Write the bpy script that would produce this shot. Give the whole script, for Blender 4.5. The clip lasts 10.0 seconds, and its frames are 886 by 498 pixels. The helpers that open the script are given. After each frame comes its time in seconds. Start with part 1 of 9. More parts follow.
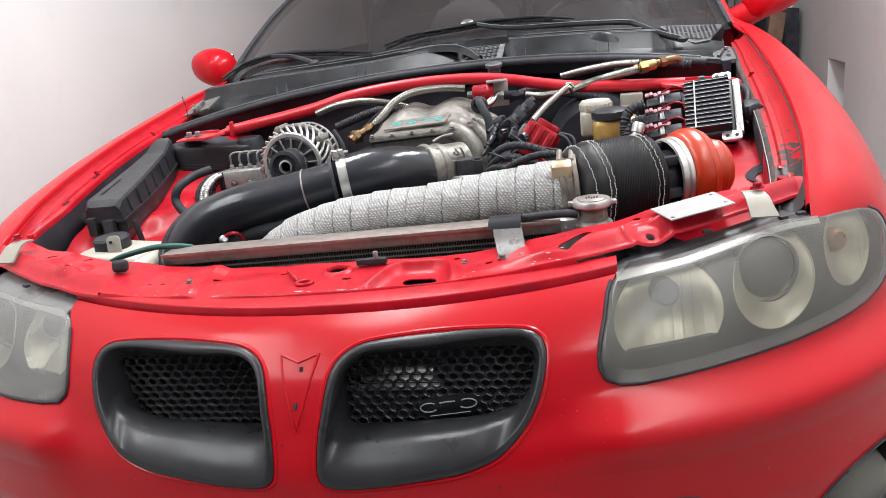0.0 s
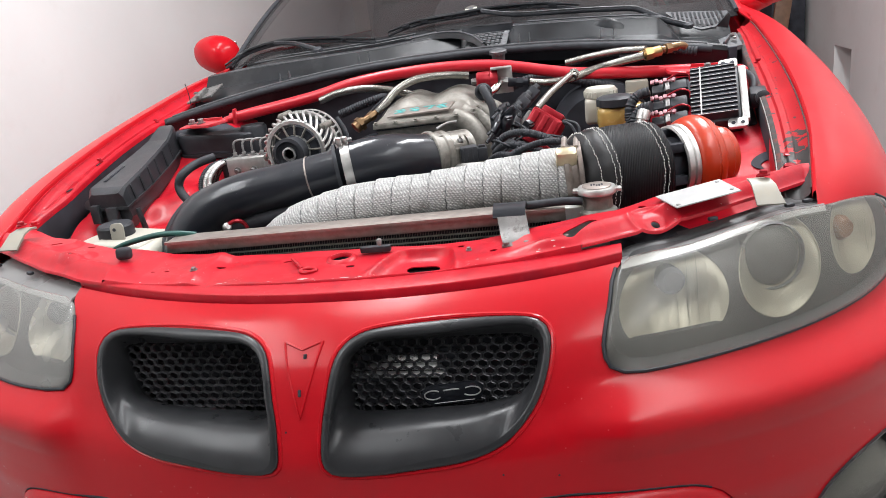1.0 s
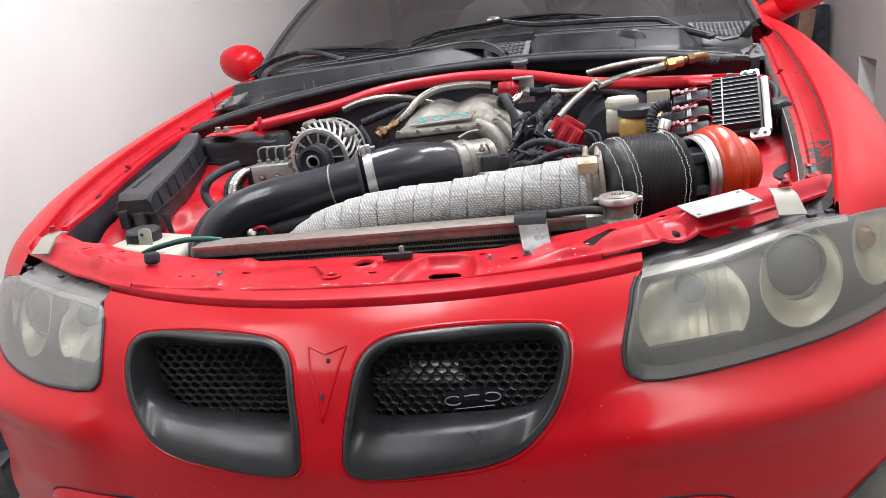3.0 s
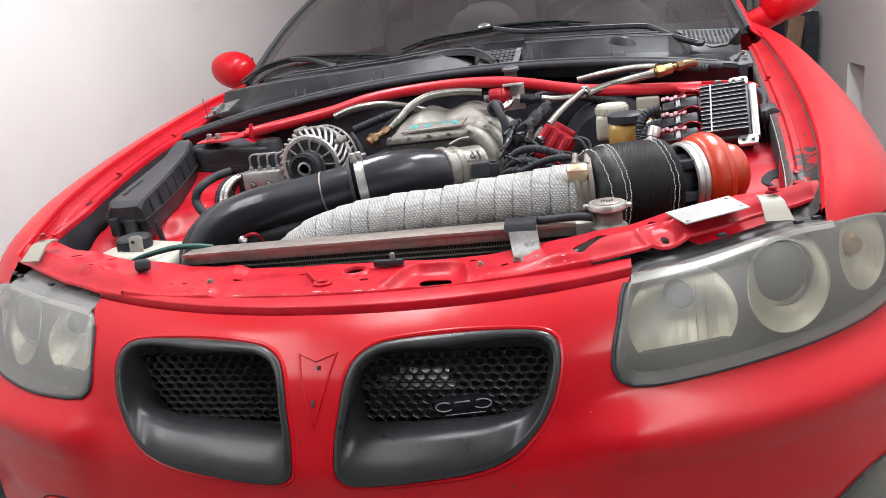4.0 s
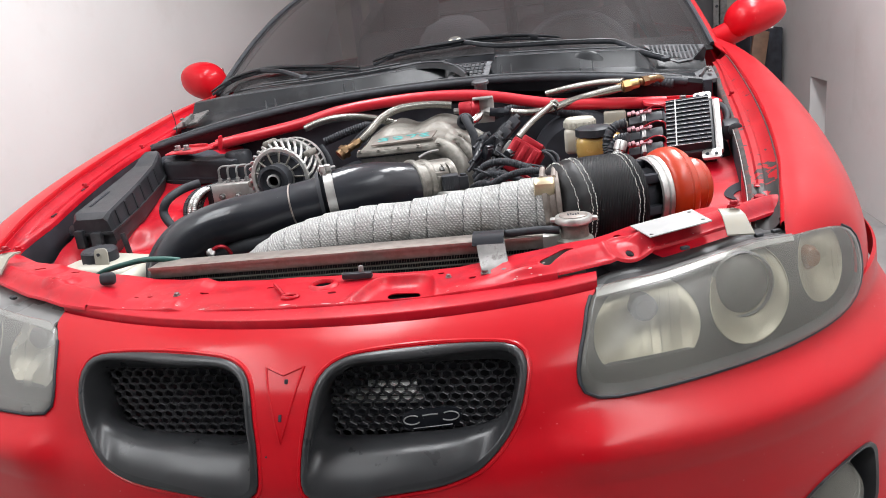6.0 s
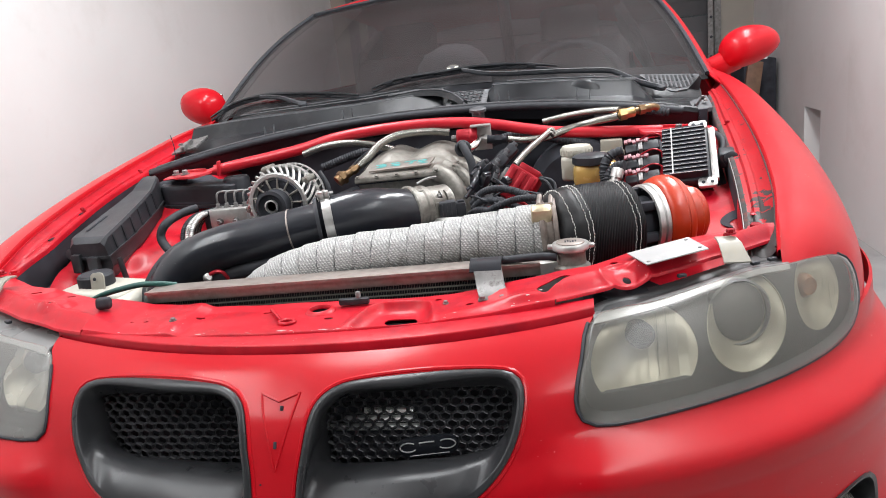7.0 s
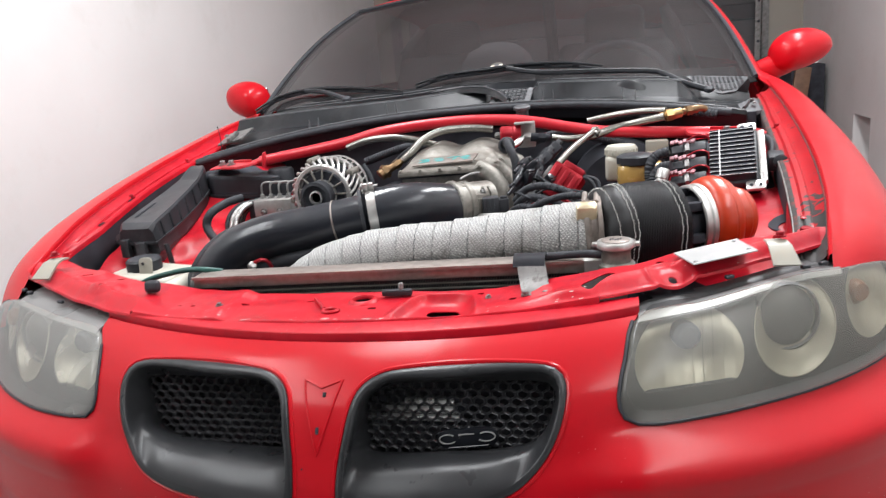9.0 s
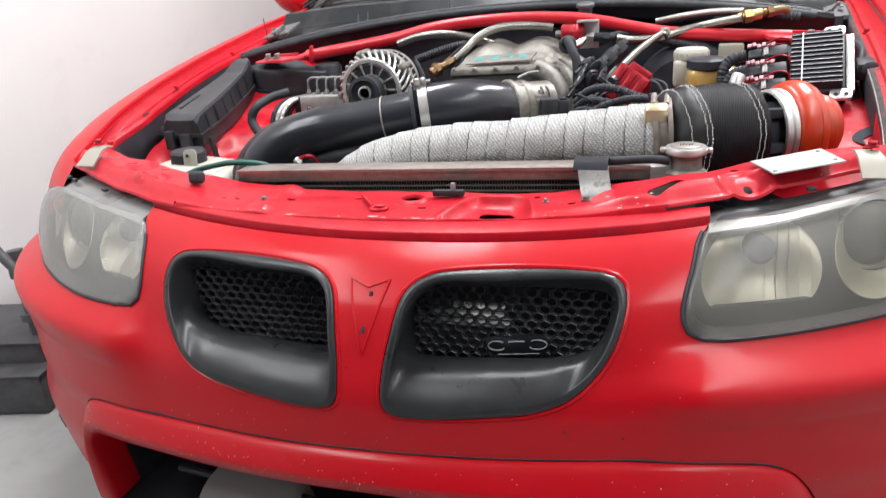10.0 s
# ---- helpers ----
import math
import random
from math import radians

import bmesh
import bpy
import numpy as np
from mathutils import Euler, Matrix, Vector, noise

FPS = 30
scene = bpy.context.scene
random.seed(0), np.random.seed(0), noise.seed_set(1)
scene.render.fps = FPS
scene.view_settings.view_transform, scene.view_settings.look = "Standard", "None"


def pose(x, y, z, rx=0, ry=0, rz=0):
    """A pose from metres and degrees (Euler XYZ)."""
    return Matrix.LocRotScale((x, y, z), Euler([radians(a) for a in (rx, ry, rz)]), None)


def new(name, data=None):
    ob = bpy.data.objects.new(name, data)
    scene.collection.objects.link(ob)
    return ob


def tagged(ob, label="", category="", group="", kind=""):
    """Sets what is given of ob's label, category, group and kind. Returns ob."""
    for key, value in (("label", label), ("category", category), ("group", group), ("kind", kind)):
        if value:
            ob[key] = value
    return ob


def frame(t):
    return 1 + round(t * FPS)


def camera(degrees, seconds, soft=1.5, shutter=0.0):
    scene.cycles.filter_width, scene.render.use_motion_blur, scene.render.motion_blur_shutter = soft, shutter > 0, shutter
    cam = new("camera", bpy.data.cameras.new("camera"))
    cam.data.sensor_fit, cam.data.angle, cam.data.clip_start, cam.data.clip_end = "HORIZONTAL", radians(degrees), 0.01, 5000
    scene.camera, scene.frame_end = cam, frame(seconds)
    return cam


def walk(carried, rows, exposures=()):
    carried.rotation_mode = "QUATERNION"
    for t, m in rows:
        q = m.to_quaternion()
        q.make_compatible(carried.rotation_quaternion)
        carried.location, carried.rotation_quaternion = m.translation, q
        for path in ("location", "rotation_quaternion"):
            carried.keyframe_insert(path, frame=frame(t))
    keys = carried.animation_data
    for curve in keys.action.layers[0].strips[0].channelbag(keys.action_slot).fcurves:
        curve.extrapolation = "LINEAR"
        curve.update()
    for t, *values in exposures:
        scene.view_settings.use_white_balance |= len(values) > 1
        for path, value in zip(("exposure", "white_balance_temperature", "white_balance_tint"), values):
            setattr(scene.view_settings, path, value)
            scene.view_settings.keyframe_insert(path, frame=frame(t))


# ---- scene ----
cam = camera(62.48, 10.0, soft=0.55, shutter=0.5)
# seconds, x, y, z, pitch, roll, yaw
ROWS = [
    (0.0, 0.3650, -0.7557, 1.0278, -17.835, 6.871, 10.552),
    (0.5, 0.3656, -0.7467, 1.0284, -18.412, 6.897, 10.460),
    (1.0, 0.3629, -0.7533, 1.0259, -18.716, 6.907, 10.797),
    (1.5, 0.3618, -0.7574, 1.0260, -18.729, 6.880, 11.404),
    (2.0, 0.3599, -0.7604, 1.0253, -18.490, 6.857, 12.041),
    (2.5, 0.3609, -0.7633, 1.0268, -18.154, 6.883, 12.427),
    (4.0, 0.3663, -0.7684, 1.0311, -17.494, 6.850, 11.808),
    (4.5, 0.3699, -0.7683, 1.0325, -17.516, 6.744, 11.218),
    (5.0, 0.3734, -0.7679, 1.0338, -17.603, 6.606, 10.656),
    (5.5, 0.3752, -0.7693, 1.0346, -17.481, 6.472, 10.135),
    (7.0, 0.3740, -0.7717, 1.0361, -14.895, 5.912, 9.632),
    (7.5, 0.3736, -0.7714, 1.0353, -13.875, 5.717, 9.777),
    (8.0, 0.3727, -0.7707, 1.0341, -13.424, 5.485, 10.327),
    (8.5, 0.3707, -0.7736, 1.0336, -13.806, 5.213, 11.213),
    (9.0, 0.3593, -0.7797, 1.0287, -14.581, 4.874, 12.612),
    (9.5, 0.3407, -0.7605, 1.0086, -17.687, 4.566, 14.867),
    (10.0, 0.3298, -0.7415, 0.9964, -20.985, 3.598, 16.360),
]
walk(cam, [(t, pose(x, y, z, 90 + pitch, roll, yaw)) for t, x, y, z, pitch, roll, yaw in ROWS], exposures=[(0.0, 0.0), (9.3, 0.0), (10.0, 0.12)])

# ---- light ----
world = bpy.data.worlds.new("world")
scene.world = world
world.use_nodes = True
world.node_tree.nodes["Background"].inputs[0].default_value = (0.9, 0.95, 1.0, 1)
world.node_tree.nodes["Background"].inputs[1].default_value = 0.05


def unseen_lamp(x, y, z, sx, sy, watts, rz=0):
    light = bpy.data.lights.new("unseen_lamp_light", "AREA")
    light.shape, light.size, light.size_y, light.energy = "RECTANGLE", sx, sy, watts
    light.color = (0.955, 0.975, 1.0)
    ob = new("unseen_lamp_light", light)
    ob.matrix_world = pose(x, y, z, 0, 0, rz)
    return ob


# assumed lamps, none in view; the last two are added front fill
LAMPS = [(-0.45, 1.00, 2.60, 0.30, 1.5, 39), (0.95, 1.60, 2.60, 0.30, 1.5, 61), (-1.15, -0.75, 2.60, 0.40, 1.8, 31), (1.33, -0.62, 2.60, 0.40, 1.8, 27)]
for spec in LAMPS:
    unseen_lamp(*spec)


# ---- materials ----
def mat(name, color, rough=0.5, metal=0.0, coat=0.0, coat_rough=0.06, noise_scale=40.0, vary=0.12, bump=0.0, bump_scale=300.0,
        stain=None, stain_scale=6.0, stain_amount=0.0, spec=0.5):
    m = bpy.data.materials.new(name)
    m.use_nodes = True
    nt = m.node_tree
    b = nt.nodes["Principled BSDF"]
    b.inputs["Roughness"].default_value = rough
    b.inputs["Metallic"].default_value = metal
    b.inputs["Coat Weight"].default_value = coat
    b.inputs["Coat Roughness"].default_value = coat_rough
    b.inputs["Specular IOR Level"].default_value = spec
    tc = nt.nodes.new("ShaderNodeTexCoord")
    n1 = nt.nodes.new("ShaderNodeTexNoise")
    n1.inputs["Scale"].default_value = noise_scale
    n1.inputs["Detail"].default_value = 6
    nt.links.new(tc.outputs["Object"], n1.inputs["Vector"])
    ramp = nt.nodes.new("ShaderNodeMapRange")
    ramp.inputs["From Min"].default_value, ramp.inputs["From Max"].default_value = 0.3, 0.7
    ramp.inputs["To Min"].default_value, ramp.inputs["To Max"].default_value = 1 - vary, 1 + vary
    nt.links.new(n1.outputs["Fac"], ramp.inputs["Value"])
    mul = nt.nodes.new("ShaderNodeMix")
    mul.data_type, mul.blend_type = "RGBA", "MULTIPLY"
    mul.inputs["Factor"].default_value = 1
    mul.inputs[6].default_value = (*color, 1)
    nt.links.new(ramp.outputs["Result"], mul.inputs[7])
    out = mul.outputs[2]
    if stain:
        n2 = nt.nodes.new("ShaderNodeTexNoise")
        n2.inputs["Scale"].default_value = stain_scale
        n2.inputs["Detail"].default_value = 8
        n2.inputs["Roughness"].default_value = 0.65
        nt.links.new(tc.outputs["Object"], n2.inputs["Vector"])
        r2 = nt.nodes.new("ShaderNodeMapRange")
        r2.inputs["From Min"].default_value, r2.inputs["From Max"].default_value = 0.52, 0.66
        r2.inputs["To Min"].default_value, r2.inputs["To Max"].default_value = 0, stain_amount
        nt.links.new(n2.outputs["Fac"], r2.inputs["Value"])
        mix = nt.nodes.new("ShaderNodeMix")
        mix.data_type = "RGBA"
        nt.links.new(r2.outputs["Result"], mix.inputs["Factor"])
        nt.links.new(out, mix.inputs[6])
        mix.inputs[7].default_value = (*stain, 1)
        out = mix.outputs[2]
    nt.links.new(out, b.inputs["Base Color"])
    # gloss varies with the grain
    r3 = nt.nodes.new("ShaderNodeMapRange")
    r3.inputs["From Min"].default_value, r3.inputs["From Max"].default_value = 0.3, 0.7
    r3.inputs["To Min"].default_value, r3.inputs["To Max"].default_value = max(0.02, rough * 0.85), min(1, rough * 1.15)
    nt.links.new(n1.outputs["Fac"], r3.inputs["Value"])
    nt.links.new(r3.outputs["Result"], b.inputs["Roughness"])
    if bump:
        n3 = nt.nodes.new("ShaderNodeTexNoise")
        n3.inputs["Scale"].default_value = bump_scale
        n3.inputs["Detail"].default_value = 4
        nt.links.new(tc.outputs["Object"], n3.inputs["Vector"])
        bp = nt.nodes.new("ShaderNodeBump")
        bp.inputs["Strength"].default_value = bump
        bp.inputs["Distance"].default_value = 0.002
        nt.links.new(n3.outputs["Fac"], bp.inputs["Height"])
        nt.links.new(bp.outputs["Normal"], b.inputs["Normal"])
    return m


def clear(name, tint, haze, haze_color, rough=0.05):
    """A clear sheet: light passes with a tint, a share of it scattered by haze."""
    m = bpy.data.materials.new(name)
    m.use_nodes = True
    nt = m.node_tree
    for n in list(nt.nodes):
        nt.nodes.remove(n)
    o = nt.nodes.new("ShaderNodeOutputMaterial")
    tr = nt.nodes.new("ShaderNodeBsdfTransparent")
    tr.inputs[0].default_value = (*tint, 1)
    p = nt.nodes.new("ShaderNodeBsdfPrincipled")
    p.inputs["Base Color"].default_value = (*haze_color, 1)
    p.inputs["Roughness"].default_value = 0.45
    gl = nt.nodes.new("ShaderNodeBsdfGlossy")
    gl.inputs["Roughness"].default_value = rough
    lw = nt.nodes.new("ShaderNodeFresnel")
    lw.inputs["IOR"].default_value = 1.32
    tc = nt.nodes.new("ShaderNodeTexCoord")
    nz = nt.nodes.new("ShaderNodeTexNoise")
    nz.inputs["Scale"].default_value = 9
    nz.inputs["Detail"].default_value = 7
    nt.links.new(tc.outputs["Object"], nz.inputs["Vector"])
    mr = nt.nodes.new("ShaderNodeMapRange")
    mr.inputs["From Min"].default_value, mr.inputs["From Max"].default_value = 0.25, 0.75
    mr.inputs["To Min"].default_value, mr.inputs["To Max"].default_value = haze * 0.75, min(1, haze * 1.25)
    nt.links.new(nz.outputs["Fac"], mr.inputs["Value"])
    a = nt.nodes.new("ShaderNodeMixShader")
    nt.links.new(mr.outputs["Result"], a.inputs[0])
    nt.links.new(tr.outputs[0], a.inputs[1])
    nt.links.new(p.outputs[0], a.inputs[2])
    c = nt.nodes.new("ShaderNodeMixShader")
    nt.links.new(lw.outputs[0], c.inputs[0])
    nt.links.new(a.outputs[0], c.inputs[1])
    nt.links.new(gl.outputs[0], c.inputs[2])
    nt.links.new(c.outputs[0], o.inputs[0])
    return m


RED = mat("red_paint", (0.46, 0.003, 0.010), 0.5, coat=0.40, spec=0.10, noise_scale=3, vary=0.06, bump=0.012, bump_scale=500, stain=(0.45, 0.012, 0.018), stain_scale=5, stain_amount=0.3)
RED_BAY = mat("red_bay_paint", (0.47, 0.005, 0.016), 0.42, coat=0.16, coat_rough=0.22, spec=0.25, noise_scale=25, vary=0.14, bump=0.05, bump_scale=60, stain=(0.27, 0.008, 0.022), stain_scale=14, stain_amount=0.55)
RED_BAR = mat("red_enamel", (0.52, 0.008, 0.02), 0.38, coat=0.3, coat_rough=0.25, noise_scale=12, vary=0.06)
RED_ANOD = mat("red_anodised", (0.34, 0.008, 0.018), 0.35, metal=0.4, noise_scale=60, vary=0.1)
ORANGE = mat("orange_silicone", (0.50, 0.036, 0.008), 0.34, noise_scale=30, vary=0.1, coat=0.35, coat_rough=0.2, stain=(0.40, 0.08, 0.03), stain_scale=30, stain_amount=0.3)
GREY_PRIMER = mat("bare_grey_strip", (0.060, 0.058, 0.056), 0.8, noise_scale=50, vary=0.35, stain=(0.30, 0.05, 0.045), stain_scale=30, stain_amount=0.6, bump=0.2, bump_scale=90, spec=0.2)
BLACK_PLASTIC = mat("black_plastic", (0.032, 0.034, 0.040), 0.48, noise_scale=30, vary=0.3, bump=0.08, bump_scale=900, stain=(0.032, 0.032, 0.034), stain_scale=8, stain_amount=0.5, spec=0.3)
FUSE = mat("scuffed_black_moulding", (0.025, 0.0265, 0.031), 0.40, noise_scale=22, vary=0.35, bump=0.06, bump_scale=700, stain=(0.060, 0.062, 0.068), stain_scale=16, stain_amount=0.55, spec=0.4)
STAND_PAINT = mat("worn_black_steel_paint", (0.06, 0.062, 0.067), 0.5, noise_scale=30, vary=0.3, stain=(0.12, 0.12, 0.12), stain_scale=12, stain_amount=0.4)
BEZEL = mat("satin_grey_black_plastic", (0.026, 0.0268, 0.029), 0.31, noise_scale=30, vary=0.12, bump=0.03, bump_scale=1200, spec=0.38)
RUBBER = mat("black_rubber", (0.032, 0.034, 0.040), 0.55, noise_scale=60, vary=0.25, spec=0.28, bump=0.05, bump_scale=500)
GLOSS_BLACK = mat("gloss_black_coating", (0.016, 0.018, 0.024), 0.5, spec=0.16, coat=0.65, coat_rough=0.13, noise_scale=8, vary=0.2, bump=0.05, bump_scale=40, stain=(0.03, 0.03, 0.032), stain_scale=12, stain_amount=0.5)
# for grimy dark parts, and for flat stand-ins of shade in gaps
DARK = mat("dark_grime_and_shade", (0.038, 0.040, 0.049), 0.75, noise_scale=20, vary=0.4, spec=0.2)
ALU = mat("cast_aluminium", (0.235, 0.222, 0.198), 0.42, metal=0.45, noise_scale=120, vary=0.25, bump=0.3, bump_scale=500, stain=(0.10, 0.085, 0.07), stain_scale=30, stain_amount=0.7)
ALU_BRIGHT = mat("bright_aluminium", (0.55, 0.545, 0.53), 0.36, metal=0.8, noise_scale=80, vary=0.1, bump=0.05, bump_scale=300, stain=(0.38, 0.36, 0.33), stain_scale=25, stain_amount=0.4)
ALU_DULL = mat("dull_brownish_aluminium", (0.31, 0.27, 0.245), 0.45, metal=0.6, noise_scale=90, vary=0.15, stain=(0.17, 0.13, 0.11), stain_scale=30, stain_amount=0.5)
STEEL = mat("galvanised_steel", (0.25, 0.245, 0.24), 0.45, metal=0.7, noise_scale=50, vary=0.25, stain=(0.13, 0.12, 0.12), stain_scale=30, stain_amount=0.75)
STRAP = mat("rust_flecked_steel", (0.23, 0.225, 0.22), 0.42, metal=0.6, noise_scale=50, vary=0.3, stain=(0.05, 0.04, 0.035), stain_scale=55, stain_amount=0.9)
PLATE = mat("satin_silver_sheet", (0.40, 0.40, 0.40), 0.5, metal=0.25, noise_scale=60, vary=0.06, stain=(0.55, 0.54, 0.52), stain_scale=20, stain_amount=0.4)
CHROME = mat("chrome", (0.80, 0.80, 0.80), 0.12, metal=1.0, noise_scale=30, vary=0.05)
BRASS = mat("brass", (0.40, 0.27, 0.12), 0.36, metal=0.85, noise_scale=60, vary=0.15, stain=(0.32, 0.16, 0.05), stain_scale=40, stain_amount=0.5)
BRAID = mat("braided_steel_hose", (0.27, 0.262, 0.24), 0.24, metal=0.9, noise_scale=900, vary=0.4, bump=0.15, bump_scale=1500)
BRONZE = mat("tarnished_bronze", (0.20, 0.125, 0.065), 0.38, metal=0.8, noise_scale=60, vary=0.2)
CHIP = mat("pale_primer_chip", (0.55, 0.40, 0.38), 0.6, noise_scale=400, vary=0.2)
CREAM = mat("cream_plastic", (0.33, 0.312, 0.265), 0.45, noise_scale=30, vary=0.08, stain=(0.36, 0.30, 0.22), stain_scale=30, stain_amount=0.4)
GOLD_ZINC = mat("yellow_zinc", (0.58, 0.50, 0.34), 0.36, metal=0.6, noise_scale=60, vary=0.15)
WHITE_TANK = mat("white_plastic", (0.52, 0.50, 0.43), 0.4, noise_scale=20, vary=0.06, stain=(0.5, 0.45, 0.36), stain_scale=20, stain_amount=0.3)
AMBER_TANK = mat("amber_fluid_plastic", (0.46, 0.30, 0.09), 0.25, noise_scale=14, vary=0.25, coat=0.3)
GREEN = mat("green_hose", (0.02, 0.09, 0.075), 0.45, noise_scale=40, vary=0.15)
CYAN = mat("cyan_paint", (0.07, 0.36, 0.36), 0.5, noise_scale=60, vary=0.2)
PINK = mat("pink_faded_connector_clip", (0.42, 0.20, 0.23), 0.45, noise_scale=200, vary=0.5)
WHITE_THREAD = mat("white_thread", (0.70, 0.69, 0.66), 0.7)
LAMP_GREY = mat("grey_lamp_housing", (0.026, 0.027, 0.028), 0.5, noise_scale=10, vary=0.15)
LAMP_EDGE = mat("pale_lamp_edge", (0.17, 0.17, 0.168), 0.3, noise_scale=10, vary=0.15)
LAMP_DARK = mat("dark_lamp_housing", (0.055, 0.055, 0.052), 0.5, noise_scale=10, vary=0.15)
REFLECTOR = mat("lamp_reflector", (0.37, 0.35, 0.285), 0.42, metal=0.45, noise_scale=25, vary=0.12)
AMBER_LENS = mat("amber_lamp_insert", (0.22, 0.105, 0.05), 0.3, noise_scale=40, vary=0.25)
LENS = clear("hazy_headlamp_lens", (0.95, 0.94, 0.88), 0.22, (0.33, 0.32, 0.285), 0.24)
LENS_DULL = clear("chalky_headlamp_lens", (0.90, 0.89, 0.86), 0.40, (0.42, 0.415, 0.39), 0.18)
POLISHED = mat("polished_cooler_fin", (0.92, 0.92, 0.92), 0.3, metal=0.75, noise_scale=80, vary=0.1)
# its haze also stands in for the ceiling reflected in the screen
GLASS = clear("tinted_windscreen", (0.21, 0.20, 0.205), 0.12, (0.18, 0.168, 0.174), 0.03)
COWL = mat("dusty_black_cowl_and_gap_shade", (0.009, 0.0105, 0.013), 0.33, noise_scale=14, vary=0.35, spec=0.4, bump=0.05, bump_scale=250, stain=(0.055, 0.055, 0.058), stain_scale=9, stain_amount=0.45)
VENT = mat("grey_dusty_vent_plastic", (0.12, 0.123, 0.13), 0.6, noise_scale=120, vary=0.5, stain=(0.03, 0.03, 0.032), stain_scale=60, stain_amount=0.8)
COWL_WORN = mat("grey_worn_and_lit_plastic", (0.075, 0.077, 0.083), 0.45, noise_scale=60, vary=0.4)
WALL = mat("white_painted_plaster", (0.75, 0.745, 0.735), 0.8, noise_scale=2.2, vary=0.03, bump=0.12, bump_scale=25, stain=(0.66, 0.645, 0.62), stain_scale=1.6, stain_amount=0.6)
REAR_WALL = mat("unseen_dark_wall_grey", (0.07, 0.07, 0.073), 0.6, noise_scale=5, vary=0.15)
CEIL = mat("white_ceiling_paint", (0.75, 0.74, 0.72), 0.85, noise_scale=3, vary=0.03)
FLOOR = mat("grey_concrete", (0.31, 0.31, 0.305), 0.7, noise_scale=4, vary=0.15, bump=0.15, bump_scale=60, stain=(0.20, 0.20, 0.20), stain_scale=3, stain_amount=0.6)
DOOR = mat("dark_grey_door_panel", (0.11, 0.11, 0.115), 0.55, noise_scale=6, vary=0.1)
BEIGE = mat("beige_trim_paint", (0.40, 0.37, 0.32), 0.7, noise_scale=6, vary=0.06)
FIN_EDGE = mat("bare_fin_edge", (0.55, 0.55, 0.55), 0.5, metal=0.3)
MESH_PLASTIC = mat("mesh_plastic", (0.050, 0.050, 0.056), 0.35, noise_scale=60, vary=0.2)
WOOD = mat("brown_timber", (0.16, 0.09, 0.055), 0.6, noise_scale=25, vary=0.3)
SOFT_BLACK = mat("smooth_black_cloth", (0.012, 0.012, 0.013), 0.5, noise_scale=40, vary=0.3, bump=0.25, bump_scale=70, spec=0.35, stain=(0.028, 0.028, 0.03), stain_scale=20, stain_amount=0.5)
CLOTH = mat("dark_grey_upholstery", (0.045, 0.043, 0.045), 0.8, noise_scale=60, vary=0.2)
BAGCLOTH = mat("grey_crumpled_cloth", (0.10, 0.10, 0.105), 0.8, noise_scale=20, vary=0.2)
TYRE = mat("tyre_rubber", (0.02, 0.02, 0.021), 0.7, noise_scale=30, vary=0.3)


def wrap_material():
    """Woven fibre tape: fine diagonal weave, silver-grey."""
    m = mat("silver_exhaust_wrap", (0.50, 0.50, 0.49), 0.5, noise_scale=420, vary=0.35, stain=(0.20, 0.185, 0.165), stain_scale=9, stain_amount=0.75)
    nt = m.node_tree
    tc = nt.nodes.new("ShaderNodeTexCoord")
    mp = nt.nodes.new("ShaderNodeMapping")
    mp.inputs["Rotation"].default_value = (0.5, 0.6, 0.3)
    nt.links.new(tc.outputs["Object"], mp.inputs["Vector"])
    w = nt.nodes.new("ShaderNodeTexWave")
    w.inputs["Scale"].default_value = 78
    w.inputs["Distortion"].default_value = 1.6
    w.inputs["Detail"].default_value = 3
    nt.links.new(mp.outputs["Vector"], w.inputs["Vector"])
    bp = nt.nodes.new("ShaderNodeBump")
    bp.inputs["Strength"].default_value = 0.75
    bp.inputs["Distance"].default_value = 0.0008
    w2 = nt.nodes.new("ShaderNodeTexWave")
    w2.inputs["Scale"].default_value = 170
    w2.inputs["Distortion"].default_value = 0.8
    mp2 = nt.nodes.new("ShaderNodeMapping")
    mp2.inputs["Rotation"].default_value = (-0.5, 0.9, 1.6)
    nt.links.new(tc.outputs["Object"], mp2.inputs["Vector"])
    nt.links.new(mp2.outputs["Vector"], w2.inputs["Vector"])
    mx = nt.nodes.new("ShaderNodeMath")
    mx.operation = "MULTIPLY"
    nt.links.new(w.outputs["Fac"], mx.inputs[0])
    nt.links.new(w2.outputs["Fac"], mx.inputs[1])
    nt.links.new(mx.outputs[0], bp.inputs["Height"])
    b = nt.nodes["Principled BSDF"]
    nt.links.new(bp.outputs["Normal"], b.inputs["Normal"])
    dark = nt.nodes.new("ShaderNodeMapRange")
    dark.inputs["To Min"].default_value, dark.inputs["To Max"].default_value = 0.62, 1.26
    nt.links.new(mx.outputs[0], dark.inputs["Value"])
    mul = nt.nodes.new("ShaderNodeMix")
    mul.data_type, mul.blend_type = "RGBA", "MULTIPLY"
    mul.inputs["Factor"].default_value = 1
    nt.links.new(b.inputs["Base Color"].links[0].from_socket, mul.inputs[6])
    nt.links.new(dark.outputs["Result"], mul.inputs[7])
    nt.links.new(mul.outputs[2], b.inputs["Base Color"])
    return m


WRAP = wrap_material()


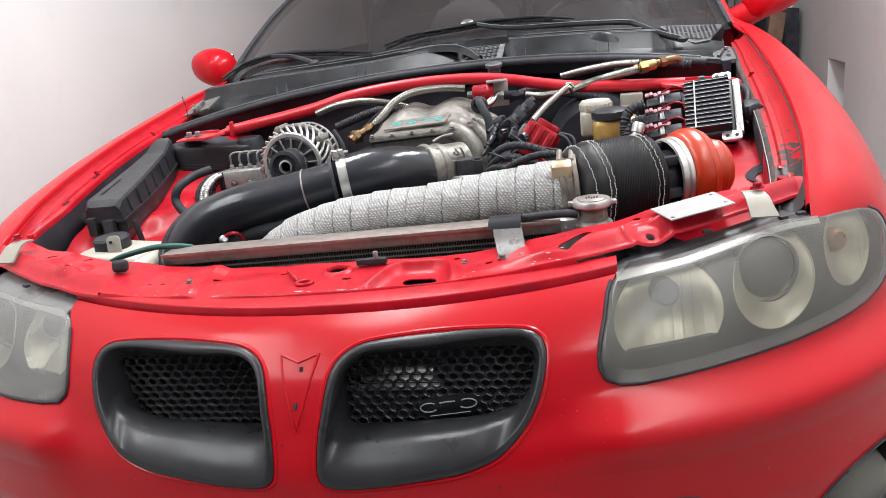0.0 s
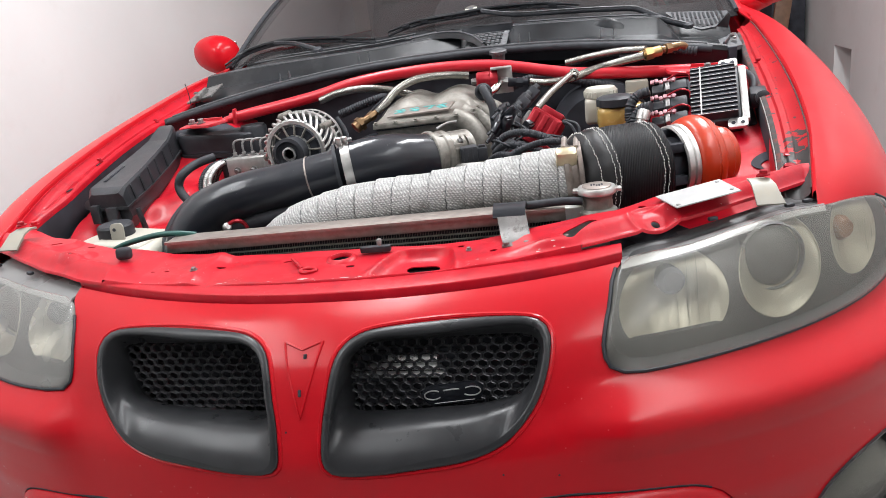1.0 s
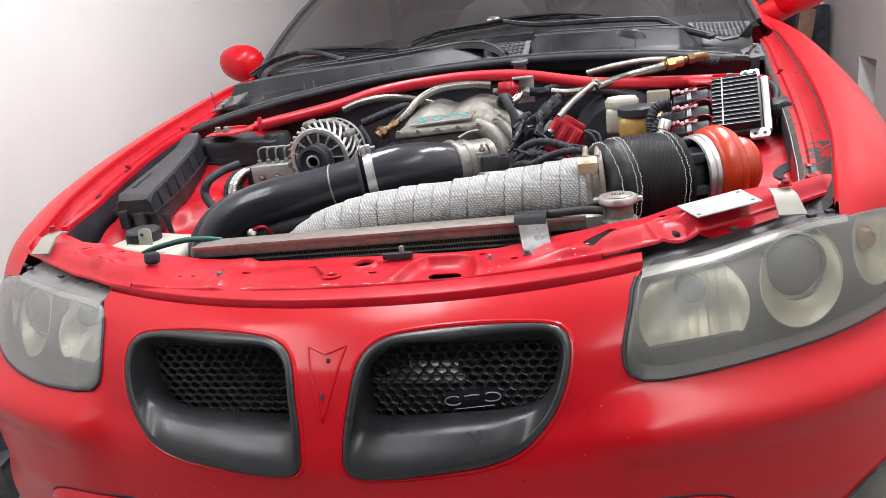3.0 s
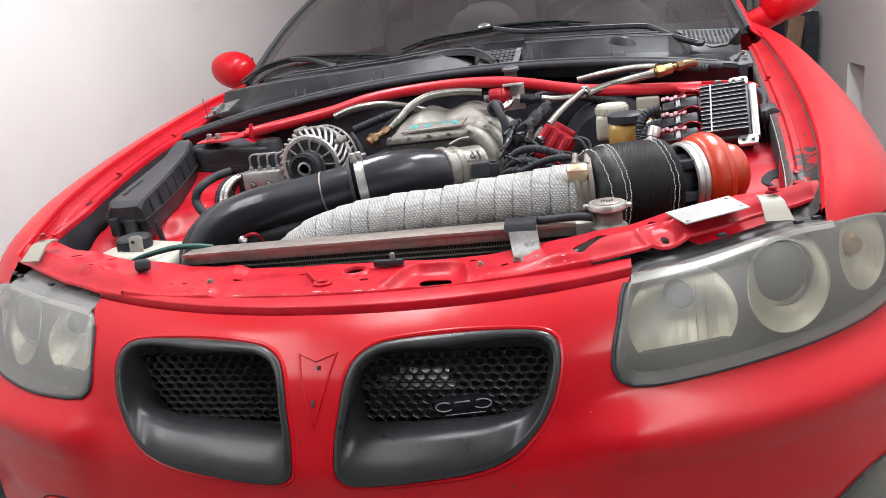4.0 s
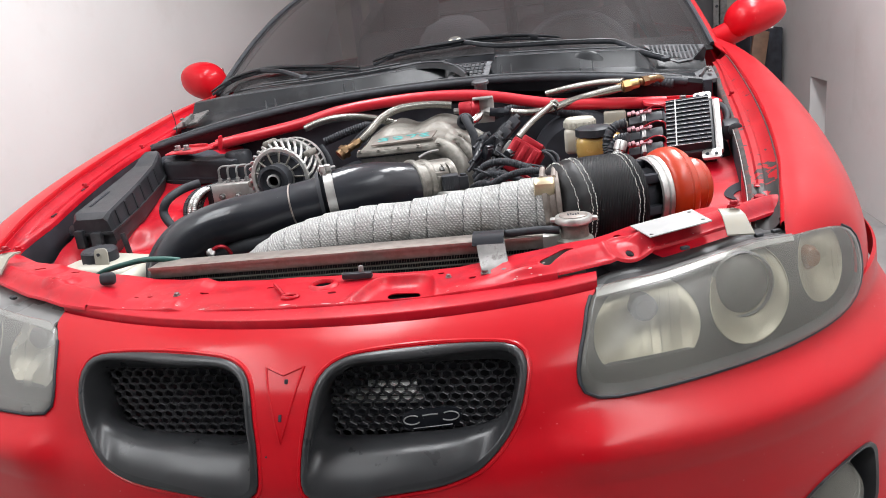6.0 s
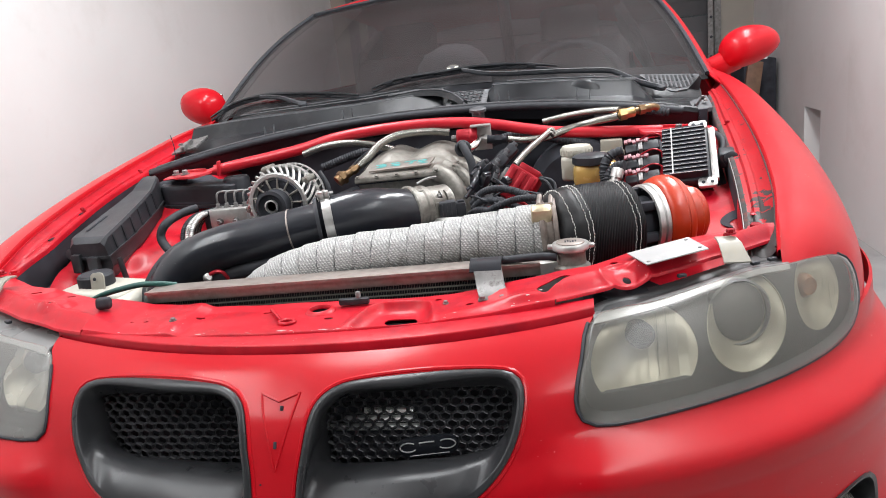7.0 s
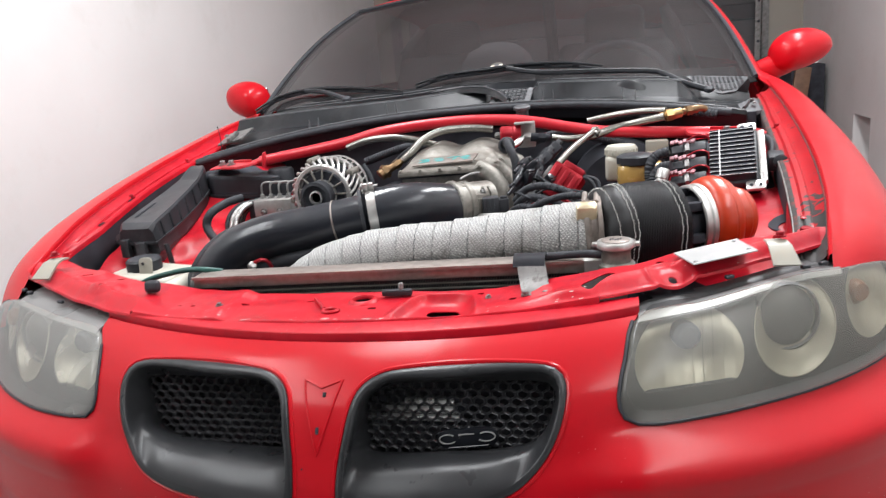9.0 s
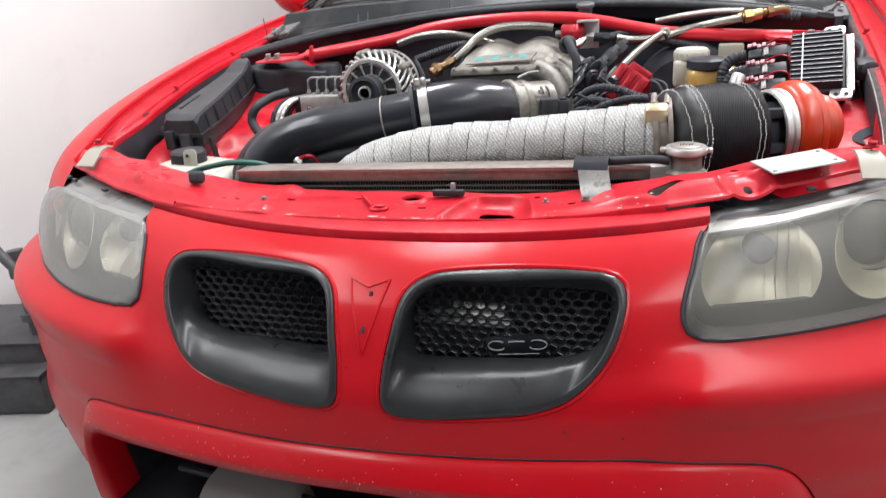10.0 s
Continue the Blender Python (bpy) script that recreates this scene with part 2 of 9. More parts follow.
def add_specks(m, color, scale, size, patch_scale, patch_from):
    """Tiny pale chips and dust grains, gathered in patches."""
    nt = m.node_tree
    b = nt.nodes["Principled BSDF"]
    tc = nt.nodes.new("ShaderNodeTexCoord")
    vo = nt.nodes.new("ShaderNodeTexVoronoi")
    vo.inputs["Scale"].default_value = scale
    nt.links.new(tc.outputs["Object"], vo.inputs["Vector"])
    near = nt.nodes.new("ShaderNodeMath")
    near.operation = "LESS_THAN"
    near.inputs[1].default_value = size
    nt.links.new(vo.outputs["Distance"], near.inputs[0])
    nz = nt.nodes.new("ShaderNodeTexNoise")
    nz.inputs["Scale"].default_value = patch_scale
    nz.inputs["Detail"].default_value = 5
    nt.links.new(tc.outputs["Object"], nz.inputs["Vector"])
    far = nt.nodes.new("ShaderNodeMapRange")
    far.inputs["From Min"].default_value, far.inputs["From Max"].default_value = patch_from, patch_from + 0.1
    nt.links.new(nz.outputs["Fac"], far.inputs["Value"])
    mu = nt.nodes.new("ShaderNodeMath")
    mu.operation = "MULTIPLY"
    nt.links.new(near.outputs[0], mu.inputs[0])
    nt.links.new(far.outputs["Result"], mu.inputs[1])
    mix = nt.nodes.new("ShaderNodeMix")
    mix.data_type = "RGBA"
    nt.links.new(mu.outputs[0], mix.inputs["Factor"])
    nt.links.new(b.inputs["Base Color"].links[0].from_socket, mix.inputs[6])
    mix.inputs[7].default_value = (*color, 1)
    nt.links.new(mix.outputs[2], b.inputs["Base Color"])


def worn_gloss(m, low, high, scale, depth):
    """Lacquer rubbed unevenly in upright smears, over slightly wavy panels."""
    nt = m.node_tree
    b = nt.nodes["Principled BSDF"]
    tc = nt.nodes.new("ShaderNodeTexCoord")
    mp = nt.nodes.new("ShaderNodeMapping")
    mp.inputs["Scale"].default_value = (1.0, 1.0, 0.4)
    nt.links.new(tc.outputs["Object"], mp.inputs["Vector"])
    nz = nt.nodes.new("ShaderNodeTexNoise")
    nz.inputs["Scale"].default_value = scale
    nz.inputs["Detail"].default_value = 7
    nz.inputs["Roughness"].default_value = 0.6
    nt.links.new(mp.outputs["Vector"], nz.inputs["Vector"])
    mr = nt.nodes.new("ShaderNodeMapRange")
    mr.inputs["From Min"].default_value, mr.inputs["From Max"].default_value = 0.36, 0.64
    mr.inputs["To Min"].default_value, mr.inputs["To Max"].default_value = low, high
    nt.links.new(nz.outputs["Fac"], mr.inputs["Value"])
    nt.links.new(mr.outputs["Result"], b.inputs["Coat Roughness"])
    wv = nt.nodes.new("ShaderNodeTexNoise")
    wv.inputs["Scale"].default_value = scale * 1.3
    wv.inputs["Detail"].default_value = 2
    nt.links.new(tc.outputs["Object"], wv.inputs["Vector"])
    bp = nt.nodes.new("ShaderNodeBump")
    bp.inputs["Strength"].default_value = 0.5
    bp.inputs["Distance"].default_value = depth
    nt.links.new(wv.outputs["Fac"], bp.inputs["Height"])
    nt.links.new(bp.outputs["Normal"], b.inputs["Coat Normal"])


worn_gloss(RED, 0.13, 0.25, 9, 0.002)
worn_gloss(RED_BAY, 0.10, 0.32, 22, 0.004)
worn_gloss(GLOSS_BLACK, 0.08, 0.24, 20, 0.002)
add_specks(RED, (0.60, 0.34, 0.32), 90, 0.07, 7, 0.53)
add_specks(RED_BAY, (0.55, 0.34, 0.32), 120, 0.10, 16, 0.56)
add_specks(GLOSS_BLACK, (0.35, 0.35, 0.35), 160, 0.06, 20, 0.55)
add_specks(BEZEL, (0.20, 0.20, 0.20), 110, 0.05, 14, 0.60)


def flaked_material():
    """Red paint that has flaked off to bare grey, most of all towards the front end."""
    m = mat("flaked_red_paint", (0.36, 0.005, 0.011), 0.5, spec=0.2, coat=0.12, coat_rough=0.25, noise_scale=25, vary=0.14, bump=0.05, bump_scale=80)
    nt = m.node_tree
    b = nt.nodes["Principled BSDF"]
    tc = nt.nodes.new("ShaderNodeTexCoord")
    sep = nt.nodes.new("ShaderNodeSeparateXYZ")
    nt.links.new(tc.outputs["Object"], sep.inputs[0])
    nz = nt.nodes.new("ShaderNodeTexNoise")
    nz.inputs["Scale"].default_value = 62
    nz.inputs["Detail"].default_value = 4
    nt.links.new(tc.outputs["Object"], nz.inputs["Vector"])
    along = nt.nodes.new("ShaderNodeMapRange")
    along.inputs["From Min"].default_value, along.inputs["From Max"].default_value = 0.34, 0.52
    along.inputs["To Min"].default_value, along.inputs["To Max"].default_value = 0.36, 0.02
    nt.links.new(sep.outputs["Y"], along.inputs["Value"])
    add = nt.nodes.new("ShaderNodeMath")
    nt.links.new(nz.outputs["Fac"], add.inputs[0])
    nt.links.new(along.outputs["Result"], add.inputs[1])
    cut = nt.nodes.new("ShaderNodeMapRange")
    cut.inputs["From Min"].default_value, cut.inputs["From Max"].default_value = 0.685, 0.700
    nt.links.new(add.outputs[0], cut.inputs["Value"])
    grey = nt.nodes.new("ShaderNodeMix")
    grey.data_type = "RGBA"
    grey.inputs[6].default_value, grey.inputs[7].default_value = (0.012, 0.012, 0.013, 1), (0.050, 0.049, 0.047, 1)
    nt.links.new(nz.outputs["Fac"], grey.inputs["Factor"])
    mix = nt.nodes.new("ShaderNodeMix")
    mix.data_type = "RGBA"
    nt.links.new(cut.outputs["Result"], mix.inputs["Factor"])
    nt.links.new(b.inputs["Base Color"].links[0].from_socket, mix.inputs[6])
    nt.links.new(grey.outputs[2], mix.inputs[7])
    nt.links.new(mix.outputs[2], b.inputs["Base Color"])
    return m


RED_FLAKED = flaked_material()


def rib_material():
    m = mat("black_ribbed_blanket", (0.0075, 0.008, 0.0095), 0.5, noise_scale=80, vary=0.3, spec=0.24)
    nt = m.node_tree
    tc = nt.nodes.new("ShaderNodeTexCoord")
    w = nt.nodes.new("ShaderNodeTexWave")
    w.bands_direction = "X"
    w.inputs["Scale"].default_value = 130
    nt.links.new(tc.outputs["Object"], w.inputs["Vector"])
    bp = nt.nodes.new("ShaderNodeBump")
    bp.inputs["Strength"].default_value = 0.4
    bp.inputs["Distance"].default_value = 0.0015
    nt.links.new(w.outputs["Fac"], bp.inputs["Height"])
    nt.links.new(bp.outputs["Normal"], nt.nodes["Principled BSDF"].inputs["Normal"])
    return m


BLANKET = rib_material()


# ---- mesh tools ----
def part(name, bm, material, parent=None, label="", sharp=38, smooth=True):
    me = bpy.data.meshes.new(name)
    bm.to_mesh(me)
    bm.free()
    if material:
        me.materials.append(material)
    if smooth:
        for p in me.polygons:
            p.use_smooth = True
        me.set_sharp_from_angle(angle=radians(sharp))
    ob = new(name, me)
    if parent:
        ob.parent = parent
    if label:
        ob["label"] = label
    return ob


def thing(name, label, category, group="", kind="", at=(0, 0, 0)):
    ob = new(name)
    ob.location = at
    ob.empty_display_size = 0.05
    return tagged(ob, label, category, group, kind)


def box(bm, c, size, rot=(0, 0, 0), bevel=0.0, seg=2, taper=1.0):
    r = bmesh.ops.create_cube(bm, size=1)
    vs = r["verts"]
    for v in vs:
        k = taper if v.co.z > 0 else 1.0
        v.co = Vector((v.co.x * size[0] * k, v.co.y * size[1] * k, v.co.z * size[2]))
    if bevel:
        es = list({e for v in vs for e in v.link_edges})
        g = bmesh.ops.bevel(bm, geom=es, offset=bevel, segments=seg, affect="EDGES", profile=0.5)
        vs = list({v for f in g["faces"] for v in f.verts} | {v for v in vs if v.is_valid})
    m = pose(*c, *rot)
    for v in vs:
        v.co = m @ v.co
    return vs


def frames_along(pts):
    """Tangents and side vectors that do not twist along a polyline."""
    n = len(pts)
    tang = [(pts[min(i + 1, n - 1)] - pts[max(i - 1, 0)]).normalized() for i in range(n)]
    side = tang[0].orthogonal().normalized()
    out = []
    for t in tang:
        side = (side - t * side.dot(t)).normalized()
        out.append((t, side, t.cross(side)))
    return out


def curve_points(ctrl, n=8, closed=False):
    """Catmull-Rom through control points."""
    P = [Vector(p) for p in ctrl]
    k = len(P)
    out = []
    rng = range(k) if closed else range(k - 1)
    for i in rng:
        if closed:
            a, b, c, d = P[(i - 1) % k], P[i], P[(i + 1) % k], P[(i + 2) % k]
        else:
            a, b, c, d = P[max(i - 1, 0)], P[i], P[i + 1], P[min(i + 2, k - 1)]
        for j in range(n):
            t = j / n
            out.append(0.5 * ((2 * b) + (c - a) * t + (2 * a - 5 * b + 4 * c - d) * t * t + (3 * b - a - 3 * c + d) * t ** 3))
    if not closed:
        out.append(P[-1].copy())
    return out


def sweep(bm, pts, radius, seg=12, caps=True, ridge=0.0, pitch=0.006):
    """A tube along points; radius is a number or a function of 0..1; ridge makes a corrugated hose."""
    pts = [Vector(p) for p in pts]
    if ridge:
        total, dense, acc = 0.0, [pts[0]], 0.0
        for a, b in zip(pts, pts[1:]):
            L = (b - a).length
            m = max(1, int(L / (pitch / 3)))
            dense += [a.lerp(b, (j + 1) / m) for j in range(m)]
        pts = dense
    fr = frames_along(pts)
    n = len(pts)
    rings, run = [], 0.0
    for i, (p, (t, s, u)) in enumerate(zip(pts, fr)):
        if i:
            run += (p - pts[i - 1]).length
        r = radius(i / (n - 1)) if callable(radius) else radius
        if ridge:
            r += ridge * math.sin(run / pitch * math.tau)
        rings.append([bm.verts.new(p + (s * math.cos(a) + u * math.sin(a)) * r) for a in (math.tau * k / seg for k in range(seg))])
    for A, B in zip(rings, rings[1:]):
        for k in range(seg):
            bm.faces.new((A[k], A[(k + 1) % seg], B[(k + 1) % seg], B[k]))
    if caps:
        bm.faces.new(rings[0][::-1])
        bm.faces.new(rings[-1])
    return rings


def tube(name, ctrl, radius, material, parent=None, n=8, seg=12, label="", ridge=0.0, pitch=0.006, smooth_path=True):
    bm = bmesh.new()
    sweep(bm, curve_points(ctrl, n) if smooth_path else ctrl, radius, seg, True, ridge, pitch)
    return part(name, bm, material, parent, label)


def axis_matrix(origin, direction, up=(0, 0, 1)):
    """z along direction."""
    z = Vector(direction).normalized()
    x = Vector(up).cross(z)
    if x.length < 1e-4:
        x = Vector((1, 0, 0))
    x.normalize()
    y = z.cross(x)
    return Matrix(((x.x, y.x, z.x, origin[0]), (x.y, y.y, z.y, origin[1]), (x.z, y.z, z.z, origin[2]), (0, 0, 0, 1)))


def lathe(bm, profile, m, seg=32, caps=True, squash=1.0):
    """Revolve (radius, height) pairs about the z axis of m."""
    rings = []
    for r, h in profile:
        rings.append([bm.verts.new(m @ Vector((r * math.cos(a), r * squash * math.sin(a), h))) for a in (math.tau * k / seg for k in range(seg))])
    for A, B in zip(rings, rings[1:]):
        for k in range(seg):
            bm.faces.new((A[k], A[(k + 1) % seg], B[(k + 1) % seg], B[k]))
    if caps:
        bm.faces.new(rings[0][::-1])
        bm.faces.new(rings[-1])
    return rings


def prism(bm, outline, m, depth, bevel=0.0):
    """Extrude a flat outline (x, y) along z of m."""
    a = [bm.verts.new(m @ Vector((x, y, 0))) for x, y in outline]
    b = [bm.verts.new(m @ Vector((x, y, depth))) for x, y in outline]
    n = len(a)
    fs = [bm.faces.new(a[::-1]), bm.faces.new(b)]
    for i in range(n):
        fs.append(bm.faces.new((a[i], a[(i + 1) % n], b[(i + 1) % n], b[i])))
    if bevel:
        bmesh.ops.bevel(bm, geom=list(fs[1].edges), offset=bevel, segments=2, affect="EDGES", profile=0.5)
    return fs


def rounded_rect(w, h, r, n=4):
    pts = []
    for cx, cy, a0 in ((w / 2 - r, h / 2 - r, 0), (-w / 2 + r, h / 2 - r, 90), (-w / 2 + r, -h / 2 + r, 180), (w / 2 - r, -h / 2 + r, 270)):
        for k in range(n + 1):
            a = radians(a0 + 90 * k / n)
            pts.append((cx + r * math.cos(a), cy + r * math.sin(a)))
    return pts


def grid(bm, rows):
    """Faces over a grid of points."""
    vs = [[bm.verts.new(p) for p in row] for row in rows]
    for A, B in zip(vs, vs[1:]):
        for k in range(len(A) - 1):
            bm.faces.new((A[k], A[k + 1], B[k + 1], B[k]))
    return vs


def thicken(bm, d):
    """Give an open sheet a thickness, away from its normals."""
    bmesh.ops.recalc_face_normals(bm, faces=bm.faces[:])
    bmesh.ops.solidify(bm, geom=bm.faces[:], thickness=d)


def poly_sdf(poly, X, Y):
    """Signed distance to a closed outline, negative inside (arrays)."""
    P = np.asarray(poly, float)
    Q = np.roll(P, -1, axis=0)
    X, Y = np.asarray(X, float), np.asarray(Y, float)
    best = np.full(X.shape, 1e9)
    inside = np.zeros(X.shape, bool)
    for (ax, ay), (bx, by) in zip(P, Q):
        dx, dy = bx - ax, by - ay
        L = dx * dx + dy * dy + 1e-18
        t = np.clip(((X - ax) * dx + (Y - ay) * dy) / L, 0, 1)
        best = np.minimum(best, np.hypot(X - ax - t * dx, Y - ay - t * dy))
        cross = ((ay > Y) != (by > Y)) & (X < (bx - ax) * (Y - ay) / (by - ay + 1e-18) + ax)
        inside ^= cross
    return np.where(inside, -best, best)


def smooth_outline(ctrl, n=6):
    return [(p.x, p.y) for p in curve_points([(x, y, 0) for x, y in ctrl], n, closed=True)]


def cut_sheet(bm, P, D):
    """A sheet over a grid of points P (rows, cols, 3), kept where D > 0, cut cleanly along D = 0. Returns the cut's vertices."""
    nr, nc = D.shape
    made, cut = {}, {}

    def corner(i, j):
        if (i, j) not in made:
            made[i, j] = bm.verts.new(P[i, j])
        return made[i, j]

    def crossing(a, b):
        key = (a, b) if a < b else (b, a)
        if key not in cut:
            da, db = D[key[0]], D[key[1]]
            t = da / (da - db)
            cut[key] = bm.verts.new(P[key[0]] * (1 - t) + P[key[1]] * t)
        return cut[key]

    for i in range(nr - 1):
        for j in range(nc - 1):
            q = [(i, j), (i, j + 1), (i + 1, j + 1), (i + 1, j)]
            s = [D[k] > 0 for k in q]
            if not any(s):
                continue
            if all(s):
                bm.faces.new([corner(*k) for k in q])
                continue
            f = []
            for k in range(4):
                a, b = q[k], q[(k + 1) % 4]
                if s[k]:
                    f.append(corner(*a))
                if s[k] != s[(k + 1) % 4]:
                    f.append(crossing(a, b))
            if len(f) >= 3:
                bm.faces.new(f)
    return list(cut.values())


def lip(bm, cut, offset):
    """Fold the cut edge inward by an offset vector."""
    marked = set(cut)
    es = [e for e in bm.edges if len(e.link_faces) == 1 and e.verts[0] in marked and e.verts[1] in marked]
    g = bmesh.ops.extrude_edge_only(bm, edges=es)
    for v in g["geom"]:
        if isinstance(v, bmesh.types.BMVert):
            v.co += Vector(offset)


def bolt(name, p, d, r, material, parent, h=0.006, label=""):
    bm = bmesh.new()
    m = axis_matrix(p, d)
    lathe(bm, [(r * 1.45, 0), (r * 1.45, h * 0.3)], m, 16)
    lathe(bm, [(r, h * 0.3), (r, h), (r * 0.8, h * 1.15)], m, 6)
    return part(name, bm, material, parent, label)


# ---- the garage ----
WX0, WX1, WY0, WY1, WZ = -1.49, 1.69, -5.0, 5.12, 2.75


def slab(name, lo, hi, material, label, category, bevel=0.0):
    bm = bmesh.new()
    box(bm, [(a + b) / 2 for a, b in zip(lo, hi)], [b - a for a, b in zip(lo, hi)], bevel=bevel)
    return tagged(part(name, bm, material), label, category, kind="structure")


slab("floor", (WX0 - 0.2, WY0 - 0.2, -0.12), (WX1 + 0.4, WY1 + 0.3, 0.0), FLOOR, "worn grey concrete garage floor", "floor")
slab("wall_west", (WX0 - 0.15, WY0, 0), (WX0, WY1, WZ), WALL, "plain white painted plaster garage wall", "wall")
# unseen south wall, made dark so the paint reflects a dark room
slab("wall_south", (WX0 - 0.15, WY0 - 0.15, 0), (WX1 + 0.3, WY0, WZ), REAR_WALL, "unseen dark grey wall, there for the paint to reflect", "wall")
slab("ceiling", (WX0 - 0.2, WY0 - 0.2, WZ), (WX1 + 0.4, WY1 + 0.3, WZ + 0.12), CEIL, "white painted garage ceiling", "ceiling")


def east_wall():
    """The wall with a square niche, and its thicker near part."""
    x0, x1 = WX1, WX1 + 0.25
    ny0, ny1, nz0, nz1 = 3.56, 3.85, 0.12, 0.53
    bm = bmesh.new()
    for lo, hi in (((x0, 3.06, 0), (x1, ny0, WZ)), ((x0, ny1, 0), (x1, WY1, WZ)), ((x0, ny0, nz1), (x1, ny1, WZ)), ((x0, ny0, 0), (x1, ny1, nz0)),
                   ((x0 + 0.12, ny0, nz0), (x1, ny1, nz1)), ((x0 - 0.035, WY0, 0), (x1, 3.06, WZ))):
        box(bm, [(a + b) / 2 for a, b in zip(lo, hi)], [b - a for a, b in zip(lo, hi)])
    tagged(part("wall_east", bm, WALL, smooth=False), "white plaster wall with a small square niche", "wall", kind="structure")


east_wall()


def north_wall():
    """The wall round the garage door."""
    bm = bmesh.new()
    for lo, hi in (((WX0, WY1, 0), (-1.22, WY1 + 0.15, WZ)), ((1.46, WY1, 0), (WX1, WY1 + 0.15, WZ)), ((-1.22, WY1, 2.25), (1.46, WY1 + 0.15, WZ))):
        box(bm, [(a + b) / 2 for a, b in zip(lo, hi)], [b - a for a, b in zip(lo, hi)])
    tagged(part("wall_north", bm, BEIGE, smooth=False), "beige painted wall round the garage door", "wall", kind="structure")
    door = thing("garage_door", "closed dark grey sectional garage door", "garage door", kind="structure", at=(0.12, WY1 + 0.06, 0))
    for k in range(4):
        bm = bmesh.new()
        box(bm, (0, 0, 0.28 + 0.56 * k), (2.72, 0.045, 0.55), bevel=0.006)
        for c in range(4):
            box(bm, (-1.0 + 0.667 * c, -0.026, 0.28 + 0.56 * k), (0.52, 0.012, 0.34), bevel=0.005)
        part("panel", bm, DOOR, door)
    for s, x in ((-1, -1.30), (1, 1.40)):
        tr = thing("door_track", "galvanised steel garage door track with punched holes", "door track", "door tracks", at=(x, WY1 - 0.05, 0))
        bm = bmesh.new()
        box(bm, (0, 0, 1.2), (0.012, 0.06, 2.4), bevel=0.002)
        box(bm, (s * 0.03, 0.028, 1.2), (0.06, 0.004, 2.4))
        box(bm, (-s * 0.02, -0.028, 1.2), (0.045, 0.004, 2.4))
        part("rail", bm, STEEL, tr)
        for k in range(14):
            bm = bmesh.new()
            lathe(bm, [(0.010, 0), (0.010, 0.004), (0.006, 0.005)], axis_matrix((-s * 0.02, -0.0295, 0.4 + 0.14 * k), (0, -1, 0)), 12)
            part("hole_plug", bm, DARK, tr)


north_wall()


def timber():
    bm = bmesh.new()
    box(bm, (0, 0, 0.40), (0.09, 0.035, 0.80), bevel=0.004)
    ob = tagged(part("timber_plank", bm, WOOD), "brown timber plank leaning against the white wall", "plank")
    ob.matrix_world = pose(1.40, 4.2, 0.0, 0, 7, 0)
    bm = bmesh.new()
    box(bm, (0, 0, 0.40), (0.20, 0.5, 0.80), bevel=0.01)
    ob = tagged(part("dark_cabinet", bm, DARK), "dark narrow cabinet standing at the wall", "cabinet")
    ob.location = (1.56, 4.6, 0)


timber()

# fittings added to go with the unseen lamps
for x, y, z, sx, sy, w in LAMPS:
    fixture = thing("unseen_light_fitting", "white ceiling fitting added out of view for a lamp", "ceiling light", "ceiling lights", at=(x, y, 2.62))
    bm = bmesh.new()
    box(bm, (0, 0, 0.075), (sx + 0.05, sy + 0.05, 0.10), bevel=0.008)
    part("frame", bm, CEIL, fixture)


# ---- the shape of the car's nose ----
ZK = [0.15, 0.20, 0.30, 0.40, 0.45, 0.519, 0.584, 0.63, 0.66, 0.68, 0.692, 0.70, 0.706]
OK = [-0.012, -0.028, -0.048, -0.069, -0.0795, -0.0765, -0.053, -0.027, 0.002, 0.032, 0.062, 0.09, 0.125]
PW, DEEP, HALF, RISE = 2.2, 0.66, 0.86, 0.05


def smooth_table(xs, ys, n=9):
    """Fill a table in with a curve that runs through its entries and does not overshoot."""
    xs, ys = np.asarray(xs, float), np.asarray(ys, float)
    h, d = np.diff(xs), np.diff(ys) / np.diff(xs)
    m = np.concatenate([[d[0]], np.where(d[:-1] * d[1:] > 0, 2 * d[:-1] * d[1:] / (d[:-1] + d[1:] + 1e-12), 0), [d[-1]]])
    X, Y = [], []
    for i in range(len(h)):
        for t in np.linspace(0, 1, n, endpoint=False):
            X.append(xs[i] + h[i] * t)
            Y.append(ys[i] * (1 + 2 * t) * (1 - t) ** 2 + m[i] * h[i] * t * (1 - t) ** 2 + ys[i + 1] * t * t * (3 - 2 * t) + m[i + 1] * h[i] * t * t * (t - 1))
    return X + [xs[-1]], Y + [ys[-1]]


ZK, OK = smooth_table(ZK, OK)


FLARE = smooth_table([0.15, 0.30, 0.40, 0.47, 0.55, 0.62, 0.75], [0.06, 0.055, 0.0, -0.02, -0.012, 0.0, 0.0])


# the face under the lamp shelf drops almost upright
SHELF_FACE = ([0.36, 0.40, 0.45, 0.48, 0.519, 0.540, 0.552, 0.560, 0.566], [0.0, 0.03, 0.11, 0.20, 0.40, 0.70, 0.89, 0.975, 1.0])


def nose_offset(v):
    return np.interp(v, ZK, OK)


def sweep_back(v):
    """The lamps sit further back than the bumper below them."""
    k = np.clip((v - 0.545) / 0.035, 0, 1)
    return DEEP - 0.10 + 0.10 * k * k * (3 - 2 * k)


def half_width(v):
    """The skin flares out again towards the sill."""
    return HALF - 0.35 * (nose_offset(v) + 0.085) + np.interp(v, *FLARE)


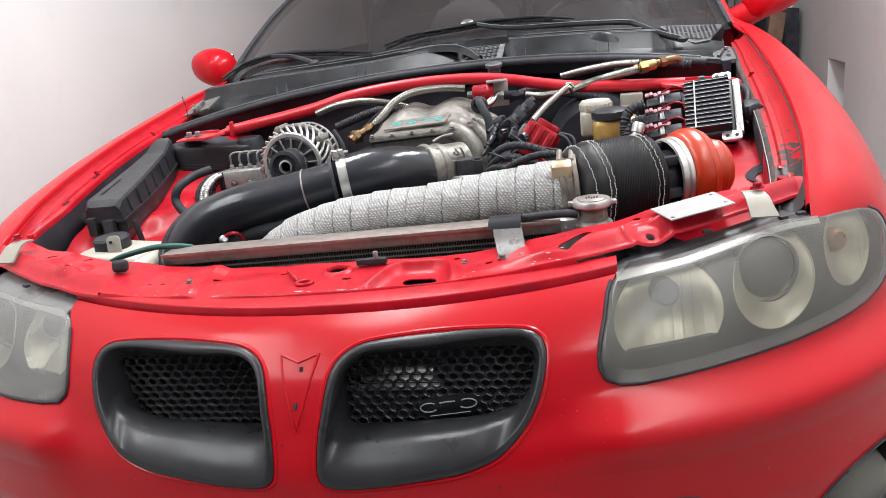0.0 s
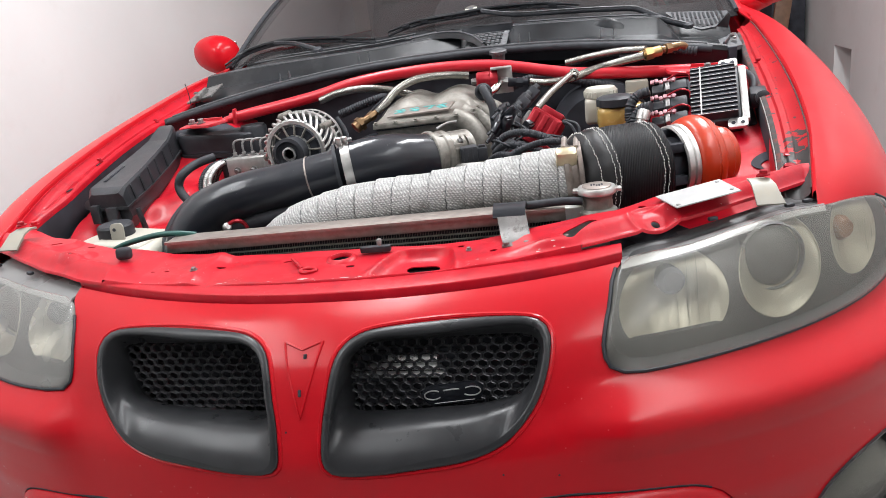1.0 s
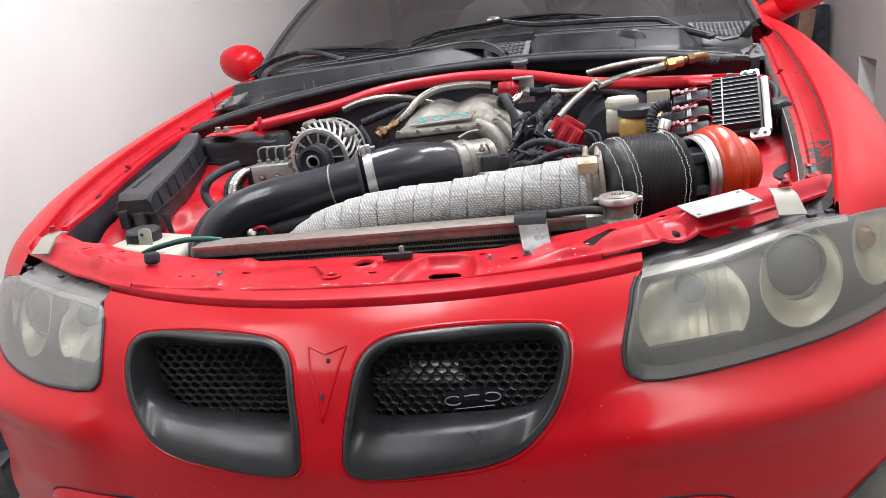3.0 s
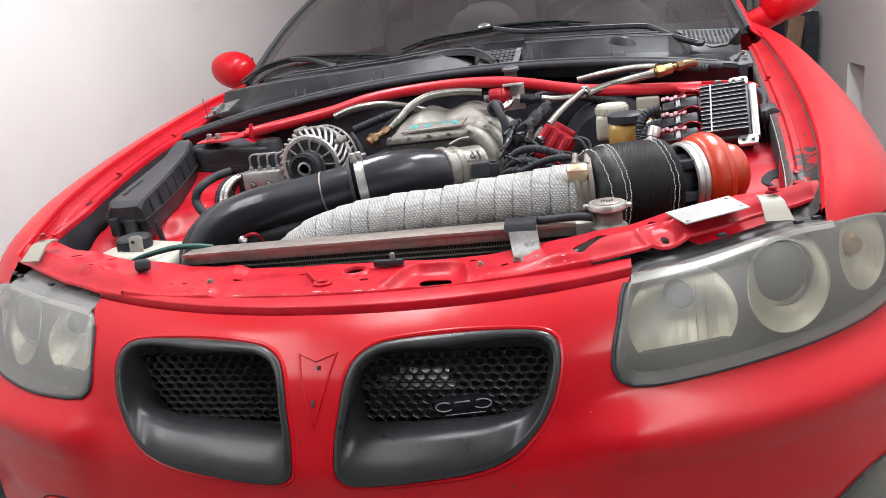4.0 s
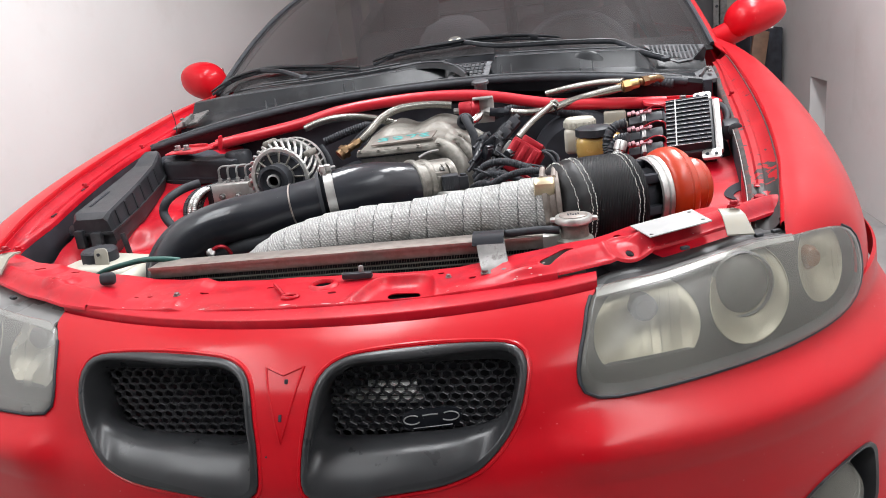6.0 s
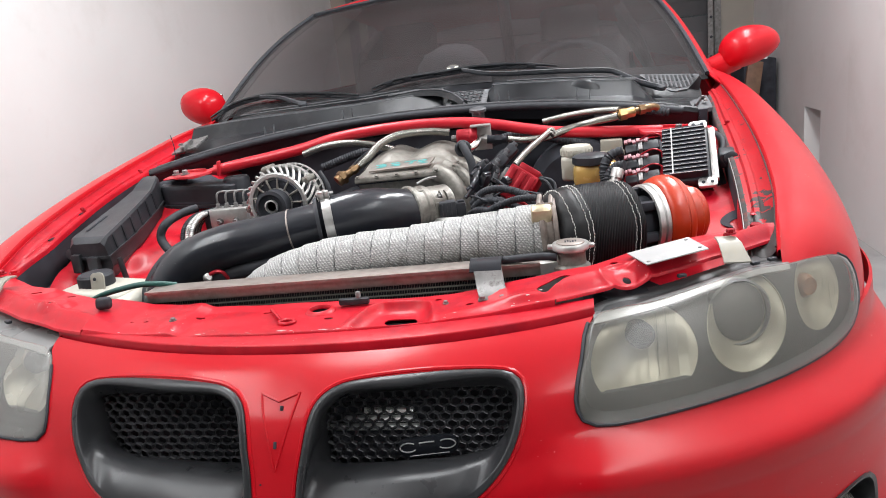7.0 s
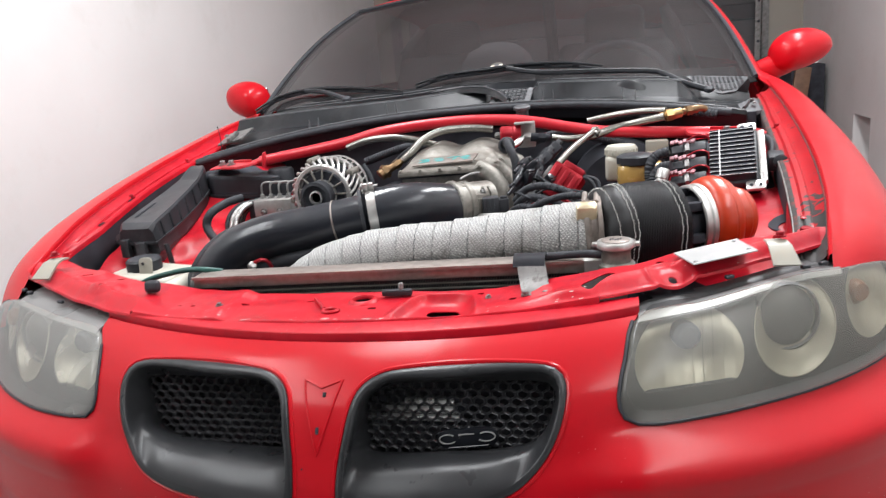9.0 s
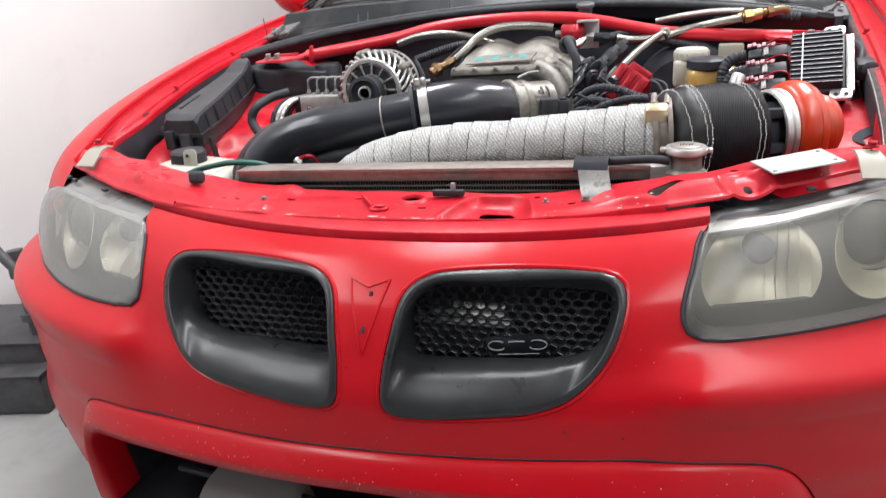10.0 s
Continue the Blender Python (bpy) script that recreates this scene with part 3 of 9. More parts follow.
def nose_z(x, v):
    """Height of the profile station v at x: the upper part rises towards the sides."""
    c = 5 * RISE * np.clip(np.abs(x) / 0.73, 0, 1.1) ** 2
    return np.where(v > 0.5, (v - 0.5 * c) / (1 - c), v)


def nose_y(x, z):
    x, z = np.asarray(x, float), np.asarray(z, float)
    v = z - RISE * np.clip(np.abs(x) / 0.73, 0, 1.1) ** 2 * np.clip((z - 0.5) / 0.2, 0, 2)
    q = nose_offset(v)
    A = half_width(v)
    r = np.clip(np.abs(x) / A, 0, 1)
    y = q + sweep_back(v) * (1 - (1 - r ** PW) ** (1 / PW))
    # the shelf under the headlamps
    side = np.clip((np.abs(x) - 0.300) / 0.085, 0, 1)
    side = side * side * (3 - 2 * side)
    hump = np.clip(1 - (z - 0.566) / 0.040, 0, 1)
    face = np.interp(z, *SHELF_FACE)
    return y - 0.028 * side * np.where(z > 0.566, hump * hump * (3 - 2 * hump), face)


GRILLE = [(0.035, 0.602), (0.0385, 0.622), (0.0445, 0.6415), (0.056, 0.654), (0.075, 0.662), (0.10, 0.6655), (0.15, 0.668), (0.21, 0.669), (0.262, 0.667), (0.285, 0.662), (0.295, 0.652), (0.2965, 0.636),
          (0.289, 0.606), (0.274, 0.578), (0.252, 0.556), (0.228, 0.542), (0.193, 0.532), (0.146, 0.526), (0.10, 0.5205), (0.065, 0.5185), (0.043, 0.520), (0.031, 0.528), (0.028, 0.544), (0.030, 0.575)]
GRILLE_OUT = smooth_outline(GRILLE)
LAMP = [(0.382, 0.700), (0.46, 0.706), (0.53, 0.713), (0.595, 0.718), (0.645, 0.716), (0.69, 0.714), (0.727, 0.7065), (0.746, 0.690), (0.750, 0.664), (0.744, 0.640),
        (0.725, 0.621), (0.687, 0.6115), (0.61, 0.607), (0.535, 0.605), (0.465, 0.603), (0.405, 0.602), (0.380, 0.604), (0.364, 0.611), (0.357, 0.624), (0.3575, 0.640), (0.365, 0.666)]
LAMP_OUT = smooth_outline(LAMP)
# the other lamp sits a little lower
LAMP_LOW = [(0.378, 0.690), (0.43, 0.694), (0.49, 0.697), (0.55, 0.700), (0.61, 0.700), (0.655, 0.692), (0.69, 0.680), (0.715, 0.664), (0.722, 0.644), (0.715, 0.622),
            (0.690, 0.607), (0.64, 0.596), (0.568, 0.592), (0.52, 0.591), (0.46, 0.591), (0.395, 0.594), (0.362, 0.596), (0.347, 0.602), (0.342, 0.616), (0.344, 0.636), (0.355, 0.668)]
LAMP_LOW_OUT = smooth_outline(LAMP_LOW)


def lamp_outline(s):
    return LAMP_OUT if s > 0 else LAMP_LOW_OUT


LAMP_ZONE = [(0.380, 0.80), (0.382, 0.700), (0.365, 0.666), (0.3575, 0.640), (0.357, 0.624), (0.364, 0.611), (0.380, 0.604), (0.405, 0.602), (0.465, 0.603), (0.535, 0.605), (0.61, 0.607),
             (0.68, 0.611), (0.712, 0.619), (0.732, 0.636), (0.95, 0.655), (0.95, 0.80)]
LAMP_LOW_ZONE = [(0.376, 0.80), (0.378, 0.690), (0.355, 0.668), (0.344, 0.636), (0.342, 0.616), (0.347, 0.602), (0.362, 0.596), (0.395, 0.594), (0.46, 0.591), (0.52, 0.591), (0.568, 0.592),
                 (0.64, 0.596), (0.690, 0.607), (0.715, 0.622), (0.95, 0.640), (0.95, 0.80)]
FOG = [(0.585, 0.33), (0.612, 0.392), (0.65, 0.427), (0.70, 0.442), (0.737, 0.436), (0.752, 0.40), (0.745, 0.345), (0.70, 0.305), (0.63, 0.30)]
FOG_OUT = smooth_outline(FOG)
# the proud lower bar: outer and inner edge, station by station
BAR = [(-0.607, 0.185, -0.520, 0.200), (-0.575, 0.240, -0.516, 0.250), (-0.542, 0.299, -0.510, 0.305), (-0.515, 0.360, -0.502, 0.340), (-0.500, 0.400, -0.492, 0.358), (-0.478, 0.427, -0.475, 0.372),
       (-0.424, 0.446, -0.425, 0.383), (-0.279, 0.459, -0.30, 0.398), (-0.10, 0.463, -0.10, 0.405), (0.11, 0.470, 0.11, 0.409), (0.30, 0.476, 0.30, 0.408), (0.421, 0.470, 0.425, 0.398),
       (0.470, 0.457, 0.475, 0.386), (0.497, 0.430, 0.495, 0.368), (0.518, 0.385, 0.505, 0.345), (0.545, 0.300, 0.512, 0.305), (0.607, 0.185, 0.520, 0.200)]


def bar_path(k):
    return [(p.x, p.z) for p in curve_points([(b[k], 0, b[k + 1]) for b in BAR], 12)]


BAR_OUT = bar_path(0) + [(0.70, 0.05), (-0.70, 0.05)]


def nose_point(x, z, out=0.0):
    """A point on the nose, moved out along its normal."""
    e = 0.002
    p = Vector((x, float(nose_y(x, z)), z))
    if out:
        dx = Vector((2 * e, float(nose_y(x + e, z) - nose_y(x - e, z)), 0))
        dz = Vector((0, float(nose_y(x, z + e) - nose_y(x, z - e)), 2 * e))
        n = dx.cross(dz)
        n.normalize()
        if n.y > 0:
            n = -n
        p += n * out
    return p


car = thing("car", "red two-door coupe with its bonnet removed", "car", at=(0, 0, 0))


def resample(outline, n, centre):
    """n points of an outline at even angles round a centre."""
    a = np.array(outline) - centre
    ang = np.unwrap(np.arctan2(a[:, 1], a[:, 0]))
    if ang[-1] < ang[0]:
        a, ang = a[::-1], ang[::-1]
    ang = ang - ang[0]
    start = np.arctan2(a[0, 1], a[0, 0])
    ext = np.concatenate([ang, [2 * np.pi]])
    aa = np.concatenate([a, a[:1]])
    want = (np.linspace(0, 2 * np.pi, n, endpoint=False) - start) % (2 * np.pi)
    return [(float(np.interp(w, ext, aa[:, 0]) + centre[0]), float(np.interp(w, ext, aa[:, 1]) + centre[1])) for w in want]


def front_bumper():
    cols, rows = 201, 170
    phi = np.linspace(-np.pi / 2, np.pi / 2, cols)
    vs = np.concatenate([np.linspace(0.15, 0.66, 136), np.linspace(0.6625, 0.6868, 34)])
    P = np.zeros((rows, cols, 3))
    for i, v in enumerate(vs):
        A = float(half_width(v))
        x = A * np.sin(phi) * 0.9995
        z = nose_z(x, v)
        P[i] = np.stack([x, nose_y(x, z), z], 1)
    X, Z = np.abs(P[..., 0]), P[..., 2]
    D = poly_sdf(GRILLE_OUT, X, Z)
    for o, low in ((LAMP_ZONE, LAMP_LOW_ZONE), (LAMP_OUT, LAMP_LOW_OUT)):
        D = np.minimum(D, np.where(P[..., 0] > 0, poly_sdf(o, X, Z), poly_sdf(low, X, Z)))
    D = np.minimum(D, poly_sdf(FOG_OUT, P[..., 0], Z))
    D = np.minimum(D, poly_sdf(BAR_OUT, P[..., 0], Z) - 0.0018)
    bm = bmesh.new()
    cut = cut_sheet(bm, P, D)
    lip(bm, cut, (0, 0.014, 0))
    body = part("front_bumper", bm, RED, car, "glossy red moulded bumper skin with light scuffs", sharp=55)
    # rolled paint edge round each grille
    for s in (-1, 1):
        bm = bmesh.new()
        loop = []
        for x, z in resample(GRILLE_OUT, 96, (0.16, 0.592)):
            d = Vector((x - 0.16, 0, z - 0.592)).normalized() * 0.0035
            p = nose_point(x + d.x, z + d.z, -0.0012)
            loop.append(Vector((s * p.x, p.y, p.z)))
        sweep(bm, loop + loop[:1], 0.0034, 8, False)
        part("grille_edge", bm, RED, body)
    # the lower bar, folded along its middle
    bm = bmesh.new()
    prof = [(0, 0.030), (0, 0.002), (0.02, -0.004), (0.07, -0.008), (0.16, -0.0125), (0.44, -0.024), (0.50, -0.0255), (0.57, -0.025), (0.86, -0.020), (0.95, -0.015), (0.99, -0.006), (1, 0.0), (1, 0.045)]
    rws = []
    for (xo, zo), (xi, zi) in zip(bar_path(0), bar_path(2)):
        row = []
        for q, out in prof:
            x, z = xo + (xi - xo) * q, zo + (zi - zo) * q
            row.append((x, float(nose_y(x, z)) + out, z))
        rws.append(row)
    grid(bm, rws)
    bar = part("bumper_bar", bm, RED, car, "glossy red lower bumper bar flecked with stone chips", sharp=50)
    joint = [(x, float(nose_y(x, z)) + 0.0015, z + 0.0016) for x, z in bar_path(0)[60:150]]
    tube("bar_joint", joint[::6], 0.0022, DARK, bar, 4, 6)
    rnd = random.Random(31)
    bm = bmesh.new()
    outer, inner = bar_path(0), bar_path(2)
    for k in range(130):
        i = rnd.choice((rnd.randrange(60, 135), rnd.randrange(60, 180), rnd.randrange(85, 110)))
        i = min(i, len(outer) - 30)
        q = rnd.uniform(0.15, 0.75)
        x, z = outer[i][0] + (inner[i][0] - outer[i][0]) * q + rnd.uniform(-0.01, 0.01), outer[i][1] + (inner[i][1] - outer[i][1]) * q
        out = float(np.interp(q, [p[0] for p in prof[2:-2]], [p[1] for p in prof[2:-2]]))
        r = rnd.uniform(0.0003, 0.0008) * (1.6 if rnd.random() < 0.1 else 1)
        lathe(bm, [(r, -0.0004), (r * 0.6, 0.0003)], axis_matrix((x, float(nose_y(x, z)) + out, z), (0, -1, 0.4)), 6)
    tagged(part("chips", bm, WHITE_TANK, bar, "white stone chips"), kind="stuff")
    # side wings behind the last column
    for s in (-1, 1):
        bm = bmesh.new()
        rws = []
        for v in np.linspace(0.15, 0.60, 14):
            A = float(half_width(v))
            y0 = float(nose_offset(v)) + float(sweep_back(v))
            rws.append([(s * (A + 0.02 * k / 4), y0 + 0.10 * k / 4, float(nose_z(A, v))) for k in range(5)])
        grid(bm, rws)
        thicken(bm, 0.004)
        part("bumper_end", bm, RED, car)
    # number-plate free arrow emblem recess: a raised outline and two slots
    bm = bmesh.new()
    tri = [(-0.0245, 0.657), (0.0, 0.6495), (0.0255, 0.657), (0.001, 0.581)]
    pts = [nose_point(x, z, 0.0002) for k in range(4) for x, z in
           [(tri[k][0] + (tri[(k + 1) % 4][0] - tri[k][0]) * j / 8, tri[k][1] + (tri[(k + 1) % 4][1] - tri[k][1]) * j / 8) for j in range(8)]]
    pts.append(pts[0])
    sweep(bm, pts, 0.0016, 6, False)
    part("emblem_outline", bm, RED, car, "raised red arrowhead outline")
    for x, z, w, h in ((0.005, 0.6435, 0.004, 0.006), (0.0005, 0.608, 0.0035, 0.0085)):
        bm = bmesh.new()
        p = nose_point(x, z, 0.0006)
        box(bm, p, (w, 0.003, h), (-30, 0, 0), 0.0008)
        part("emblem_slot", bm, DARK, car)
    for x, z in ((-0.017, 0.567), (0.238, 0.512), (0.30, 0.505)):
        bm = bmesh.new()
        lathe(bm, [(0.0013, -0.001), (0.0013, 0.0004), (0.0006, 0.0006)], axis_matrix(nose_point(x, z), (0, -1, 0.3)), 10)
        part("paint_chip", bm, DARK, car)
    bm = bmesh.new()
    p = nose_point(-0.712, 0.262, -0.001)
    prism(bm, [(-0.012, 0.010), (0.016, -0.006), (0.014, 0.004), (-0.004, 0.016)], axis_matrix(p, (-0.55, -1, 0)), 0.004, 0.001)
    part("side_slot", bm, DARK, car)
    # dark boxes added inside the lower opening to stand in for its shade
    bm = bmesh.new()
    box(bm, (0, 0.30, 0.31), (1.12, 0.02, 0.34))
    box(bm, (0, 0.17, 0.165), (1.09, 0.28, 0.02))
    for s in (-1, 1):
        box(bm, (s * 0.545, 0.18, 0.28), (0.010, 0.26, 0.26))
    box(bm, (0, 0.20, 0.425), (0.90, 0.22, 0.012))
    part("intake_shade_box", bm, DARK, car)
    bm = bmesh.new()
    lathe(bm, [(0.085, -0.14), (0.088, -0.03), (0.080, -0.008), (0.05, 0.004), (0.001, 0.006)], pose(-0.275, 0.05, 0.252, 25, 0, 0), 40)
    part("air_filter", bm, FLOOR, car, "pale grey round filter cap in the lower opening")
    bm = bmesh.new()
    box(bm, (-0.30, 0.12, 0.34), (0.05, 0.10, 0.10), (0, 20, 10), 0.01)
    part("duct_corner", bm, BLACK_PLASTIC, car)
    for z in (0.24, 0.33, 0.36):
        tube("intake_bar", [(-0.43, 0.10, z), (0, 0.07, z - 0.01), (0.43, 0.10, z)], 0.007, BLACK_PLASTIC, car, 8, 8)


front_bumper()


MESH_Y = 0.035
MESH = [(0.036, 0.585), (0.045, 0.620), (0.075, 0.634), (0.13, 0.639), (0.20, 0.642), (0.255, 0.643), (0.278, 0.637), (0.279, 0.62), (0.275, 0.59), (0.266, 0.562), (0.243, 0.546), (0.20, 0.538),
        (0.14, 0.536), (0.09, 0.535), (0.042, 0.535), (0.036, 0.552)]
MESH_OUT = smooth_outline(MESH)


def grille(s):
    g = tagged(new("grille"), "dark grey plastic grille surround with honeycomb mesh")
    g.parent = car
    bm = bmesh.new()
    n = 96
    c = (0.16, 0.592)
    A = resample(GRILLE_OUT, n, c)
    B = resample(MESH_OUT, n, c)
    rings = []
    for t, off in ((-0.0008, -0.0040), (-0.0006, 0.0016), (0.0006, 0.0036), (0.0050, 0.0042), (0.0078, 0.0036), (0.0088, 0.0016), (0.0092, -0.0040)):
        ring = []
        for (ax, az), (bx, bz) in zip(A, B):
            d = Vector((c[0] - ax, 0, c[1] - az)).normalized() * t
            # a flat band along the top, rolling straight into the bowl below
            low = min(1.0, max(0.0, (0.60 - az) / 0.05))
            p = nose_point(ax + d.x, az + d.z, off if t < 0.004 else off * (1 - low) + low * 0.0036)
            ring.append(p)
        rings.append(ring)
    for f in (0.25, 0.5, 0.75, 0.92, 1.0, 1.0):
        ring = []
        for k, (bx, bz) in enumerate(B):
            a = rings[6][k]
            e = f ** 0.75
            low = min(1.0, max(0.0, (0.60 - a.z) / 0.05))
            hump = 0.032 * math.sin(f * math.pi) ** 0.8 * low
            ring.append(Vector((a.x + (bx - a.x) * f, a.y + (MESH_Y - a.y) * (e * (1 - low) + f ** 1.15 * low), a.z + (bz - a.z) * f ** (1 - 0.15 * low) + hump)))
        rings.append(ring)
    for p in rings[-1]:
        p.y += 0.02
    vs = [[bm.verts.new((s * p.x, p.y, p.z)) for p in r] for r in rings]
    for R, Q in zip(vs, vs[1:]):
        for k in range(n):
            bm.faces.new((R[k], R[(k + 1) % n], Q[(k + 1) % n], Q[k]))
    bmesh.ops.recalc_face_normals(bm, faces=bm.faces[:])
    part("bezel", bm, BEZEL, g, sharp=75)
    # honeycomb, one moulding
    bm = bmesh.new()
    w = 0.0158
    h = w * 0.82
    pts = [(0.02 + w * (a + 0.5 * (b % 2)), 0.52 + h * 0.78 * b) for b in range(14) for a in range(19)]
    d = poly_sdf(MESH_OUT, [p[0] for p in pts], [p[1] for p in pts])
    for (x, z), dist in zip(pts, d):
        if dist > 0.007:
            continue
        yy = MESH_Y + 0.004 + 0.25 * (0.59 - z) * -0.2
        ro, ri = w / 2 / math.cos(math.pi / 6) * 1.005, w / 2 * 0.86
        ring = [[bm.verts.new((s * (x + r * math.sin(math.tau * k / 6)), yy + dy, z + 0.86 * r * math.cos(math.tau * k / 6))) for k in range(6)]
                for r, dy in ((ro, 0.001), (ri, -0.0015), (ri * 0.98, 0.0025))]
        for R, Q in zip(ring, ring[1:]):
            for k in range(6):
                bm.faces.new((R[k], R[(k + 1) % 6], Q[(k + 1) % 6], Q[k]))
    part("honeycomb_mesh", bm, MESH_PLASTIC, g, sharp=20)
    # flat dark sheet stands in for the shade behind the mesh
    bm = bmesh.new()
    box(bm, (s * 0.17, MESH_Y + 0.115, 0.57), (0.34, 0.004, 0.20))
    part("shade_backing", bm, DARK, g)
    return g


grille_left, grille_right = grille(-1), grille(1)


def badge():
    """A dark oval badge: bright outline and three bright shapes."""
    b = tagged(new("badge"), "dark oval badge with bright raised shapes")
    b.parent = grille_right
    m = pose(0.170, MESH_Y - 0.006, 0.567, 90, -7, 0)
    bm = bmesh.new()
    prism(bm, rounded_rect(0.078, 0.026, 0.0125, 6), m, 0.004, 0.001)
    part("plate", bm, GLOSS_BLACK, b)
    bm = bmesh.new()
    sweep(bm, [m @ Vector((x, -0.0108, 0.0042)) for x in (-0.026, 0.0, 0.026)], 0.0006, 6)
    part("lower_line", bm, PLATE, b)
    for x, w, a0, a1 in ((-0.025, 0.022, 0.7, 5.6), (0.025, 0.023, -2.6, 2.2)):
        bm = bmesh.new()
        sweep(bm, [m @ Vector((x + w / 2 * math.cos(a), 0.0012 + 0.0062 * math.sin(a), 0.0045)) for a in np.linspace(a0, a1, 22)], 0.0009, 8)
        part("bright_arc", bm, PLATE, b)
    bm = bmesh.new()
    sweep(bm, [m @ Vector((-0.010, 0.0060, 0.0045)), m @ Vector((0.0, 0.0064, 0.0045)), m @ Vector((0.010, 0.0060, 0.0045))], 0.0010, 8)
    part("bright_bar", bm, PLATE, b)


badge()

# pale ribbed cooler core behind the mesh
cooler = thing("intercooler", "silver finned intercooler behind the grille mesh", "intercooler", at=(0.108, 0.053, 0.592))
bm = bmesh.new()
box(bm, (0.0, 0.012, 0.0), (0.13, 0.02, 0.030), (-30, 0, 0), 0.004)
part("core", bm, DARK, cooler)
for k in range(3):
    bm = bmesh.new()
    box(bm, (-0.012 + 0.012 * k, -0.008, -0.008 + 0.0115 * k), (0.125 - 0.03 * k, 0.006, 0.0085), (-40, 0, 0), 0.001)
    part("fin_bar", bm, POLISHED, cooler)


def headlamp(s):
    h = tagged(new("headlamp"), "hazy yellowed headlamp behind a dull clear lens" if s > 0 else "hazy headlamp with a broken-looking pale reflector")
    h.parent = car
    # outer lens
    low = 0.0 if s > 0 else 0.012
    c = (0.55, 0.655 - low)
    n = 110
    A = resample(lamp_outline(s), n, c)
    bm = bmesh.new()
    rings = []
    for t in (0.0, 0.015, 0.05, 0.15, 0.3, 0.5, 0.7, 0.85, 0.95):
        off = 0.002 + 0.006 * (1 - (1 - min(1, t * 4)) ** 2) ** 0.5 if t else -0.004
        rings.append([nose_point(ax + (c[0] - ax) * t, az + (c[1] - az) * t, off) for ax, az in A])
    vs = [[bm.verts.new((s * p.x, p.y, p.z)) for p in r] for r in rings]
    for R, Q in zip(vs, vs[1:]):
        for k in range(n):
            bm.faces.new((R[k], R[(k + 1) % n], Q[(k + 1) % n], Q[k]))
    bm.faces.new(vs[-1])
    if s < 0:
        bmesh.ops.reverse_faces(bm, faces=bm.faces[:])
    lens = part("lens", bm, LENS if s > 0 else LENS_DULL, h, "hazy clear plastic lens", sharp=60)
    lens.visible_shadow = False
    # dark rubber seal round it
    bm = bmesh.new()
    # it runs down the inner side, along the foot and up the outer end; the top edge is bare
    k0 = next(k for k in range(n) if A[k][0] < 0.42 and A[k][1] < 0.697 - low)
    ring = A[k0:] + A[:k0]
    last = next(k for k in range(n) if ring[k][0] > 0.66 and ring[k][1] > 0.700 - low)
    loop = [nose_point(ax + (c[0] - ax) * -0.002, az + (c[1] - az) * -0.006, 0.0015) for ax, az in ring[:last + 1]]
    loop = [Vector((s * p.x, p.y, p.z)) for p in loop]
    sweep(bm, loop, 0.0024 if s > 0 else 0.0020, 6)
    part("seal", bm, RUBBER, h)
    # grey bezel sheet behind the lens, open round the reflectors
    n1, n2 = 90, 60
    G = np.zeros((n2, n1, 3))
    for i, z in enumerate(np.linspace(0.598 - low, 0.725 - low, n2)):
        for j, x in enumerate(np.linspace(0.332, 0.75, n1)):
            G[i, j] = (x, float(nose_y(x, z)) + 0.026, z)
    D = -poly_sdf(lamp_outline(s), G[..., 0], G[..., 2]) + 0.001
    spots = ((0.442, 0.652), (0.577, 0.6635), (0.688, 0.671)) if s > 0 else ((0.420, 0.646), (0.556, 0.643), (0.668, 0.648))
    for (cx, cz), (rx, rz, cut_z) in zip(spots, ((0.066 if s > 0 else 0.056, 0.050 if s > 0 else 0.042, 0.624 if s > 0 else 0.612), (0.0545, 0.0515 if s > 0 else 0.047, 0), (0.038, 0.045 if s > 0 else 0.038, 0))):
        q = (np.hypot((G[..., 0] - cx) / rx, (G[..., 2] - cz) / rz) - 1) * rz
        D = np.minimum(D, np.maximum(q, cut_z - G[..., 2]))
    bm = bmesh.new()
    G[..., 0] *= s
    cut = cut_sheet(bm, G, D)
    lip(bm, cut, (0, 0.008, 0))
    part("bezel", bm, LAMP_GREY, h, sharp=50)
    # dark back of the housing
    bm = bmesh.new()
    rings = []
    for t, dy in ((0.01, 0.0), (0.02, 0.03), (0.03, 0.07), (0.25, 0.095), (0.95, 0.10)):
        ring = []
        for ax, az in A:
            x, z = ax + (c[0] - ax) * t, az + (c[1] - az) * t
            ring.append((s * (x + dy * 0.2), float(nose_y(x, z)) + dy, z + dy * 0.02))
        rings.append([bm.verts.new(p) for p in ring])
    for R, Q in zip(rings, rings[1:]):
        for k in range(n):
            bm.faces.new((R[k], R[(k + 1) % n], Q[(k + 1) % n], Q[k]))
    bm.faces.new(rings[-1])
    part("housing", bm, LAMP_GREY, h, sharp=50)

    def reflector(name, x, z, rx, rz, depth, nu, nv, seed, amp):
        """A reflector bowl whose rim lies in the bezel; nu x nv facets, none when amp is 0."""
        rnd = random.Random(seed)
        y = float(nose_y(x, z)) + 0.020
        e = 0.01
        nx = float(nose_y(x + e, z) - nose_y(x - e, z)) / (2 * e)
        m = axis_matrix((s * x, y, z), Vector((s * nx * 0.55, -1, 0.14)).normalized())
        tilt = [[rnd.uniform(-1, 1) * amp for _ in range(nv)] for _ in range(nu)]
        lean = [[rnd.uniform(-1, 1) * amp for _ in range(nv)] for _ in range(nu)]
        bm = bmesh.new()
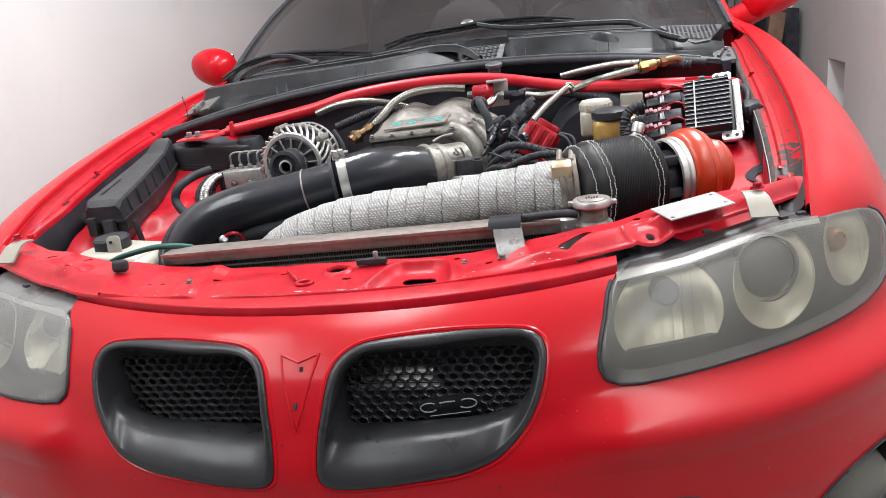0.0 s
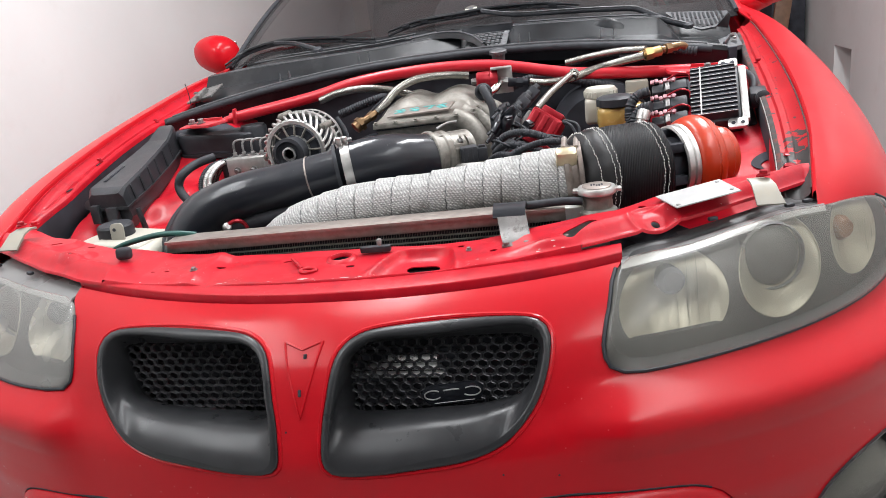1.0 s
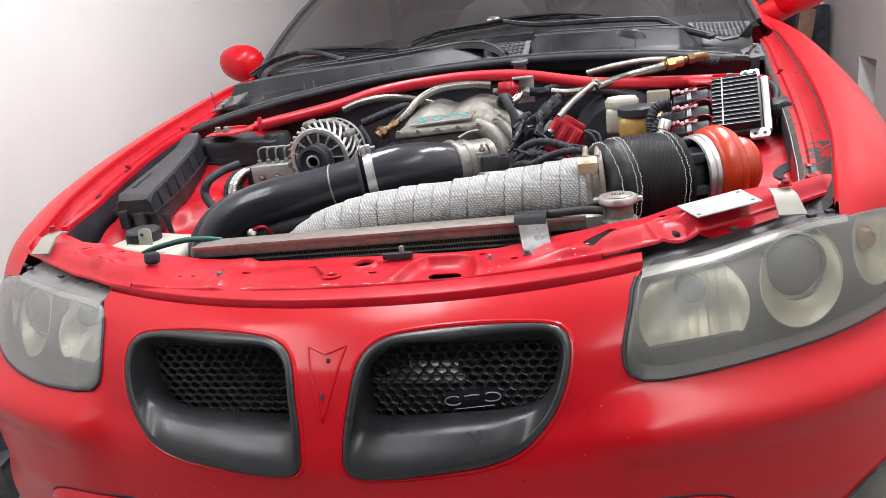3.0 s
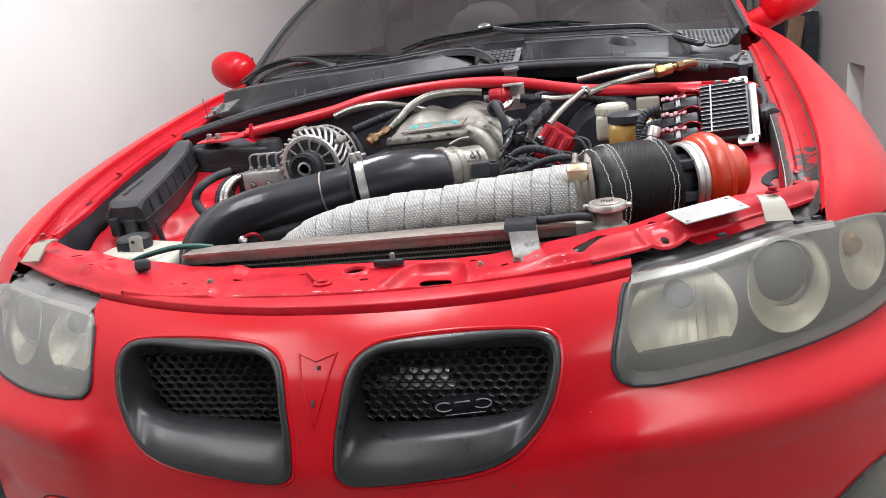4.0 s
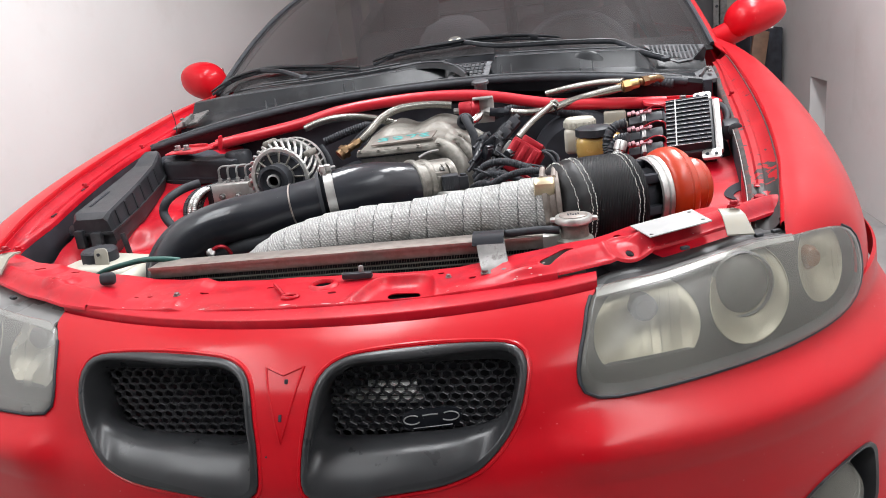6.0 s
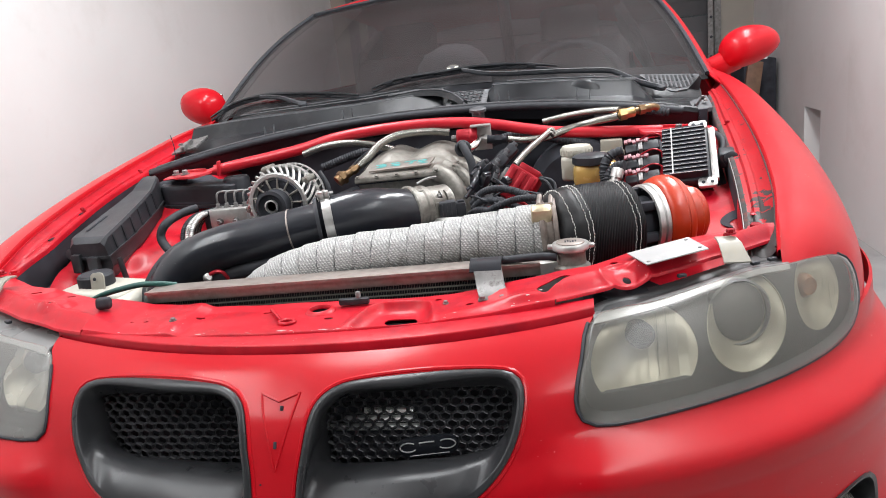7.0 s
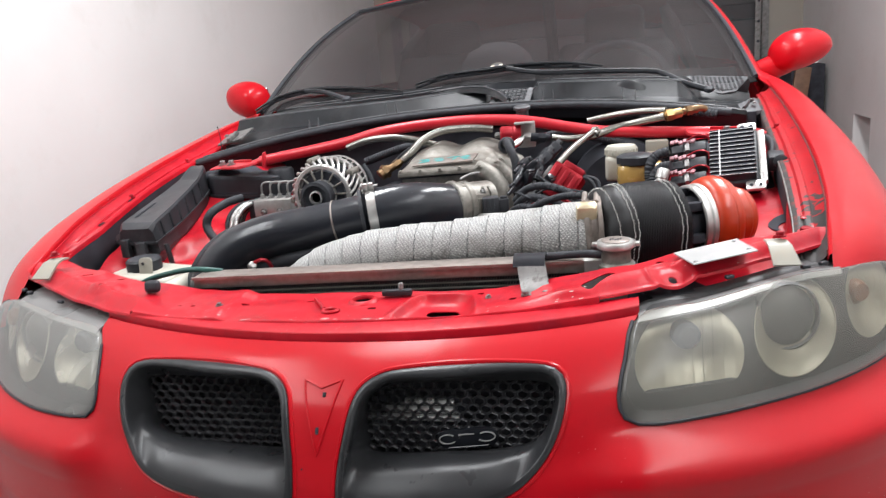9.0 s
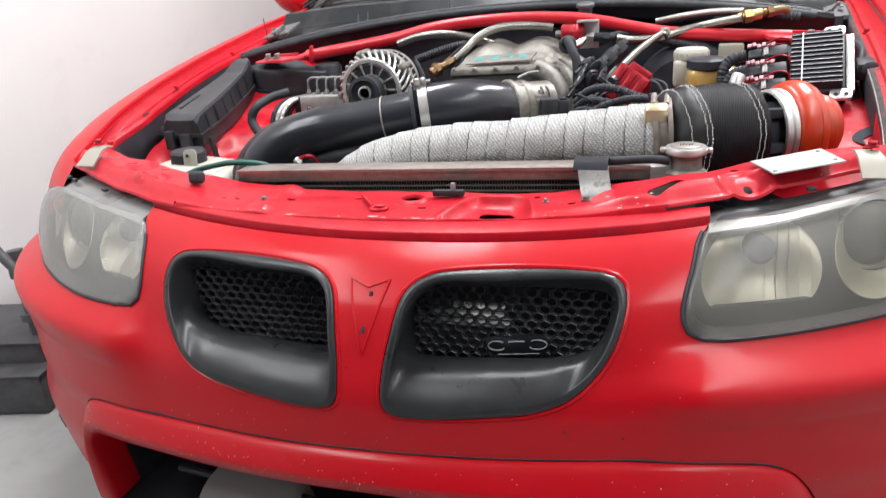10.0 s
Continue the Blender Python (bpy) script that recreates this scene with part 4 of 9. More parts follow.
        for i in range(nu):
            cols = []
            for a in np.linspace(0, 1, 5 if amp else 41):
                u = min(0.9995, max(-0.9995, -1 + 2 * (i + a) / nu))
                col = []
                for k in range(nv * 4 + 1 if nv > 1 else 33):
                    w = -1 + 2 * k / (nv * 4 if nv > 1 else 32)
                    v = w * math.sqrt(1 - u * u)
                    r = math.hypot(u, v) + 1e-6
                    px, pz = x + u * rx, z + v * rz
                    hx, hz = x + u / r * rx, z + v / r * rz
                    rim = float(nose_y(hx, hz)) + 0.027
                    plane = y + nx * 0.55 * (hx - x) + 0.14 * (hz - z)
                    py = y + nx * 0.55 * (px - x) + 0.14 * (pz - z) + (rim - plane) * r ** 3 + depth * (1 - r * r)
                    j = min(int((w + 1) / 2 * nv), nv - 1)
                    py += (rx * 2 / nu * tilt[i][j] * (a - 0.5) * 3 + rz * 2 / nv * lean[i][j] * ((w + 1) / 2 * nv - j - 0.5) * (1 if nv > 1 else 0.15)) * min(1, (1.0005 - r) * 12)
                    col.append((s * px, py, pz))
                cols.append(col)
            grid(bm, cols if s > 0 else cols[::-1])
        return part(name, bm, REFLECTOR, h, sharp=12 if amp else 60), m

    # inner high beam, its foot covered by the bezel
    o, m = reflector("inner_reflector", *spots[0], 0.0665 if s > 0 else 0.0565, 0.0505 if s > 0 else 0.0425, 0.040, 11, 1, 4 if s > 0 else 9, 0.10 if s > 0 else 0.09)
    bm = bmesh.new()
    lathe(bm, [(0.017, -0.040), (0.017, -0.018), (0.012, -0.012), (0.002, -0.010)], m @ pose(0.002, 0.026, 0), 20)
    part("bulb_shield", bm, DARK, o)
    # main projector, deep in a plain bowl with a bright rim
    o, m = reflector("main_reflector", *spots[1], 0.0545, 0.0515 if s > 0 else 0.047, 0.046, 1, 1, 1, 0.0)
    seat = m @ pose(-0.001, 0.0125, -0.016)
    bm = bmesh.new()
    lathe(bm, [(0.046, -0.024), (0.0445, -0.004), (0.042, -0.002), (0.0405, -0.006)], seat, 40, False)
    part("inner_ring", bm, LAMP_EDGE, o)
    bm = bmesh.new()
    lathe(bm, [(0.0405, -0.012), (0.035, -0.004), (0.024, 0.002), (0.010, 0.005), (0.001, 0.0055)], seat, 40)
    part("projector_lens", bm, LAMP_DARK, o, "dull grey projector lens")
    bm = bmesh.new()
    loop = []
    for k in range(49):
        x, z = spots[1][0] + 0.0540 * math.cos(math.tau * k / 48), spots[1][1] + (0.0510 if s > 0 else 0.0465) * math.sin(math.tau * k / 48)
        loop.append(Vector((s * x, float(nose_y(x, z)) + 0.0255, z)))
    sweep(bm, loop, 0.0009, 6, False)
    part("bright_ring", bm, REFLECTOR, o)
    # outer turn signal
    o, m = reflector("signal_reflector", *spots[2], 0.0385, 0.0455 if s > 0 else 0.0385, 0.026, 9, 8, 3, 0.06)
    bm = bmesh.new()
    lathe(bm, [(0.017, -0.03), (0.017, -0.010), (0.012, -0.002), (0.002, 0.0)], m @ pose(-0.010, 0.010, -0.004), 24)
    part("amber_bulb", bm, AMBER_LENS, o, "amber signal bulb")
    # top flange, coloured pale for the ceiling's reflection along the lens top
    bm = bmesh.new()
    up = [(x, z) for x, z in (LAMP if s > 0 else LAMP_LOW)[:5]]
    rws = [[], [], []]
    for p in curve_points([(x, z, 0) for x, z in up], 6):
        a = nose_point(p.x, p.y - 0.006, 0.003)
        for r, (dy, dz) in enumerate(((0, 0), (0.012, 0.006), (0.045, 0.0)) if s > 0 else ((0, 0), (0.010, 0.006), (0.072, 0.012))):
            rws[r].append((s * a.x, a.y + dy, a.z + dz))
    grid(bm, rws)
    thicken(bm, 0.003)
    part("top_flange", bm, LAMP_EDGE, h, "pale plastic lamp flange", sharp=60)
    for x in (0.50, 0.60, 0.625):
        bm = bmesh.new()
        p = nose_point(x, 0.714 - 1.2 * low, 0.0)
        box(bm, (s * p.x, p.y + 0.016, p.z + 0.010), (0.012, 0.007, 0.005), (0, 0, s * 25), 0.0015)
        part("clip", bm, BLACK_PLASTIC, h)
    return h


headlamp(-1), headlamp(1)


def fog_lamp(s):
    f = tagged(new("fog_lamp"), "clear fog lamp in a black surround")
    f.parent = car
    c = (0.675, 0.375)
    A = resample(FOG_OUT, 48, c)
    bm = bmesh.new()
    rings = [[nose_point(ax + (c[0] - ax) * t, az + (c[1] - az) * t, o) for ax, az in A] for t, o in ((-0.02, -0.003), (0.0, 0.003), (0.06, 0.002), (0.10, -0.012), (0.11, -0.03))]
    vs = [[bm.verts.new((s * p.x, p.y, p.z)) for p in r] for r in rings]
    for R, Q in zip(vs, vs[1:]):
        for k in range(48):
            bm.faces.new((R[k], R[(k + 1) % 48], Q[(k + 1) % 48], Q[k]))
    part("surround", bm, BEZEL, f)
    p = nose_point(0.675, 0.372, -0.03)
    m = axis_matrix((s * p.x, p.y, p.z), (s * 0.45, -1, 0.05))
    bm = bmesh.new()
    lathe(bm, [(0.075, 0.0), (0.07, 0.012), (0.045, 0.022), (0.001, 0.026)], m, 40, True, 0.9)
    o = part("lens", bm, LENS, f)
    o.visible_shadow = False
    bm = bmesh.new()
    lathe(bm, [(0.074, 0.0), (0.06, -0.02), (0.03, -0.035), (0.001, -0.04)], m, 40, True, 0.9)
    part("reflector", bm, LAMP_DARK, f)


fog_lamp(1)


# ---- fenders ----
FY = [0.15, 0.20, 0.30, 0.45, 0.70, 1.00, 1.30, 1.55, 1.85]
FXI = [0.620, 0.627, 0.648, 0.680, 0.712, 0.738, 0.758, 0.772, 0.79]
FZI = [0.712, 0.724, 0.750, 0.786, 0.828, 0.866, 0.897, 0.908, 0.912]
FXO = [0.71, 0.725, 0.766, 0.814, 0.855, 0.885, 0.90, 0.91, 0.915]
(_, FXI), (_, FZI), (FY, FXO) = smooth_table(FY, FXI), smooth_table(FY, FZI), smooth_table(FY, FXO)


def fender_row(y, n=26):
    xi, zi, xo = (float(np.interp(y, FY, k)) for k in (FXI, FZI, FXO))
    out = []
    for k in range(n):
        a = k / (n - 1)
        if a < 0.8:
            b = a / 0.8 * math.pi / 2
            x = xi + (xo - xi) * math.sin(b) ** 0.92
            z = 0.60 + (zi - 0.60) * max(0.0, math.cos(b)) ** 0.80
        else:
            x = xo + 0.006 * (a - 0.8) / 0.2
            z = 0.60 - 0.32 * (a - 0.8) / 0.2
        out.append((x, y, z))
    return out


def gutter_width(s, y):
    if s > 0:
        return float(np.interp(y, [0.26, 0.30, 0.36, 0.45, 0.70, 0.85, 1.0, 1.15, 1.3], [0.038, 0.041, 0.046, 0.052, 0.056, 0.055, 0.052, 0.044, 0.04]))
    return float(np.interp(y, [0.26, 0.30, 0.36, 0.45, 0.55, 0.70, 0.85, 1.0, 1.3], [0.006, 0.008, 0.014, 0.036, 0.034, 0.027, 0.026, 0.040, 0.045]))


def edge_at(y):
    return float(np.interp(y, FY, FXI)), float(np.interp(y, FY, FZI))


def fender(s):
    f = tagged(new("fender"), "red painted front fender with a bare inner lip")
    f.parent = car
    bm = bmesh.new()
    n, y1 = 60, 0.36
    ys = np.concatenate([[y1], np.linspace(0.40, 0.5, 12), np.linspace(0.52, 1.85, 50)])
    P = np.array([fender_row(y, n) for y in ys])
    # keep clear of the bumper's end and the wheel
    Y, Z = P[..., 1], P[..., 2]
    D = np.where(Z < 0.64, np.where(Y < 0.8, Y - 0.40, 9), 9)
    D = np.minimum(D, np.hypot(Y - 0.86, Z - 0.32) - 0.345)
    P[..., 0] *= s
    cut_sheet(bm, P, D)
    # the nose of the fender runs forward to the lamp's upper and outer edge
    low = 0.0 if s > 0 else 0.012
    edge = [q for q in lamp_outline(s) if q[0] > 0.631 - low and q[1] > 0.643 - low]
    edge.sort(key=lambda q: -math.atan2(q[1] - 0.65 + low, q[0] - 0.63 + low))
    rim = [nose_point(q[0], q[1], 0.0) for q in edge]
    first = [Vector(p) for p in fender_row(y1, n) if p[2] >= 0.64]
    ahead = [(Vector(p) - Vector(q)).normalized() for p, q in zip(fender_row(y1, n), fender_row(y1 + 0.02, n))]

    def lengths(pts):
        d = np.concatenate([[0], np.cumsum([(q - p).length for p, q in zip(pts, pts[1:])])])
        return d / d[-1]

    lf, lr = lengths(first), lengths(rim)
    rws = []
    for p, t, g in zip(first, ahead, lf):
        e = Vector([float(np.interp(g, lr, [r[i] for r in rim])) for i in range(3)])
        c = p + t * (e - p).length * 0.55
        col = [p * (1 - u) ** 2 + c * 2 * u * (1 - u) + e * u * u for u in np.linspace(0, 1, 14)]
        col += [e + Vector((-0.0015, 0.004, -0.001)), e + Vector((-0.003, 0.014, -0.002))]
        rws.append([(s * q.x, q.y, q.z) for q in col])
    grid(bm, rws if s > 0 else rws[::-1])
    bmesh.ops.remove_doubles(bm, verts=bm.verts, dist=0.0004)
    bmesh.ops.recalc_face_normals(bm, faces=bm.faces[:])
    part("outer_skin", bm, RED, f, sharp=50)
    # rolled inner lip
    bm = bmesh.new()
    rws = []
    for y in np.linspace(0.245, 1.32, 60):
        xi, zi = edge_at(y)
        rws.append([(s * (xi + dx), y, zi + dz) for dx, dz in ((0.002, 0.0), (-0.001, -0.0015), (-0.0025, -0.004), (-0.003, -0.011))])
    grid(bm, rws)
    part("edge_lip", bm, RED, f)
    tube("seam_line", [(s * (edge_at(y)[0] - 0.0035), y, edge_at(y)[1] - 0.0105) for y in np.linspace(0.27, 1.30, 14)], 0.0014, GREY_PRIMER if s > 0 else RED_BAY, f, 3, 6)
    # sloping gutter wall, shelf with a shallow swage, and the raw flange
    bm = bmesh.new()
    rws = []
    for y in np.linspace(0.26, 1.30, 90):
        xi, zi = edge_at(y)
        w = gutter_width(s, y)
        sw = 0.0022 * math.sin(min(1.0, max(0.0, (y - 0.34) / 0.1)) * math.pi / 2)
        rws.append([(s * (xi - q * w - c), y, zi + dz + k * sw) for q, c, dz, k in
                    ((0, 0.004, -0.011, 0), (0.10, 0.004, -0.016, 0), (0.30, 0.004, -0.0215, 0), (0.36, 0.004, -0.0225, 0), (0.42, 0.004, -0.0228, 1), (0.62, 0.002, -0.0245, 1), (0.68, 0.002, -0.0262, 0), (0.86, 0, -0.0275, 0), (0.90, 0, -0.0275, 0))])
    grid(bm, rws)
    part("gutter", bm, RED_FLAKED if s > 0 else RED_BAY, f, sharp=30)
    bm = bmesh.new()
    rws = []
    for y in np.linspace(0.26, 1.24, 60):
        xi, zi = edge_at(y)
        w = gutter_width(s, y)
        rws.append([(s * (xi - q * w - c), y, zi + dz) for q, c, dz in ((0.86, 0, -0.0268), (0.90, 0, -0.0262), (1.0, 0.0, -0.0285), (1.0, 0.0015, -0.031), (1.0, 0.0015, -0.040))])
    grid(bm, rws)
    part("inner_flange", bm, GREY_PRIMER if s > 0 else RED_BAY, f, "bare grey flange with flaking paint" if s > 0 else "")
    if s > 0:
        tube("bare_edge", [(edge_at(y)[0] - gutter_width(s, y) - 0.0012, y, edge_at(y)[1] - 0.0290) for y in np.linspace(0.29, 0.78, 18)], 0.0009, ALU_BRIGHT, f, 3, 6, "rubbed bright sheet edge")
    # gap shade is coloured in; only the s > 0 front is red
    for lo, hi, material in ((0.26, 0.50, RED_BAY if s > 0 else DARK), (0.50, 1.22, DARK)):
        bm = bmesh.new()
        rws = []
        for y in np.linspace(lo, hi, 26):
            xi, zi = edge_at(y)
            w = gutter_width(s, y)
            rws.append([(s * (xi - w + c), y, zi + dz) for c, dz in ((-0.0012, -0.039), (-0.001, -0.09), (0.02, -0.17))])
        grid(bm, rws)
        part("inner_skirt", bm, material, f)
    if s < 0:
        # dark sheet painted as the shade between the flange and the inner wing
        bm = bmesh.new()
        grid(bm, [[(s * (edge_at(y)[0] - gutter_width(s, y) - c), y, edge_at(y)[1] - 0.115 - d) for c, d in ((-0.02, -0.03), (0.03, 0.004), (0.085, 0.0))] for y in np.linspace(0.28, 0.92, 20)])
        part("gap_shade", bm, COWL, f)
    for y in (0.352, 0.90) if s > 0 else (0.62, 0.90):
        xi, zi = edge_at(y)
        w = gutter_width(s, y)
        bolt("fender_bolt", (s * (xi - 0.66 * w), y, zi - 0.0262), (0, -0.1, 1), 0.0085 if y < 0.4 else 0.005, RED_ANOD, f, 0.008)
    for y, q, a, b in ((0.395, 0.60, 0.013, 0.013), (0.66, 0.55, 0.011, 0.007)) if s > 0 else ((0.335, 0.60, 0.008, 0.014), (0.47, 0.80, 0.005, 0.016), (0.60, 0.80, 0.004, 0.012)):
        xi, zi = edge_at(y)
        w = gutter_width(s, y)
        bm = bmesh.new()
        box(bm, (s * (xi - q * w - 0.002), y, zi - 0.0238), (a, b, 0.002), (8, s * 4, 0), 0.0008)
        part("slot", bm, RED_ANOD if s > 0 and y < 0.5 else DARK, f)
    return f


fender(-1), fender(1)


def inner_apron(s):
    """Sloping red inner wing of the bay."""
    bm = bmesh.new()
    rws = []
    for y in np.linspace(0.24, 1.12, 90):
        xi, zi = float(np.interp(y, FY, FXI)), float(np.interp(y, FY, FZI))
        tower = math.exp(-((y - 0.92) / 0.16) ** 2)
        row = []
        for k in range(40):
            t = k / 39
            x = xi - 0.045 - t * 0.34
            z = zi - 0.05 - 0.05 * t - 0.35 * max(0, t - 0.55) / 0.45 + tower * 0.05 * math.exp(-((t - 0.35) / 0.25) ** 2) - 0.03 * math.exp(-((y - 0.30) / 0.12) ** 2)
            lump = 0.25 if s > 0 else 1.0
            z += 0.006 * lump * math.sin(y * 40) * math.sin(t * 9)
            z += lump * (1 - tower) * (0.008 * max(0.0, math.sin(y * 31 + 1.0) * math.sin(t * 14 + 0.6)) ** 0.6 - 0.010 * max(0.0, math.sin(y * 23 - t * 8)) ** 2) - 0.02 * tower
            row.append((s * x, y, z - 0.03 * (1 - tower)))
        rws.append(row)
    grid(bm, rws)
    thicken(bm, 0.003)
    part("inner_wing", bm, RED_BAY, car, "red painted inner wing panel", sharp=60)


inner_apron(-1), inner_apron(1)
# torn-looking access hole in the inner wing
bm = bmesh.new()
prism(bm, smooth_outline([(0.022, 0.032), (0.002, 0.024), (-0.014, 0.002), (-0.012, -0.018), (0.000, -0.030), (-0.002, -0.014), (0.006, -0.002), (0.020, 0.006)], 4), axis_matrix((0.622, 0.508, 0.7135), (-0.11, -0.20, 0.97), (0, 1, 0)), 0.0012)
part("access_hole", bm, DARK, car)


# ---- the front cross panel over the radiator ----
def top_edge(x):
    """Upper edge of the bumper skin at x: (y, z)."""
    z = float(nose_z(np.array(x), 0.6868))
    return float(nose_y(x, z)), z


def panel_front(x):
    a = np.abs(x)
    inner = 0.088 + 0.23 * a * a
    outer = np.interp(a, [0.335, 0.386, 0.46, 0.554, 0.64], [0.114, 0.129, 0.162, 0.218, 0.275])
    return np.where(a < 0.335, inner, outer) + 0.045 * x


def panel_z(x, y):
    x, y = np.asarray(x, float), np.asarray(y, float)
    right = np.interp(x, [0, 0.15, 0.19, 0.25, 0.30, 0.335, 0.44, 0.56, 0.64], [0.702, 0.702, 0.705, 0.714, 0.724, 0.731, 0.738, 0.744, 0.746])
    left = np.interp(-x, [0, 0.172, 0.178, 0.194, 0.200, 0.22, 0.28, 0.335, 0.40, 0.48, 0.56, 0.64], [0.702, 0.702, 0.7028, 0.7098, 0.7100, 0.7080, 0.711, 0.721, 0.727, 0.732, 0.737, 0.740])
    h = np.where(x > 0, right, left)
    a = np.abs(x)
    f = panel_front(x)
    # folded front edge, deeper where the panel stands higher
    fold = np.where(a < 0.335, 0.45 * (h - 0.702), 0.013)
    k = np.clip((f + 0.024 - y) / 0.024, 0, 1)
    k = k * k * (3 - 2 * k)
    z = h - fold * k
    # a long crease behind the fold
    z = z + 0.0035 * np.exp(-((y - f - 0.030) / 0.006) ** 2) * np.clip((a - 0.31) / 0.05, 0, 1)
    # raised rear hem
    z = z + 0.002 * np.clip((y - 0.180 - 0.045 * x) / 0.016, 0, 1) * np.clip((0.24 - a) / 0.03, 0, 1)
    # latch dish with a steep back and a rolled rim
    u, v = (x - 0.119) / (0.052 - 0.22 * (y - 0.13)), np.maximum(y - 0.150, 0) / 0.036
    r = (u ** 4 + v ** 4) ** 0.25
    back = np.clip((y - f) / 0.014, 0, 1)
    z = z - 0.012 * (1 - (1 - np.clip((1.0 - r) / 0.46, 0, 1)) ** 2) * back + 0.0034 * np.exp(-((r - 1.05) / 0.12) ** 2) * back
    # dimples and bosses
    q = np.hypot(x - 0.428, (y - 0.182) * 1.25)
    z = z - 0.007 * np.clip((0.032 - q) / 0.016, 0, 1) + 0.0018 * np.exp(-((q - 0.034) / 0.004) ** 2)
    q = np.hypot(x + 0.418, (y - 0.165) * 1.2)
    z = z + 0.006 * np.clip((0.030 - q) / 0.014, 0, 1)
    q = np.hypot(x + 0.478, (y - 0.212) * 1.2)
    z = z + 0.006 * np.clip((0.034 - q) / 0.014, 0, 1)
    z = z + 0.004 * np.exp(-(((x - 0.300) / 0.030) ** 2 + ((y - 0.135) / 0.008) ** 2))
    # slow unevenness of pressed sheet
    return z + 0.0005 * np.sin(x * 61 + y * 23) + 0.0004 * np.sin(x * 29 - y * 90)


def front_panel():
    cols, rows = 560, 90
    P = np.zeros((rows, cols, 3))
    D = np.full((rows, cols), 1.0)
    for j, x in enumerate(np.linspace(-0.635, 0.650, cols)):
        y0 = float(panel_front(np.array(x)))
        y1 = np.interp(x, [-0.64, -0.59, -0.53, -0.445, -0.38, -0.31, -0.2, 0.2, 0.28, 0.33, 0.38, 0.43, 0.54, 0.64], [0.33, 0.29, 0.255, 0.228, 0.20, 0.206, 0.196, 0.203, 0.208, 0.206, 0.215, 0.25, 0.305, 0.33])
        y = y0 + (max(y1, y0 + 0.03) - y0) * np.linspace(0, 1, rows)
        P[:, j, 0], P[:, j, 1] = x, y
        P[:, j, 2] = panel_z(np.full(rows, x), y)
    X, Y = P[..., 0], P[..., 1]

    def slot(cx, cy, w, h, ang=0.0):
        c, s_ = math.cos(ang), math.sin(ang)
        u, v = (X - cx) * c + (Y - cy) * s_, -(X - cx) * s_ + (Y - cy) * c
        q = np.maximum(np.abs(u) - (w - h) / 2, 0)
        return np.hypot(q, v) - h / 2

    for sp in ((0.334, 0.162, 0.056, 0.018, 0.8), (0.001, 0.166, 0.027, 0.027), (0.124, 0.141, 0.046, 0.022), (0.415, 0.218, 0.011, 0.009),
               (0.429, 0.178, 0.011, 0.008), (-0.079, 0.166, 0.014, 0.005, 0.3), (-0.031, 0.119, 0.012, 0.008), (0.024, 0.134, 0.013, 0.008), (0.220, 0.150, 0.011, 0.008),
               (0.240, 0.154, 0.012, 0.007), (0.17, 0.186, 0.010, 0.007), (-0.483, 0.204, 0.018, 0.006, 0.5), (-0.424, 0.207, 0.014, 0.005, 0.4), (-0.417, 0.156, 0.014, 0.005, 0.3),
               (-0.178, 0.152, 0.013, 0.006, 0.5), (-0.250, 0.128, 0.008, 0.005), (-0.272, 0.128, 0.008, 0.003), (0.575, 0.262, 0.008, 0.008)):
        D = np.minimum(D, slot(*sp))
    bm = bmesh.new()
    cut = cut_sheet(bm, P, D)
    lip(bm, cut, (0, 0, -0.0015))
    thing_ = part("radiator_support", bm, RED_BAY, car, "stamped red steel cross panel with slots and scratches", sharp=40)
    # front face of the panel, folded down
    for lo, hi, drop in ((-0.335, 0.335, 0.0), (-0.64, -0.336, 0.004), (0.336, 0.650, 0.004)):
        bm = bmesh.new()
        rws = []
        for x in np.linspace(lo, hi, 110):
            y = float(panel_front(np.array(x)))
            z = float(panel_z(np.array(x), np.array(y)))
            low = z - drop if drop else top_edge(x)[1] + 0.006
            rws.append([(x, y, z), (x, y - 0.0012, z - 0.0012), (x, y - 0.002, min(low, z - 0.0014)), (x, y + 0.006, min(low, z - 0.0014) - 0.002)])
        grid(bm, rws)
        part("support_face", bm, RED_BAY, thing_, sharp=60)
    # flat strip between the panel and the bumper skin
    bm = bmesh.new()
    rws = []
    for x in np.linspace(-0.384, 0.384, 110):
        y, z = top_edge(x)
        f = float(panel_front(np.array(min(max(x, -0.333), 0.333)))) + 0.006 + (0.12 * max(0.0, abs(x) - 0.333))
        rws.append([(x, y + 0.006, z - 0.02), (x, y + 0.006, z + 0.0078), (x, y + 0.0068, z + 0.0098), (x, y + 0.0085, z + 0.0106), (x, max(f - 0.006, y + 0.016), z + 0.0122), (x, max(f, y + 0.02), z + 0.0122)])
    grid(bm, rws)
    part("bumper_strip", bm, RED_BAY, thing_, "narrow red strip along the bumper edge", sharp=60)
    # raised hem ring round the buffer hole
    bm = bmesh.new()
    lathe(bm, [(0.0135, -0.002), (0.0138, 0.001), (0.0155, 0.0035), (0.0190, 0.0025), (0.0225, -0.001)], pose(0.001, 0.166, 0.7025), 28, False)
    part("buffer_ring", bm, RED_BAY, thing_)
    bm = bmesh.new()
    sweep(bm, [Vector((-0.031 + 0.011 * math.cos(a), 0.119 + 0.008 * math.sin(a), 0.7045)) for a in np.linspace(0, math.tau, 21)], 0.0028, 8, False)
    part("ring_hook", bm, RED_BAY, thing_)
    tube("prop_rod_hook", [(-0.041, 0.123, 0.706), (-0.058, 0.146, 0.7065), (-0.072, 0.164, 0.7075)], 0.0024, RED_BAY, thing_)
